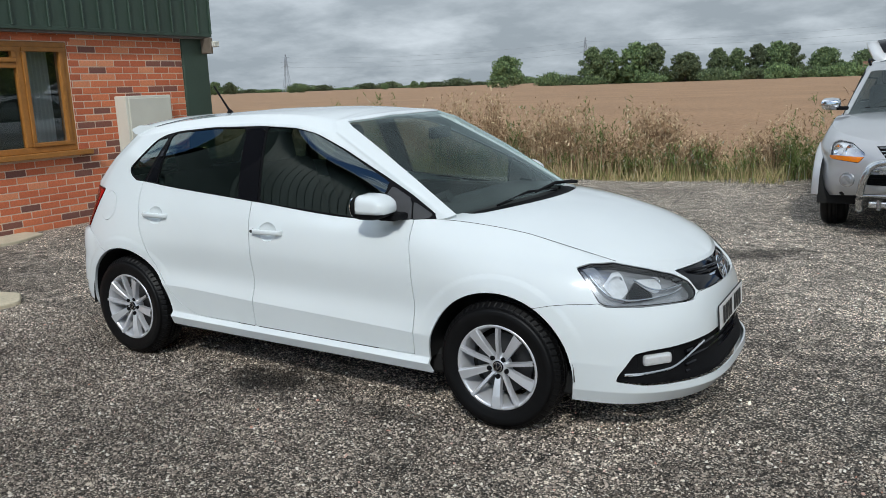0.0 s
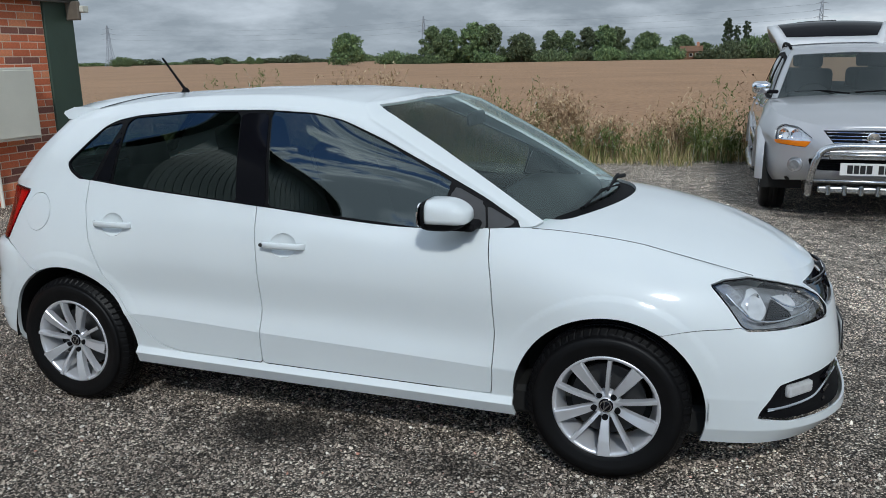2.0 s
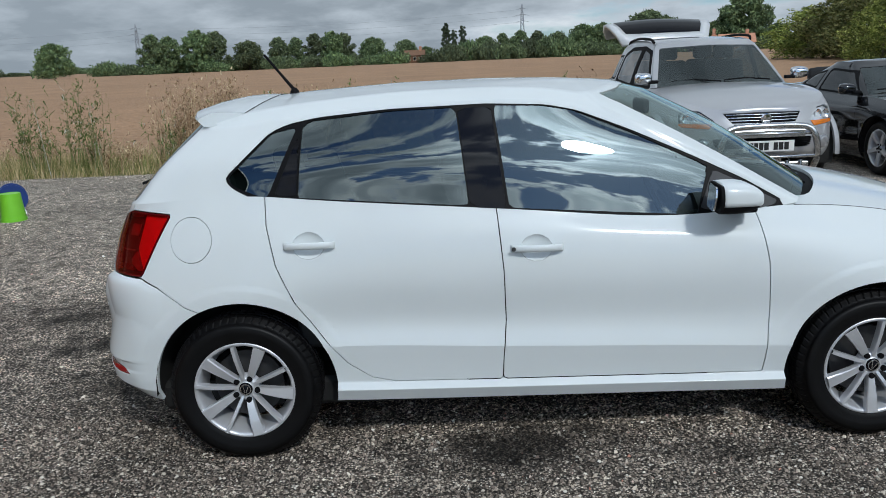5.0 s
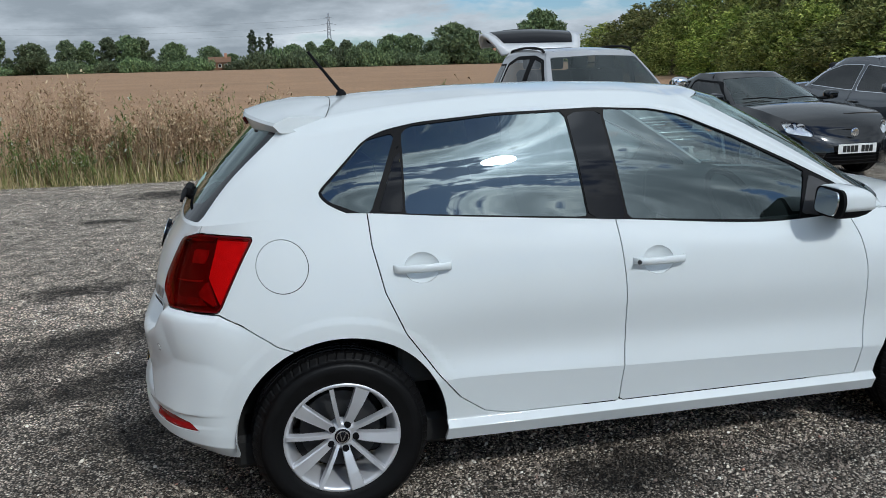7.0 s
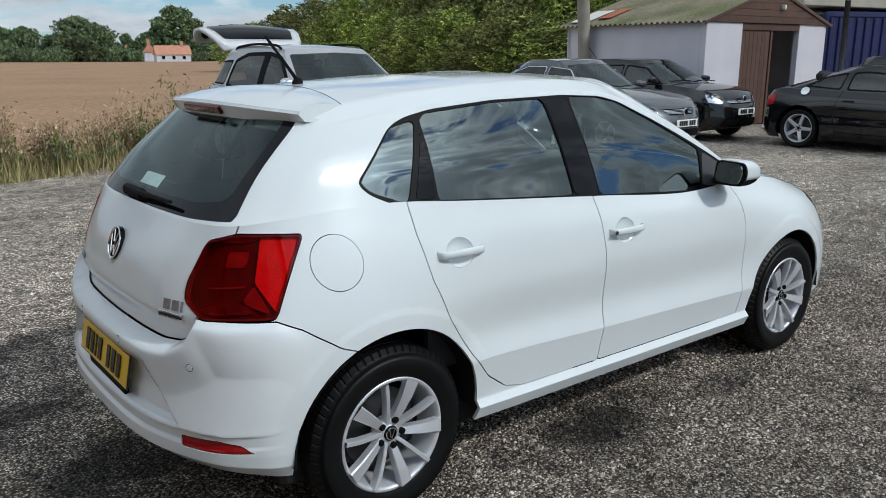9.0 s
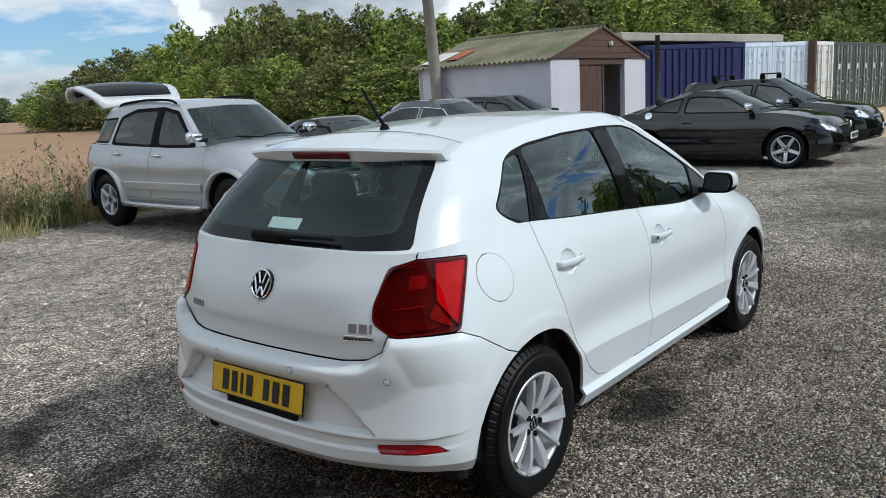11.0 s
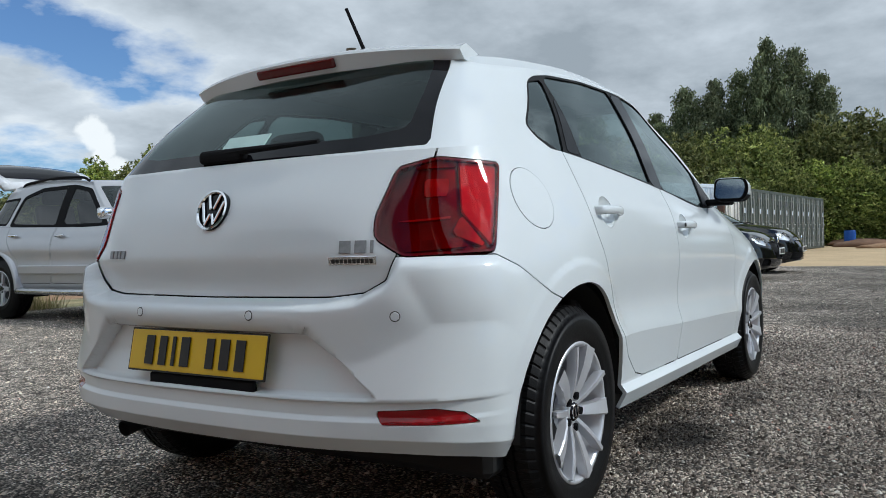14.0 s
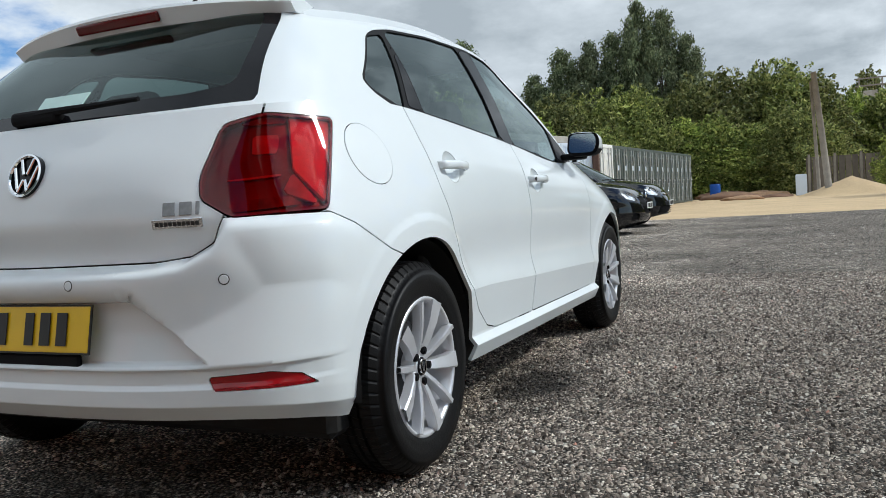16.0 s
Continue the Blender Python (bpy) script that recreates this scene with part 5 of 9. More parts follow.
    part("window_sticker", box((.004, .17, .05), (0, 0, 0), .001, 1), material("pale_green_sticker", (.45, .62, .58), .5, var=.08), car, "pale green paper sticker", m=Matrix.Translation((-1.668, .02, 1.095)) @ Matrix.Rotation(.72, 4, "Y"))
    return car


def front_plate_holder(car, mat, at, tilt):
    bm = box((.008, .520, .111), (0, 0, 0), .003, 2)
    p = part("number_plate", bm, mat, car, "number plate with dark marks", m=Matrix.Translation(at) @ Matrix.Rotation(tilt, 4, "Y"))
    part("plate_border", box((.006, .528, .119), (0, 0, 0), .002, 1), M_INK, p)
    return p


def seat(car, x, y, k):
    s = new("front_seat")
    s.parent = car
    part("cushion", box((.50, .50, .16), (x, y, .50), .05, 3), M_SEAT, s, smooth=True)
    part("backrest", box((.15, .50, .66), (0, 0, 0), .06, 3), M_SEAT, s, smooth=True, m=Matrix.Translation((x - .30, y, .84)) @ Matrix.Rotation(-.32, 4, "Y"))
    part("headrest", box((.10, .27, .19), (0, 0, 0), .045, 3), M_SEAT, s, smooth=True, m=Matrix.Translation((x - .42, y, 1.22)) @ Matrix.Rotation(-.2, 4, "Y"))
    return s


white_car = make_hatchback()
# ---------------------------------------------------------------- ground and yard


# damp and oily places on the yard, last a dark strip along the car's sill: x, y, half length, half width, turn in
# degrees, how dark
DARK_PLACES = [(-0.15, -0.78, 0.46, 0.22, 10, 0.17), (-2.45, 1.48, 0.85, 0.26, 32, 0.18), (-2.35, 0.70, 0.66, 0.24, 25, 0.21), (-2.5, 6.95, 0.62, 0.34, -10, 0.20),
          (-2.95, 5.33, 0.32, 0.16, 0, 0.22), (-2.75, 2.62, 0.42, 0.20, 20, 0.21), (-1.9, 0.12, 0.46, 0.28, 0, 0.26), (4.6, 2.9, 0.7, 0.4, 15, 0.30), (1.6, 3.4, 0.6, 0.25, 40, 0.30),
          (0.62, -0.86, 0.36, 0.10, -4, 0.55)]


def yard_tone(n, l, tc):
    """Brightness over the yard: dry dust towards the field, damp, oily and other dark places, slow unevenness."""
    big = n.new("ShaderNodeTexNoise")
    big.inputs["Scale"].default_value, big.inputs["Detail"].default_value = 0.8, 6.0
    l.new(tc.outputs["Object"], big.inputs["Vector"])
    rb = n.new("ShaderNodeMapRange")
    rb.inputs["From Min"].default_value, rb.inputs["From Max"].default_value = 0.34, 0.64
    rb.inputs["To Min"].default_value, rb.inputs["To Max"].default_value = 0.74, 1.16
    l.new(big.outputs["Fac"], rb.inputs["Value"])
    sp = n.new("ShaderNodeSeparateXYZ")
    l.new(tc.outputs["Object"], sp.inputs[0])
    wob = n.new("ShaderNodeMath"); wob.operation = "MULTIPLY_ADD"; wob.inputs[1].default_value = 3.0
    l.new(big.outputs["Fac"], wob.inputs[0]); l.new(sp.outputs["Y"], wob.inputs[2])
    dust = n.new("ShaderNodeMapRange")
    dust.inputs["From Min"].default_value, dust.inputs["From Max"].default_value = 0.4, 3.6
    dust.inputs["To Min"].default_value, dust.inputs["To Max"].default_value = 0.92, 1.80
    l.new(wob.outputs[0], dust.inputs["Value"])
    val = n.new("ShaderNodeMath"); val.operation = "MULTIPLY"
    l.new(rb.outputs["Result"], val.inputs[0]); l.new(dust.outputs["Result"], val.inputs[1])
    ragged = n.new("ShaderNodeTexNoise")
    ragged.inputs["Scale"].default_value, ragged.inputs["Detail"].default_value = 5.0, 5.0
    l.new(tc.outputs["Object"], ragged.inputs["Vector"])
    for x, y, a, b, turn, dark in DARK_PLACES:
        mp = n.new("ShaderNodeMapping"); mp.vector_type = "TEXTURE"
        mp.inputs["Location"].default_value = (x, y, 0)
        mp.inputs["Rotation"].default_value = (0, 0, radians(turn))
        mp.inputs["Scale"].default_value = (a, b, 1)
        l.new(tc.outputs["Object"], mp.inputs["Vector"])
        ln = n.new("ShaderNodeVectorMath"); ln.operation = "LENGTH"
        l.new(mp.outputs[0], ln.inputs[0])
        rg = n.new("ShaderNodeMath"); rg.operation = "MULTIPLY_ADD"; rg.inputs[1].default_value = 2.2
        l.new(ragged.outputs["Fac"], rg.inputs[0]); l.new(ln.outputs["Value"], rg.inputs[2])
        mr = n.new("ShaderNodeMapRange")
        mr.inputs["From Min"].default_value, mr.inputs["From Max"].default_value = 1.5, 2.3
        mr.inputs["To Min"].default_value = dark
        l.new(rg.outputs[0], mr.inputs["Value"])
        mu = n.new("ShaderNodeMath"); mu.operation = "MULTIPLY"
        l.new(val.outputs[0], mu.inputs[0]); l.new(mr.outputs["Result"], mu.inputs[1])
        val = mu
    return val.outputs[0]


def gravel_material():
    m = bpy.data.materials.new("loose_gravel")
    m.use_nodes = True
    n, l = m.node_tree.nodes, m.node_tree.links
    b = n["Principled BSDF"]
    b.inputs["Roughness"].default_value = 0.9
    b.inputs["Specular IOR Level"].default_value = 0.3
    tc = n.new("ShaderNodeTexCoord")
    vo = n.new("ShaderNodeTexVoronoi")
    vo.inputs["Scale"].default_value = 96
    l.new(tc.outputs["Object"], vo.inputs["Vector"])
    vo2 = n.new("ShaderNodeTexVoronoi")
    vo2.inputs["Scale"].default_value = 27
    l.new(tc.outputs["Object"], vo2.inputs["Vector"])
    # tone of each stone
    sepc = n.new("ShaderNodeSeparateColor")
    l.new(vo.outputs["Color"], sepc.inputs[0])
    ramp = n.new("ShaderNodeValToRGB")
    e = ramp.color_ramp.elements
    e[0].position, e[0].color = 0.0, (0.085, 0.073, 0.060, 1)
    e[1].position, e[1].color = 1.0, (0.85, 0.79, 0.70, 1)
    for p, c in ((0.45, (0.30, 0.256, 0.212, 1)), (0.75, (0.55, 0.472, 0.39, 1)), (0.90, (0.680, 0.590, 0.490, 1))):
        k = e.new(p)
        k.color = c
    l.new(sepc.outputs[0], ramp.inputs["Fac"])
    # large pale stones here and there
    sep2 = n.new("ShaderNodeSeparateColor")
    l.new(vo2.outputs["Color"], sep2.inputs[0])
    gt = n.new("ShaderNodeMath"); gt.operation = "GREATER_THAN"; gt.inputs[1].default_value = 0.955
    l.new(sep2.outputs[1], gt.inputs[0])
    near = n.new("ShaderNodeMath"); near.operation = "LESS_THAN"; near.inputs[1].default_value = 0.36
    l.new(vo2.outputs["Distance"], near.inputs[0])
    both = n.new("ShaderNodeMath"); both.operation = "MULTIPLY"
    l.new(gt.outputs[0], both.inputs[0]); l.new(near.outputs[0], both.inputs[1])
    mx = n.new("ShaderNodeMix"); mx.data_type = "RGBA"
    l.new(both.outputs[0], mx.inputs["Factor"])
    l.new(ramp.outputs["Color"], mx.inputs["A"])
    mx.inputs["B"].default_value = (0.38, 0.34, 0.29, 1)
    hsv = n.new("ShaderNodeHueSaturation")
    # near-black gaps: the shade between the stones put into the colour
    gap_shade = n.new("ShaderNodeMapRange")
    gap_shade.inputs["From Min"].default_value, gap_shade.inputs["From Max"].default_value = 0.38, 0.60
    gap_shade.inputs["To Max"].default_value = 0.88
    l.new(vo.outputs["Distance"], gap_shade.inputs["Value"])
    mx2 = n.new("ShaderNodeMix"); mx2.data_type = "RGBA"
    l.new(gap_shade.outputs["Result"], mx2.inputs["Factor"])
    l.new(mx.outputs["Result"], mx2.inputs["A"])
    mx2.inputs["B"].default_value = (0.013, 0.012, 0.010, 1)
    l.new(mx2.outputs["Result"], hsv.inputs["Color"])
    # uneven mottling of trodden and loose patches
    mot = n.new("ShaderNodeTexNoise")
    mot.inputs["Scale"].default_value, mot.inputs["Detail"].default_value, mot.inputs["Roughness"].default_value = 7.0, 6.0, 0.68
    l.new(tc.outputs["Object"], mot.inputs["Vector"])
    mot_r = n.new("ShaderNodeMapRange")
    mot_r.inputs["From Min"].default_value, mot_r.inputs["From Max"].default_value = 0.36, 0.66
    mot_r.inputs["To Min"].default_value, mot_r.inputs["To Max"].default_value = 0.58, 1.72
    l.new(mot.outputs["Fac"], mot_r.inputs["Value"])
    tone = n.new("ShaderNodeMath"); tone.operation = "MULTIPLY"
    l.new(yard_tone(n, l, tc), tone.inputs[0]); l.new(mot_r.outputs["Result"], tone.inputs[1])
    l.new(tone.outputs[0], hsv.inputs["Value"])
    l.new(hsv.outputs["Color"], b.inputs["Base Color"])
    # relief of the stones
    dd = n.new("ShaderNodeMath"); dd.operation = "MULTIPLY_ADD"
    l.new(vo.outputs["Distance"], dd.inputs[0]); dd.inputs[1].default_value = -1.0
    l.new(both.outputs[0], dd.inputs[2])
    bp = n.new("ShaderNodeBump")
    bp.inputs["Strength"].default_value, bp.inputs["Distance"].default_value = 1.0, 0.016
    l.new(dd.outputs[0], bp.inputs["Height"])
    l.new(bp.outputs["Normal"], b.inputs["Normal"])
    return m


M_GRAVEL = gravel_material()
M_SOIL = material("bare_soil", (0.345, 0.205, 0.112), 0.95, var=0.16, var_scale=0.12, fine=0.30, fine_scale=4, bump=1.0, bump_scale=3.5, dist=0.12)
M_SAND = material("yellow_sand", (0.52, 0.38, 0.22), 0.95, var=0.14, var_scale=0.6, fine=0.15, fine_scale=14, bump=0.6, bump_scale=8, dist=0.05)
M_GRASSGROUND = material("rough_grass_ground", (0.20, 0.18, 0.085), 0.95, var=0.3, var_scale=2.0, fine=0.3, fine_scale=25, bump=0.8, bump_scale=20, dist=0.05, second=(0.32, 0.26, 0.14))
M_CONCRETE = material("worn_concrete", (0.40, 0.37, 0.31), 0.9, var=0.15, var_scale=3, fine=0.12, fine_scale=60, bump=0.4, bump_scale=50)


def sheet(name, outline, z, mat, label, category, step=0.0, bumpy=0.0, seed=1):
    """A ground sheet with an outline of (x, y) pairs."""
    bm = bmesh.new()
    vs = [bm.verts.new((x, y, z)) for x, y in outline]
    f = bm.faces.new(vs)
    bmesh.ops.triangulate(bm, faces=[f])
    if f.is_valid and f.normal.z < 0:
        bmesh.ops.reverse_faces(bm, faces=bm.faces[:])
    bm.normal_update()
    for q in bm.faces:
        if q.normal.z < 0:
            q.normal_flip()
    ob = part(name, bm, mat)
    return tagged(ob, label, category, kind="structure")


bm = bmesh.new()
bmesh.ops.create_grid(bm, x_segments=50, y_segments=50, size=3000)
ground = tagged(part("ground", bm, M_SOIL), "flat brown ploughed field reaching the horizon", "field", kind="structure")
ground.location.z = -0.10
rnd = random.Random(5)
edge_y = [(x, 8.15 + 0.10 * math.sin(x * 0.9) + 0.05 * math.sin(x * 2.7 + 1) + (0.85 if x > 0.9 else 0.85 * max(0, x + 0.4) / 1.3 if x > -0.4 else 0)) for x in np.linspace(-24, 16, 61)]
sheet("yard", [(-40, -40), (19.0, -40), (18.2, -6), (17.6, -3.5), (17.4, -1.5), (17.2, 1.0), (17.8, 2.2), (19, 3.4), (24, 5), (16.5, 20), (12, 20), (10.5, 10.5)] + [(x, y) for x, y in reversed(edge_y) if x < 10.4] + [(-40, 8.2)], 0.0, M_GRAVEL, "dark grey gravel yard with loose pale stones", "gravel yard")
sheet("verge", [(-60, 7.6)] + [(60, 7.6), (60, 14.0), (20, 12.6), (8, 11.5), (2, 10.9), (-6, 10.6), (-60, 10.4)], -0.03, M_GRASSGROUND, "rough grass verge along the field's edge", "grass verge")
sheet("sand_area", [(16.6, -40), (60, -40), (60, 8), (16.6, 8)], -0.012, M_SAND, "pale yellow sandy ground beyond the gravel", "sand")


def scatter_stones(name, count, area, size, mat, seed, label):
    """Loose stones, each a flattened faceted pebble, in one mesh."""
    r = np.random.RandomState(seed)
    base = np.array([(1, 0.25, 0), (-0.15, 0.95, 0), (-1, -0.15, 0), (0.2, -0.95, 0), (0.48, 0.1, 0.85), (-0.48, -0.05, 0.85)], float)
    tri = np.array([(0, 1, 4), (1, 5, 4), (1, 2, 5), (2, 3, 5), (3, 4, 5), (3, 0, 4)])
    p = np.stack([r.uniform(area[0], area[1], count), r.uniform(area[2], area[3], count)], 1)
    k = size[0] + (size[1] - size[0]) * r.rand(count) ** 3.5
    a = r.rand(count) * 6.283
    v = np.repeat(base[None], count, 0) * (1 + 0.16 * r.randn(count, 6, 1))
    v = v * k[:, None, None] * np.stack([np.ones(count), 0.6 + 0.35 * r.rand(count), 0.7 + 0.5 * r.rand(count)], 1)[:, None]
    c, s = np.cos(a)[:, None], np.sin(a)[:, None]
    x, y = v[..., 0] * c - v[..., 1] * s, v[..., 0] * s + v[..., 1] * c
    v = np.stack([x + p[:, :1], y + p[:, 1:], v[..., 2] - 0.0005], -1).reshape(-1, 3)
    f = (tri[None] + (np.arange(count) * 6)[:, None, None]).reshape(-1, 3)
    ob = mesh_object(name, v, f.tolist(), mat, smooth=False)
    return tagged(ob, label, "gravel", kind="stuff")


def island_material(name, colors, rough=0.85, spread=0.0):
    """Each separate piece takes one of the colours."""
    m = bpy.data.materials.new(name)
    m.use_nodes = True
    n, l = m.node_tree.nodes, m.node_tree.links
    b = n["Principled BSDF"]
    b.inputs["Roughness"].default_value = rough
    b.inputs["Specular IOR Level"].default_value = 0.25
    g = n.new("ShaderNodeNewGeometry")
    ramp = n.new("ShaderNodeValToRGB")
    e = ramp.color_ramp.elements
    while len(e) > 1:
        e.remove(e[-1])
    e[0].position, e[0].color = 0.0, (*colors[0][1], 1)
    for p, c in colors[1:]:
        k = e.new(p)
        k.color = (*c, 1)
    l.new(g.outputs["Random Per Island"], ramp.inputs["Fac"])
    l.new(ramp.outputs["Color"], b.inputs["Base Color"])
    return m


M_STONES = island_material("mixed_stones", [(0, (0.040, 0.033, 0.028)), (0.35, (0.165, 0.136, 0.114)), (0.66, (0.350, 0.292, 0.245)), (0.83, (0.560, 0.480, 0.395)), (0.93, (0.76, 0.69, 0.58)), (0.985, (0.86, 0.83, 0.75)), (1.0, (0.534, 0.264, 0.190))])
sn, sl_ = M_STONES.node_tree.nodes, M_STONES.node_tree.links
stc, shsv = sn.new("ShaderNodeTexCoord"), sn.new("ShaderNodeHueSaturation")
sramp = [q for q in sn if q.type == "VALTORGB"][0]
sl_.new(sramp.outputs["Color"], shsv.inputs["Color"])
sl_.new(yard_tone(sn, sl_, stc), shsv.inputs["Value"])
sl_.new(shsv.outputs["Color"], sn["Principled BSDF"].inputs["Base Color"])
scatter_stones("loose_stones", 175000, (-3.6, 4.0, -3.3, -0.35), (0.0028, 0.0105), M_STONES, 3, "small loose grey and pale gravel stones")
scatter_stones("loose_stones", 26000, (-6, 6, -0.35, 8.2), (0.005, 0.013), M_STONES, 4, "small loose grey and pale gravel stones")
scatter_stones("loose_stones", 14000, (4.0, 12, -5, 4.5), (0.005, 0.014), M_STONES, 6, "small loose grey and pale gravel stones")

# ---------------------------------------------------------------- brick building
M_MORTAR = material("pale_mortar", (0.66, 0.51, 0.40), 0.95, var=0.1, var_scale=6, bump=0.3, bump_scale=120)


def brick_material():
    m = material("red_brick", (0.36, 0.105, 0.055), 0.85, fine=0.16, fine_scale=70, bump=0.5, bump_scale=110, dist=0.004)
    n, l = m.node_tree.nodes, m.node_tree.links
    b = n["Principled BSDF"]
    oi = n.new("ShaderNodeObjectInfo")
    ramp = n.new("ShaderNodeValToRGB")
    e = ramp.color_ramp.elements
    e[0].position, e[0].color = 0.0, (0.19, 0.085, 0.068, 1)
    e[1].position, e[1].color = 1.0, (0.72, 0.29, 0.15, 1)
    for p, c in ((0.20, (0.25, 0.098, 0.070, 1)), (0.24, (0.54, 0.140, 0.062, 1)), (0.60, (0.62, 0.172, 0.078, 1)), (0.85, (0.68, 0.21, 0.095, 1))):
        k = e.new(p); k.color = c
    l.new(oi.outputs["Random"], ramp.inputs["Fac"])
    for nd in n:
        if nd.type == "HUE_SAT":
            l.new(ramp.outputs["Color"], nd.inputs["Color"])
    return m


M_BRICK = brick_material()
M_GREENCLAD = material("dark_green_cladding", (0.044, 0.072, 0.054), 0.45, var=0.15, var_scale=1.2, fine=0.06, fine_scale=40)
M_OAK = material("golden_oak_frame", (0.36, 0.155, 0.035), 0.4, var=0.15, var_scale=9, fine=0.12, fine_scale=60, bump=0.1, bump_scale=80)
M_BOXWHITE = material("cream_plastic_box", (0.66, 0.65, 0.57), 0.5, var=0.06, var_scale=3, fine=0.03)
M_WINGLASS = glass_material("house_glass", (0.75, 0.78, 0.78))
M_CURTAIN = material("white_curtain", (0.68, 0.70, 0.70), 0.9, var=0.05, var_scale=20)
M_DARKROOM = material("dark_room", (0.03, 0.03, 0.03), 0.9, var=0.2)

WX = -6.10          # outer face of the brick wall
wall = tagged(new("wall_brick"), "red brick wall in stretcher bond with pale mortar", "brick wall", kind="structure")
bm = bmesh.new()    # mortar core round the window opening
WY0, WY1, WZ0, WZ1 = 1.02, 2.35, 0.90, 2.20
for y0, y1, z0, z1 in ((-12.0, WY0, 0, 2.36), (WY1, 4.10, 0, 2.36), (WY0, WY1, 0, WZ0), (WY0, WY1, WZ1, 2.36)):
    box((0.26, y1 - y0, z1 - z0), (WX - 0.003 - 0.13, (y0 + y1) / 2, (z0 + z1) / 2), bm=bm)
part("mortar", bm, M_MORTAR, wall)


def brick_mesh(name, length, h=0.072, d=0.05):
    bm = box((d, length, h), (0, 0, 0), 0.0035, 1)
    me = bpy.data.meshes.new(name)
    bm.to_mesh(me)
    bm.free()
    me.materials.append(M_BRICK)
    return me


BR, BH = brick_mesh("brick", 0.236), brick_mesh("brick_half", 0.1125)
rest = bmesh.new()
rnd = random.Random(11)
nb = 0
for row in range(28):
    z = 0.0415 + 0.083 * row + 0.004
    y = 4.10 - 0.003
    first = True
    while y > -3.0:
        half = first and row % 2 == 1
        L = 0.1125 if half else 0.236
        yc = y - L / 2
        y -= L + 0.011
        first = False
        if WY0 - 0.02 < yc + L / 2 and yc - L / 2 < WY1 + 0.02 and WZ0 - 0.06 < z < WZ1 + 0.03:
            if yc + L / 2 > WY1:
                L2 = yc + L / 2 - WY1 - 0.002
                if L2 > 0.015:
                    box((0.05, L2, 0.072), (WX - 0.025, WY1 + 0.002 + L2 / 2, z), 0.003, 1, bm=rest)
            continue
        off = rnd.uniform(-0.0015, 0.0015)
        if yc > 1.12:
            ob = new("brick", BH if half else BR)
            ob.parent = wall
            ob.location = (WX - 0.025 + off, yc, z)
            nb += 1
        else:
            box((0.05, L, 0.072), (WX - 0.025 + off, yc, z), 0, bm=rest)
part("far_bricks", rest, material("joined_red_brick", (0.48, 0.13, 0.062), 0.85, var=0.2, var_scale=5, fine=0.16, fine_scale=70, bump=0.5, bump_scale=110, dist=0.004), wall)
# soldier course over the window
for k in range(6):
    ob = new("brick", BR)
    ob.parent = wall
    ob.matrix_basis = Matrix.Translation((WX - 0.024, WY1 - 0.06 - k * 0.247, WZ1 + 0.046)) 
# window
win = tagged(new("window_1"), "golden oak window with open curtain behind clear panes", "window", kind="structure")
fx = WX - 0.045


def rail(y0, y1, z0, z1, d=0.07, x=fx, mat=M_OAK, name="window_frame", parent=win):
    return part(name, box((d, y1 - y0, z1 - z0), (x, (y0 + y1) / 2, (z0 + z1) / 2), 0.008, 2), mat, parent)


rail(WY0, WY1, WZ1 - 0.065, WZ1)
rail(WY0, WY1, WZ0 + 0.02, WZ0 + 0.09)
rail(WY1 - 0.065, WY1, WZ0 + 0.09, WZ1 - 0.065)
rail(WY0, WY0 + 0.065, WZ0 + 0.09, WZ1 - 0.065)
rail(1.70, 1.775, WZ0 + 0.09, WZ1 - 0.065)
rail(WY0 + 0.065, 1.70, 1.90, 1.965)
for y0, y1, z0, z1 in ((1.775, WY1 - 0.065, WZ0 + 0.09, WZ1 - 0.065), (WY0 + 0.065, 1.70, 1.965, WZ1 - 0.065)):
    s = 0.05
    for a in ((y0, y1, z1 - s, z1), (y0, y1, z0, z0 + s), (y0, y0 + s, z0 + s, z1 - s), (y1 - s, y1, z0 + s, z1 - s)):
        rail(*a, d=0.06, x=fx + 0.022, name="casement")
for y0, y1, z0, z1 in ((1.82, WY1 - 0.11, WZ0 + 0.13, WZ1 - 0.11), (WY0 + 0.065, 1.70, WZ0 + 0.09, 1.90), (WY0 + 0.11, 1.655, 2.01, WZ1 - 0.11)):
    ob = part("pane", box((0.006, y1 - y0, z1 - z0), (fx - 0.005, (y0 + y1) / 2, (z0 + z1) / 2)), M_WINGLASS, win)
    ob.visible_shadow = False
rail(WY0 - 0.10, WY1 + 0.14, WZ0 - 0.04, WZ0 + 0.02, d=0.16, x=WX + 0.015, name="window_sill")
part("room", box((1.6, 3.2, 2.6), (WX - 1.2, 1.6, 1.4)), M_DARKROOM, win).hide_render = False
win.children[-1].data.flip_normals()
bm = bmesh.new()
rows = []
for k in range(25):
    yy = 1.93 + 0.012 * k
    xx = WX - 0.20 + 0.018 * math.sin(k * 1.5)
    rows.append((bm.verts.new((xx, yy, 1.0)), bm.verts.new((xx, yy, 2.2))))
for a, b in zip(rows, rows[1:]):
    bm.faces.new((a[0], b[0], b[1], a[1]))
cur = tagged(part("curtain", bm, M_CURTAIN, smooth=True), "pale curtain hanging behind the window", "curtain")
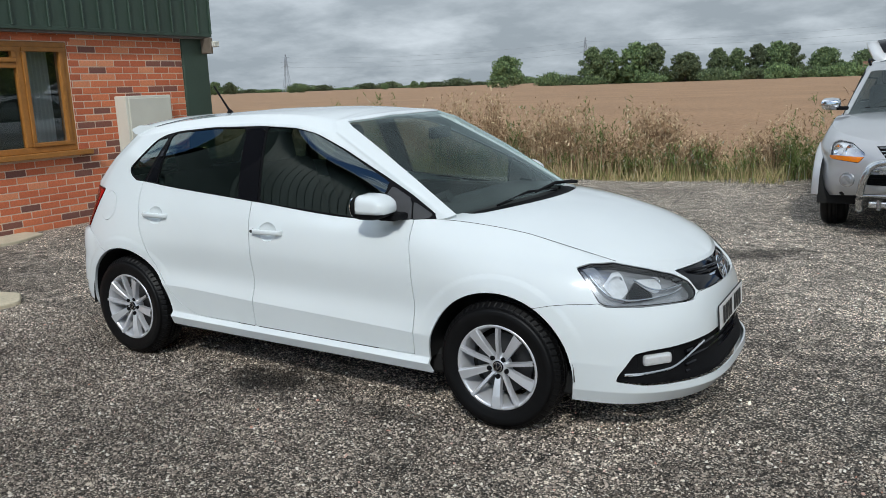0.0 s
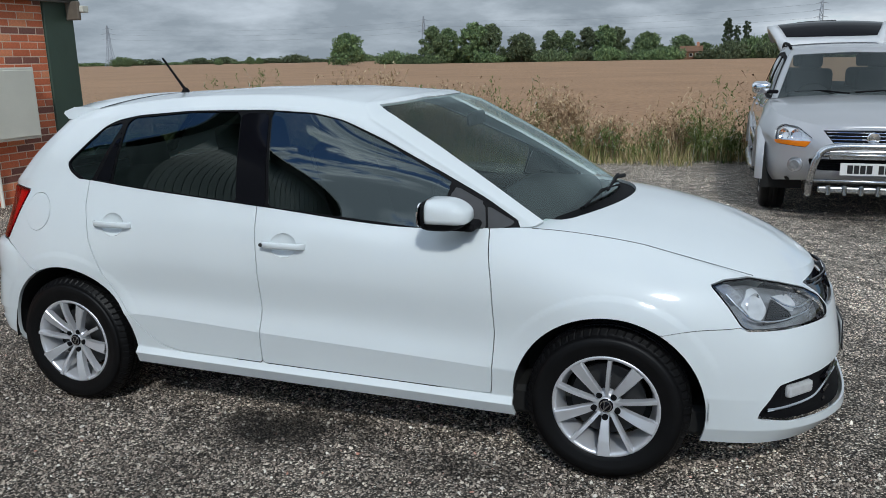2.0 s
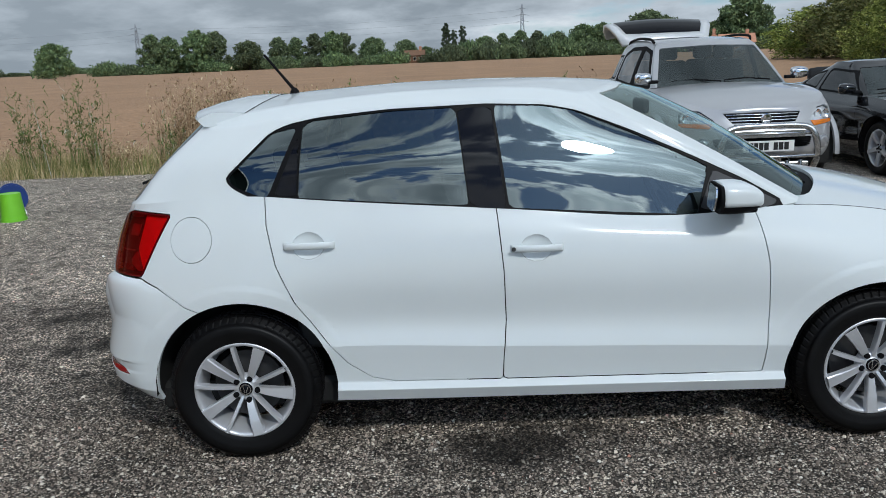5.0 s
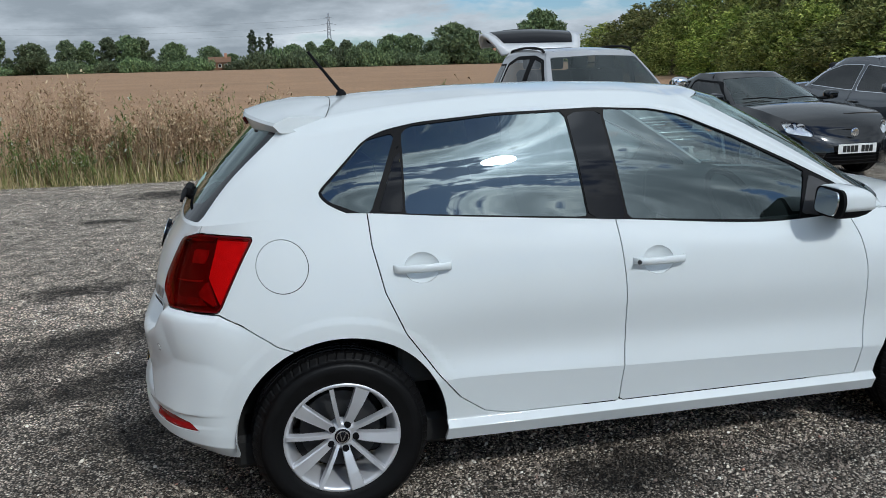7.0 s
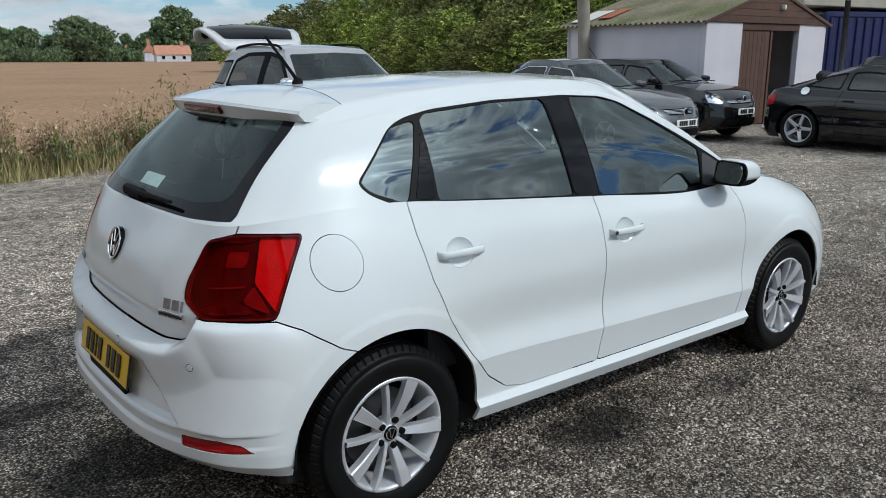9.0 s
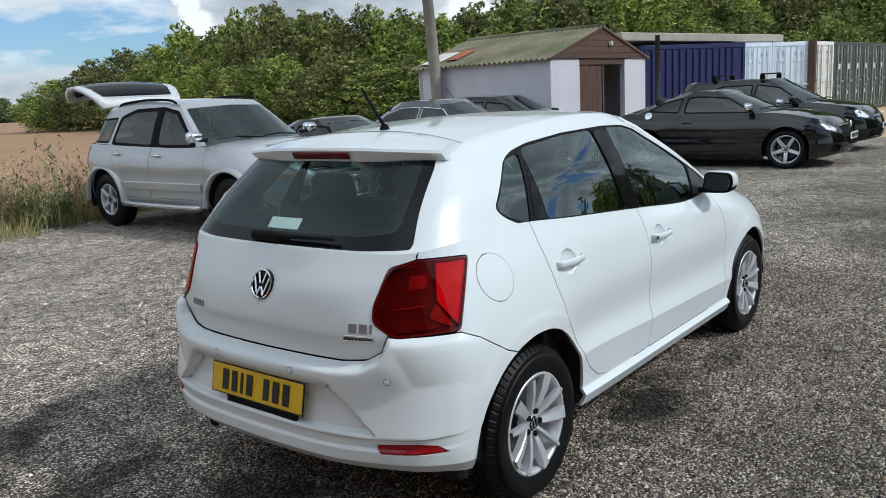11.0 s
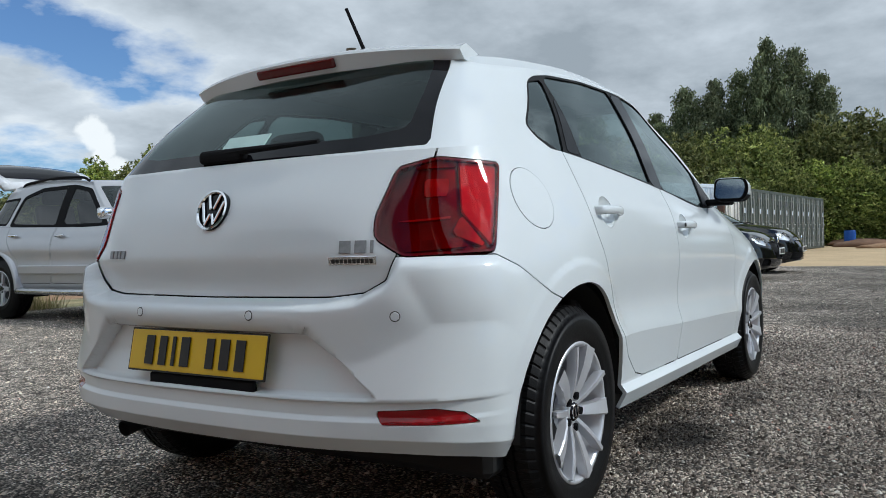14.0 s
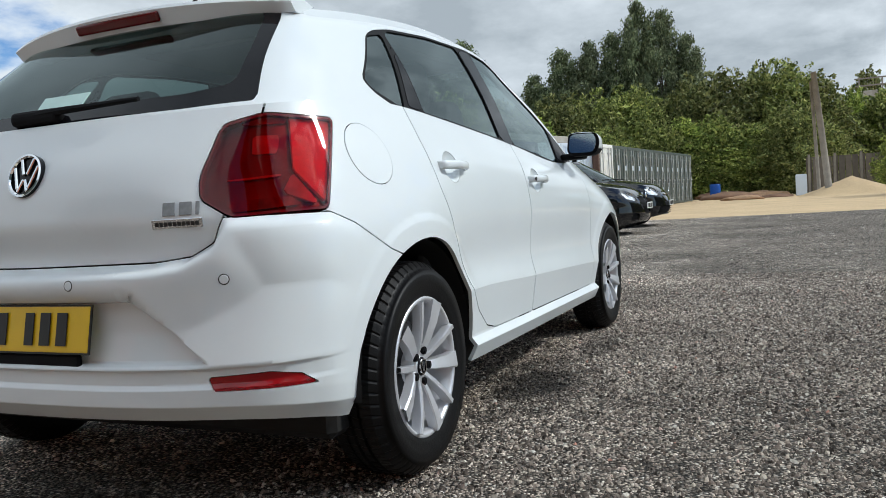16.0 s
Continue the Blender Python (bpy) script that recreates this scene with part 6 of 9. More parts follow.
# cladding above, corner column, roof
clad = tagged(new("wall_cladding"), "dark green ribbed metal cladding over the brick", "cladding", kind="structure")
for k in range(74):
    y1 = 4.56 - k * 0.225
    part("panel", box((0.04, 0.221, 0.90), (WX + 0.10, y1 - 0.112, 2.81), 0.004, 1), M_GREENCLAD, clad)
    part("rib", box((0.03, 0.022, 0.90), (WX + 0.13, y1 - 0.004, 2.81), 0.006, 1), M_GREENCLAD, clad)
part("fascia", box((0.14, 16.6, 0.045), (WX + 0.06, -3.73, 2.345), 0.004, 1), M_GREENCLAD, clad)
part("soffit", box((0.10, 16.6, 0.03), (WX + 0.05, -3.73, 2.31), 0.003, 1), material("grey_soffit", (0.16, 0.15, 0.14), 0.8, var=0.2), clad)
col = tagged(part("corner_column", box((0.40, 0.46, 2.36), (WX - 0.18, 4.335, 1.18), 0.008, 1), M_GREENCLAD), "dark green metal corner column of the building", "column", kind="structure")
core = tagged(part("building_core", box((7.0, 16.4, 3.15), (WX - 3.85, -3.7, 1.625), 0.02, 1), M_GREENCLAD), "dark green clad body of the low building", "building", kind="structure")
roofb = tagged(part("building_roof", prism([(-0.3, 3.26), (-3.7, 4.05), (-7.4, 3.26), (-7.4, 3.20), (-3.7, 3.97), (-0.3, 3.20)], 17.0, "y", -3.7), M_GREENCLAD), "dark green metal roof of the low building", "roof", kind="structure")
roofb.location.x = WX + 0.45
hall = tagged(new("hall"), "tall dark green clad hall beyond the brick wall", "building", kind="structure")
part("hall_body", box((9.0, 10.0, 8.4), (WX - 4.8, -11.4, 4.2), 0.02, 1), M_GREENCLAD, hall)
part("hall_roof", prism([(0.3, 8.35), (-4.5, 9.4), (-9.4, 8.35), (-9.4, 8.43), (-4.5, 9.5), (0.3, 8.43)], 10.6, "y", -11.4), M_GREENCLAD, hall).location.x = WX - 0.1
for k in range(33):
    part("rib", box((0.012, 0.03, 8.2), (WX - 0.297, -6.6 - k * 0.3, 4.2)), M_GREENCLAD, hall)
# meter box and pipe
mbx = empty("meter_box", "cream plastic meter box fixed on the brick wall", "meter box")
part("housing", box((0.22, 0.72, 0.80), (WX + 0.11, 3.295, 1.145), 0.012, 2), M_BOXWHITE, mbx)
part("door", box((0.02, 0.66, 0.74), (WX + 0.228, 3.30, 1.145), 0.008, 2), M_BOXWHITE, mbx)
part("latch", box((0.012, 0.02, 0.03), (WX + 0.242, 3.05, 1.12), 0.003, 1), M_DARKMETAL, mbx)
cp = tagged(part("conduit", tube([(WX + 0.04, 3.15, 0.0), (WX + 0.04, 3.15, 0.76)], 0.022, 12), M_BOXWHITE, smooth=True), "white plastic conduit under the meter box", "pipe")
sl = empty("security_lamp", "small white lamp on a bracket at the corner", "lamp")
part("bracket", box((0.20, 0.05, 0.22), (WX + 0.12, 4.47, 2.20), 0.01, 1, rot=None), material("weathered_wood", (0.16, 0.13, 0.10), 0.8, var=0.2), sl)
part("lamp_head", box((0.10, 0.10, 0.08), (WX + 0.22, 4.52, 2.22), 0.012, 2), M_BOXWHITE, sl)
# concrete slabs
M_SLAB = material("sandy_concrete", (0.56, 0.49, 0.36), 0.9, var=0.16, var_scale=3, fine=0.14, fine_scale=60, bump=0.4, bump_scale=50)
for nm, x, y, w, d, rz in (("doorstep_slab", -6.00, 0.95, 0.80, 1.2, 0.05), ("concrete_slab", -3.55, -0.62, 1.05, 0.60, 0.25)):
    edge_ = rounded([(-w / 2, -d / 2), (w * .40, -d / 2 + .03), (w / 2, d * .12), (w * .30, d / 2), (-w / 2, d / 2 - .02)], .05)
    bm = prism(edge_, 0.05, "z")
    bmesh.ops.bevel(bm, geom=[e for e in bm.edges if all(v.co.z > 0 for v in e.verts)], offset=0.012, segments=2, profile=0.5, affect="EDGES")
    ob = part(nm, bm, M_SLAB)
    ob.matrix_basis = pose(x, y, 0.008, 0, 0, math.degrees(rz))
    tagged(ob, "worn pale sandy concrete slab set in the gravel", "concrete slab")

# buckets and clutter by the corner
M_YBUCKET = material("yellow_plastic", (0.72, 0.55, 0.02), 0.35, var=0.06, var_scale=10)
M_GBUCKET = material("lime_plastic", (0.22, 0.62, 0.04), 0.4, var=0.06, var_scale=10)
M_BLUEP = material("blue_plastic", (0.02, 0.05, 0.22), 0.4, var=0.1, var_scale=10)
M_GREYBOX = material("grey_plastic_crate", (0.16, 0.165, 0.17), 0.5, var=0.2, var_scale=8)
M_BRASS = material("dull_brass", (0.45, 0.36, 0.20), 0.35, metal=0.9, var=0.1, var_scale=30)
POT_X, POT_Y, TAP_Y, TAP_Z = -5.59, 3.50, 4.30, 0.78
M_RUBBLE = material("terracotta_red", (0.38, 0.115, 0.055), 0.8, var=0.12, var_scale=6, fine=0.12, bump=0.4, bump_scale=60)


def bucket(name, at, r, h, mat, label, marks=False):
    b = empty(name, label, "bucket", m=Matrix.Translation(at))
    bm = lathe([(0.0, 0.004), (r * 0.78, 0.004), (r * 0.80, 0.0), (r, h), (r * 1.05, h), (r * 1.05, h - 0.03), (r * 1.01, h - 0.03), (r * 0.97, h - 0.005), (r * 0.76, 0.02), (0.0, 0.02)], 32, "z")
    bmesh.ops.recalc_face_normals(bm, faces=bm.faces[:])
    part("pail", bm, mat, b, smooth=False)
    part("bail", tube([(r * math.cos(a) * 1.03, -r * 0.35 * math.sin(a) - 0.02, h - 0.06 - 0.12 * math.sin(a)) for a in np.linspace(0, math.pi, 13)], 0.004, 6), M_CHROME, b)
    if marks:
        bm = bmesh.new()
        for k, w in enumerate((0.05, 0.018, 0.018, 0.018, 0.02, 0.018)):
            a = -2.0 + k * 0.16
            box((0.004, w, 0.05 if k == 0 else 0.03), (0, 0, 0), bm=bm, rot=Matrix.Rotation(a, 4, "Z") @ Matrix.Translation((r * 0.915, 0, h * 0.45)))
        part("label_marks", bm, M_INK, b)
    return b


bucket("bucket", (-5.30, 4.45, 0), 0.155, 0.38, M_YBUCKET, "yellow plastic bucket with dark marks on the gravel", True)
gb = bucket("bucket", (-5.16, 4.80, 0.30), 0.13, 0.30, M_GBUCKET, "lime green plastic bucket standing upside down")
gb.rotation_euler = (math.pi, 0, 0)
reel = empty("hose_reel", "dark blue hose reel lying on the gravel", "hose reel", m=pose(-5.47, 5.40, 0.16, 0, 20, 30))
for s in (-1, 1):
    part("flange", lathe([(0.0, s * 0.09), (0.16, s * 0.09), (0.16, s * 0.07), (0.0, s * 0.07)], 28), M_BLUEP, reel)
part("drum", lathe([(0.0, -0.08), (0.11, -0.08), (0.11, 0.08), (0.0, 0.08)], 24), M_BLUEP, reel, smooth=False)
part("handle", tube([(0, 0.10, 0.10), (0, 0.16, 0.10), (0.02, 0.20, 0.10)], 0.012, 8), M_BLACKTRIM, reel)
crate = empty("plastic_crate", "scuffed grey plastic crate with lid by the column", "crate", m=pose(-5.80, 4.72, 0.0, 0, 0, 12))
part("crate_body", box((0.55, 0.42, 0.24), (0, 0, 0.32), 0.02, 2), M_GREYBOX, crate)
part("crate_rim", box((0.58, 0.45, 0.035), (0, 0, 0.43), 0.012, 2), M_GREYBOX, crate)


def crumpled(name, at, size, mat, label, seed):
    """A slack heap of plastic sheet with sharp folds."""
    bm = bmesh.new()
    bmesh.ops.create_icosphere(bm, subdivisions=4, radius=1)
    for v in bm.verts:
        d = v.co.normalized()
        k = 1 + .30 * noise.noise(d * 1.7 + Vector((seed, 0, 0))) + .22 * abs(noise.noise(d * 4.1 + Vector((0, seed, 0)))) + .10 * noise.noise(d * 9 + Vector((0, 0, seed)))
        v.co = (d.x * size[0] * k, d.y * size[1] * k, max(d.z * size[2] * k, -size[2] * .55))
    return tagged(part(name, bm, mat, m=Matrix.Translation(at)), label, "plastic sheet")


M_BAG = material("black_polythene", (0.012, 0.012, 0.014), 0.28, spec=0.5, var=0.2, var_scale=8)
M_FILM = material("pale_grey_polythene", (0.38, 0.40, 0.42), 0.3, spec=0.5, var=0.3, var_scale=6)
crumpled("plastic_liner", (-5.84, 4.70, .50), (.24, .19, .09), M_BAG, "crumpled black plastic liner lying in the crate", 3)
crumpled("plastic_liner", (-5.66, 4.86, .50), (.14, .12, .07), M_FILM, "crumpled pale plastic film on the crate", 7)
crumpled("plastic_liner", (-5.52, 4.30, .09), (.20, .17, .15), M_FILM, "crumpled pale plastic film on the gravel", 11)
crumpled("plastic_liner", (-5.30, 4.45, .385), (.135, .125, .085), M_FILM, "crumpled pale plastic film stuffed in the yellow bucket", 5)
sack = tagged(part("sand_sack", box((0.60, 0.45, 0.20), (0, 0, 0.10), 0.08, 4), material("pale_sack", (0.42, 0.43, 0.38), 0.8, var=0.3, var_scale=9, bump=0.5, bump_scale=15), smooth=True, m=pose(-5.78, 4.64, 0, 0, 0, 12)), "pale woven sack under the crate", "sack")
pot = empty("upturned_pot", "round terracotta-red pot standing upside down by the wall", "pot", m=Matrix.Translation((POT_X, POT_Y, 0)))
bm = lathe([(0.27, 0.0), (0.285, 0.004), (0.287, 0.05), (0.270, 0.06), (0.245, 0.27), (0.235, 0.285), (0.0, 0.287)], 40, "z")
bmesh.ops.recalc_face_normals(bm, faces=bm.faces[:])
part("pot_body", bm, M_RUBBLE, pot, smooth=False)
part("drain_slot", box((0.05, 0.10, 0.006), (0.02, 0.0, 0.2875), 0.002, 1), M_DARKROOM, pot)
tap = empty("garden_tap", "brass garden tap on a grey pipe at the column", "tap")
part("pipe", tube([(WX + 0.055, TAP_Y - 0.03, 0.0), (WX + 0.055, TAP_Y - 0.03, TAP_Z - 0.10)], 0.026, 12), M_GREYBOX, tap, smooth=True)
part("riser", tube([(WX + 0.055, TAP_Y - 0.03, TAP_Z - 0.10), (WX + 0.055, TAP_Y - 0.02, TAP_Z)], 0.011, 10), M_BRASS, tap, smooth=True)
part("spout", tube([(WX + 0.03, TAP_Y - 0.02, TAP_Z), (WX + 0.11, TAP_Y, TAP_Z + 0.005), (WX + 0.145, TAP_Y + 0.005, TAP_Z - 0.05)], 0.012, 10), M_BRASS, tap, smooth=True)
part("handle", tube([(WX + 0.09, TAP_Y - 0.035, TAP_Z + 0.07), (WX + 0.09, TAP_Y + 0.035, TAP_Z + 0.07)], 0.009, 8), M_BRASS, tap, smooth=True)
part("stem", tube([(WX + 0.09, TAP_Y, TAP_Z), (WX + 0.09, TAP_Y, TAP_Z + 0.07)], 0.008, 8), M_BRASS, tap, smooth=True)
dish = tagged(part("metal_dish", lathe([(0.0, 0.02), (0.15, 0.02), (0.19, 0.07), (0.21, 0.07), (0.16, 0.0), (0.0, 0.0)], 28, "z"), M_DARKMETAL, smooth=True, m=Matrix.Translation((-5.72, 4.22, 0.0))), "shallow dark metal dish on the gravel", "dish")

# ---------------------------------------------------------------- vegetation
LEAF_SETS = {
    "hedge": [(0, (0.052, 0.080, 0.015)), (0.4, (0.180, 0.245, 0.044)), (0.75, (0.34, 0.40, 0.080)), (1.0, (0.52, 0.53, 0.14))],
    "willow": [(0, (0.08, 0.115, 0.048)), (0.5, (0.16, 0.215, 0.09)), (1.0, (0.31, 0.37, 0.17))],
    "far": [(0, (0.085, 0.130, 0.062)), (0.5, (0.150, 0.215, 0.095)), (1.0, (0.245, 0.320, 0.135))],
    "poplar": [(0, (0.071, 0.106, 0.061)), (1.0, (0.130, 0.177, 0.097))],
}


def leaf_material(name, colors):
    m = island_material(name, colors, 0.7)
    n, l = m.node_tree.nodes, m.node_tree.links
    b = n["Principled BSDF"]
    tr = n.new("ShaderNodeBsdfTranslucent")
    mix = n.new("ShaderNodeMixShader")
    mix.inputs[0].default_value = 0.28
    ramp = [q for q in n if q.type == "VALTORGB"][0]
    oi, hs = n.new("ShaderNodeObjectInfo"), n.new("ShaderNodeHueSaturation")     # no two trees quite alike
    for k, (lo, hi) in (("Hue", (0.476, 0.504)), ("Saturation", (0.80, 0.98)), ("Value", (0.66, 1.34))):
        mr = n.new("ShaderNodeMapRange")
        mr.inputs["To Min"].default_value, mr.inputs["To Max"].default_value = lo, hi
        l.new(oi.outputs["Random"], mr.inputs["Value"])
        l.new(mr.outputs["Result"], hs.inputs[k])
    # noise darkens the leaves in patches, for the shade within the crown
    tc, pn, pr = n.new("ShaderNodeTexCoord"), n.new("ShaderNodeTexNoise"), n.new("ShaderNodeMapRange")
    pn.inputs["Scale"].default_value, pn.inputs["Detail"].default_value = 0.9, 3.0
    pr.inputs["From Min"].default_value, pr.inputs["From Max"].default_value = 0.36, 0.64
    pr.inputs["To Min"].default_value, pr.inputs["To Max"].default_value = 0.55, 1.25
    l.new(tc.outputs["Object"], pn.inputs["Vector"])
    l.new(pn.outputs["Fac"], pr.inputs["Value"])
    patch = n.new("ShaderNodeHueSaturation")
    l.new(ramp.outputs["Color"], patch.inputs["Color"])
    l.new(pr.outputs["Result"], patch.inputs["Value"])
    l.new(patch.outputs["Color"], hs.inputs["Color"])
    l.new(hs.outputs["Color"], b.inputs["Base Color"])
    l.new(hs.outputs["Color"], tr.inputs["Color"])
    outn = [q for q in n if q.type == "OUTPUT_MATERIAL"][0]
    l.new(b.outputs[0], mix.inputs[1])
    l.new(tr.outputs[0], mix.inputs[2])
    l.new(mix.outputs[0], outn.inputs[0])
    return m


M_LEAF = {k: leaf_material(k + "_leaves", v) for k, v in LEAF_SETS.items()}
M_BARK = material("grey_brown_bark", (0.12, 0.095, 0.07), 0.9, var=0.25, var_scale=4, bump=0.6, bump_scale=30)


def leaf_cloud(centres, radii, count, size, seed, droop=0.0, flat=0.75, loose=1.0):
    """Leaf sprays: small folded four-sided leaves scattered over the outsides of many clumps."""
    r = np.random.RandomState(seed)
    centres, radii = np.array(centres, float), np.array(radii, float)
    w = radii ** 2
    pick = r.choice(len(centres), count, p=w / w.sum())
    d = r.randn(count, 3)
    d /= np.linalg.norm(d, axis=1, keepdims=True)
    rad = radii[pick] * (0.55 + 0.5 * loose * r.rand(count) ** (0.6 * loose ** 2))
    p = centres[pick] + d * rad[:, None] * (1, 1, flat)
    p[:, 2] -= droop * r.rand(count) ** 2 * radii[pick]
    k = size * (0.6 + 0.8 * r.rand(count))
    u = r.randn(count, 3) + d * 0.4
    u[:, 2] -= droop
    u /= np.linalg.norm(u, axis=1, keepdims=True)
    nrm = d + 0.8 * r.randn(count, 3)
    v = np.cross(u, nrm)
    v /= np.maximum(np.linalg.norm(v, axis=1, keepdims=True), 1e-6)
    a = p - u * k[:, None] * 0.5
    b = p + v * k[:, None] * 0.33
    c = p + u * k[:, None] * 0.6
    e = p - v * k[:, None] * 0.33
    verts = np.stack([a + (b - p) * 0.9, c, e], 1).reshape(-1, 3)
    faces = np.arange(count * 3).reshape(-1, 3)
    return verts, faces


def make_tree(name, height, width, kind, leaves, size, seed, label, trunk=0.25, base=0.15, clumps=40, droop=0.0, shape="round", group=""):
    r = random.Random(seed)
    tree = empty(name, label, "tree" if name != "bush" else "bush", group=group)
    bm = tube([(0, 0, 0), (r.uniform(-.1, .1), r.uniform(-.1, .1), height * 0.3), (r.uniform(-.3, .3) * width * .2, r.uniform(-.3, .3) * width * .2, height * 0.72)], [trunk, trunk * 0.75, trunk * 0.25], 8)
    cs, rs = [], []
    for k in range(clumps):
        t = (k + r.random()) / clumps
        z = height * (base + (0.97 - base) * t)
        if shape == "round":
            prof = math.sin(math.pi * min(1, (0.12 + 0.88 * t)) ** 0.8) ** 0.6
        elif shape == "column":
            prof = 0.9 * math.sin(math.pi * (0.1 + 0.86 * t)) ** 0.5
        else:
            prof = 1.0 if t < 0.6 else max(0.1, 1 - (t - 0.6) / 0.45)
        a = k * 2.399 + r.random()
        q = width / 2 * prof * (0.25 + 0.75 * r.random() ** 0.6)
        cs.append((math.cos(a) * q, math.sin(a) * q, z))
        rs.append(width * r.uniform(0.09, 0.19) * (0.6 + 0.5 * prof))
    if kind == "hedge":       # shoots that stand up out of the crown
        for k in range(clumps // 3, clumps):
            c, q = cs[k], rs[k]
            for _ in range(2):
                cs.append((c[0] + r.uniform(-.7, .7) * q, c[1] + r.uniform(-.7, .7) * q, c[2] + q * r.uniform(.9, 1.5)))
                rs.append(q * r.uniform(.28, .42))
    for k in range(7):
        c = cs[int((k + 0.5) * clumps / 7)]
        z0 = height * (0.18 + 0.06 * k)
        tube([(0, 0, z0), (c[0] * 0.5, c[1] * 0.5, (z0 + c[2]) / 2 + 0.2), c], [trunk * 0.35, trunk * 0.2, trunk * 0.06], 6, bm=bm)
    part("trunk", bm, M_BARK, tree, smooth=True)
    v, f = leaf_cloud(cs, rs, leaves, size, seed, droop, loose=1.9 if kind == 'willow' else 1.25)
    v[:, 2] = np.maximum(v[:, 2], 0.02)
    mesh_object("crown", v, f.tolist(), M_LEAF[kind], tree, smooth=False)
    return tree


proto = {
    "h1": make_tree("tree", 8.0, 6.5, "hedge", 13500, 0.25, 21, "dense dark green hedgerow tree at the yard's edge", clumps=60, base=0.03, shape="bush", group="hedgerow trees"),
    "h2": make_tree("tree", 7.0, 6.0, "hedge", 13500, 0.25, 22, "dense green hedgerow tree at the yard's edge", clumps=55, base=0.03, shape="round", group="hedgerow trees"),
    "h3": make_tree("tree", 9.0, 5.0, "hedge", 13500, 0.25, 23, "tall bright green hedgerow tree", clumps=60, base=0.05, shape="round", group="hedgerow trees"),
    "m1": make_tree("tree", 8.0, 6.5, "hedge", 2600, 0.62, 30, "green tree on the far side of the yard", clumps=50, base=0.03, group="trees across the yard"),
    "w1": make_tree("tree", 15.0, 6.0, "willow", 21000, 0.27, 24, "tall grey-green willow with drooping branches", clumps=70, base=0.22, droop=0.9, shape="round", group="tall willows"),
    "w2": make_tree("tree", 14.0, 5.0, "willow", 19000, 0.27, 25, "tall grey-green willow with an open crown", clumps=60, base=0.22, droop=0.9, shape="round", group="tall willows"),
    "f1": make_tree("tree", 10.0, 11.0, "far", 4600, 0.85, 26, "round dark green tree far across the field", clumps=45, base=0.12, group="far trees"),
    "f2": make_tree("tree", 12.0, 8.5, "far", 4600, 0.80, 27, "tall dark green tree far across the field", clumps=45, base=0.18, group="far trees"),
    "p1": make_tree("tree", 13.0, 3.2, "poplar", 3600, .68, 28, "slim dark poplar far across the field", clumps=34, base=0.08, shape="column", group="far poplars"),
    "b1": make_tree("bush", 3.0, 9.0, "far", 2600, .70, 29, "low dark green bush along the far edge", clumps=36, base=0.0, shape="bush", group="far bushes"),
}
used = set()


def plant(key, bearing, dist, height, width=None, eye=(-3.0, -2.0), spin=None):
    """Sets a tree at a bearing (degrees from +x) and distance from a point of the yard."""
    src = proto[key]
    x, y = eye[0] + dist * math.cos(radians(bearing)), eye[1] + dist * math.sin(radians(bearing))
    h0 = {"m1": 8.0, "h1": 8.0, "h2": 7.0, "h3": 9.0, "w1": 15.0, "w2": 14.0, "f1": 10.0, "f2": 12.0, "p1": 13.0, "b1": 3.0}[key]
    k = height / h0
    kw = k if width is None else width
    m = Matrix.Translation((x, y, -0.08)) @ Matrix.Rotation((bearing * 7.3 + dist) if spin is None else spin, 4, "Z") @ Matrix.Diagonal((kw, kw, k, 1))
    if key not in used:
        used.add(key)
        src.matrix_basis = m
        return src
    # the first of a kind carries its own scale, so copies start from a plain one
    keep = src.matrix_basis.copy()
    src.matrix_basis = Matrix()
    ob = copy_thing(src, m)
    src.matrix_basis = keep
    return ob


r = random.Random(77)
hedge_line = [(63.6, 92, 5.0), (62, 86, 6.0), (60, 80, 6.8), (58, 74, 7.2), (56, 69, 7.3), (54, 64, 7.0), (52, 59, 7.3), (50, 56, 7.6), (48, 53, 6.8), (46, 51, 6.3), (44, 49, 6.2), (42, 47.5, 5.9), (40, 46, 5.8), (38, 45, 6.0), (36, 44.5, 6.2), (34, 44, 6.4), (32, 44, 6.5), (30, 44, 6.6), (28, 45, 6.9), (26, 46, 6.6), (24, 48, 6.6), (22, 49, 6.4), (20, 50, 6.6), (18, 52, 6.8), (16, 54, 7.0), (14, 56, 7.2), (12, 58, 7.5), (10, 59, 7.6), (8, 60, 7.8), (6, 61, 8.2), (4, 61, 8.4), (2, 61, 8.4), (0, 60, 8.4), (-1.5, 59, 8.2)]
for i, (b, d, h) in enumerate(hedge_line):
    plant(("h1", "h2", "h1", "h3", "h2")[i % 5], b + r.uniform(-.5, .5), d + r.uniform(-1.5, 1.5), h * r.uniform(.94, 1.06), width=r.uniform(0.85, 1.1) * (1.25 if d > 70 else 1.0))
    if d < 75:   # a lower row in front
        plant(("h2", "h1")[i % 2], b + 1 + r.uniform(-.5, .5), d - 5.5, h * r.uniform(.5, .66), width=r.uniform(0.7, 0.95))
for b, d, h, k in ((24.5, 58, 12.0, "w2"), (22.0, 60, 12.5, "w1"), (17.0, 66, 11.5, "w2"), (15.0, 67, 13.5, "w1"), (13.2, 66, 14.0, "w2"), (11.4, 68, 15.2, "w1"), (9.8, 67, 16.0, "w2"), (8.2, 68, 15.0, "w1"), (6.6, 68, 13.4, "w2"), (49.5, 62, 8.8, "w2"), (47.5, 64, 8.4, "w1"), (-4.4, 95, 12.5, "h3")):
    plant(k, b, d, h * r.uniform(.92, 1.08), width=0.74 if k[0] == 'w' else 1.0)
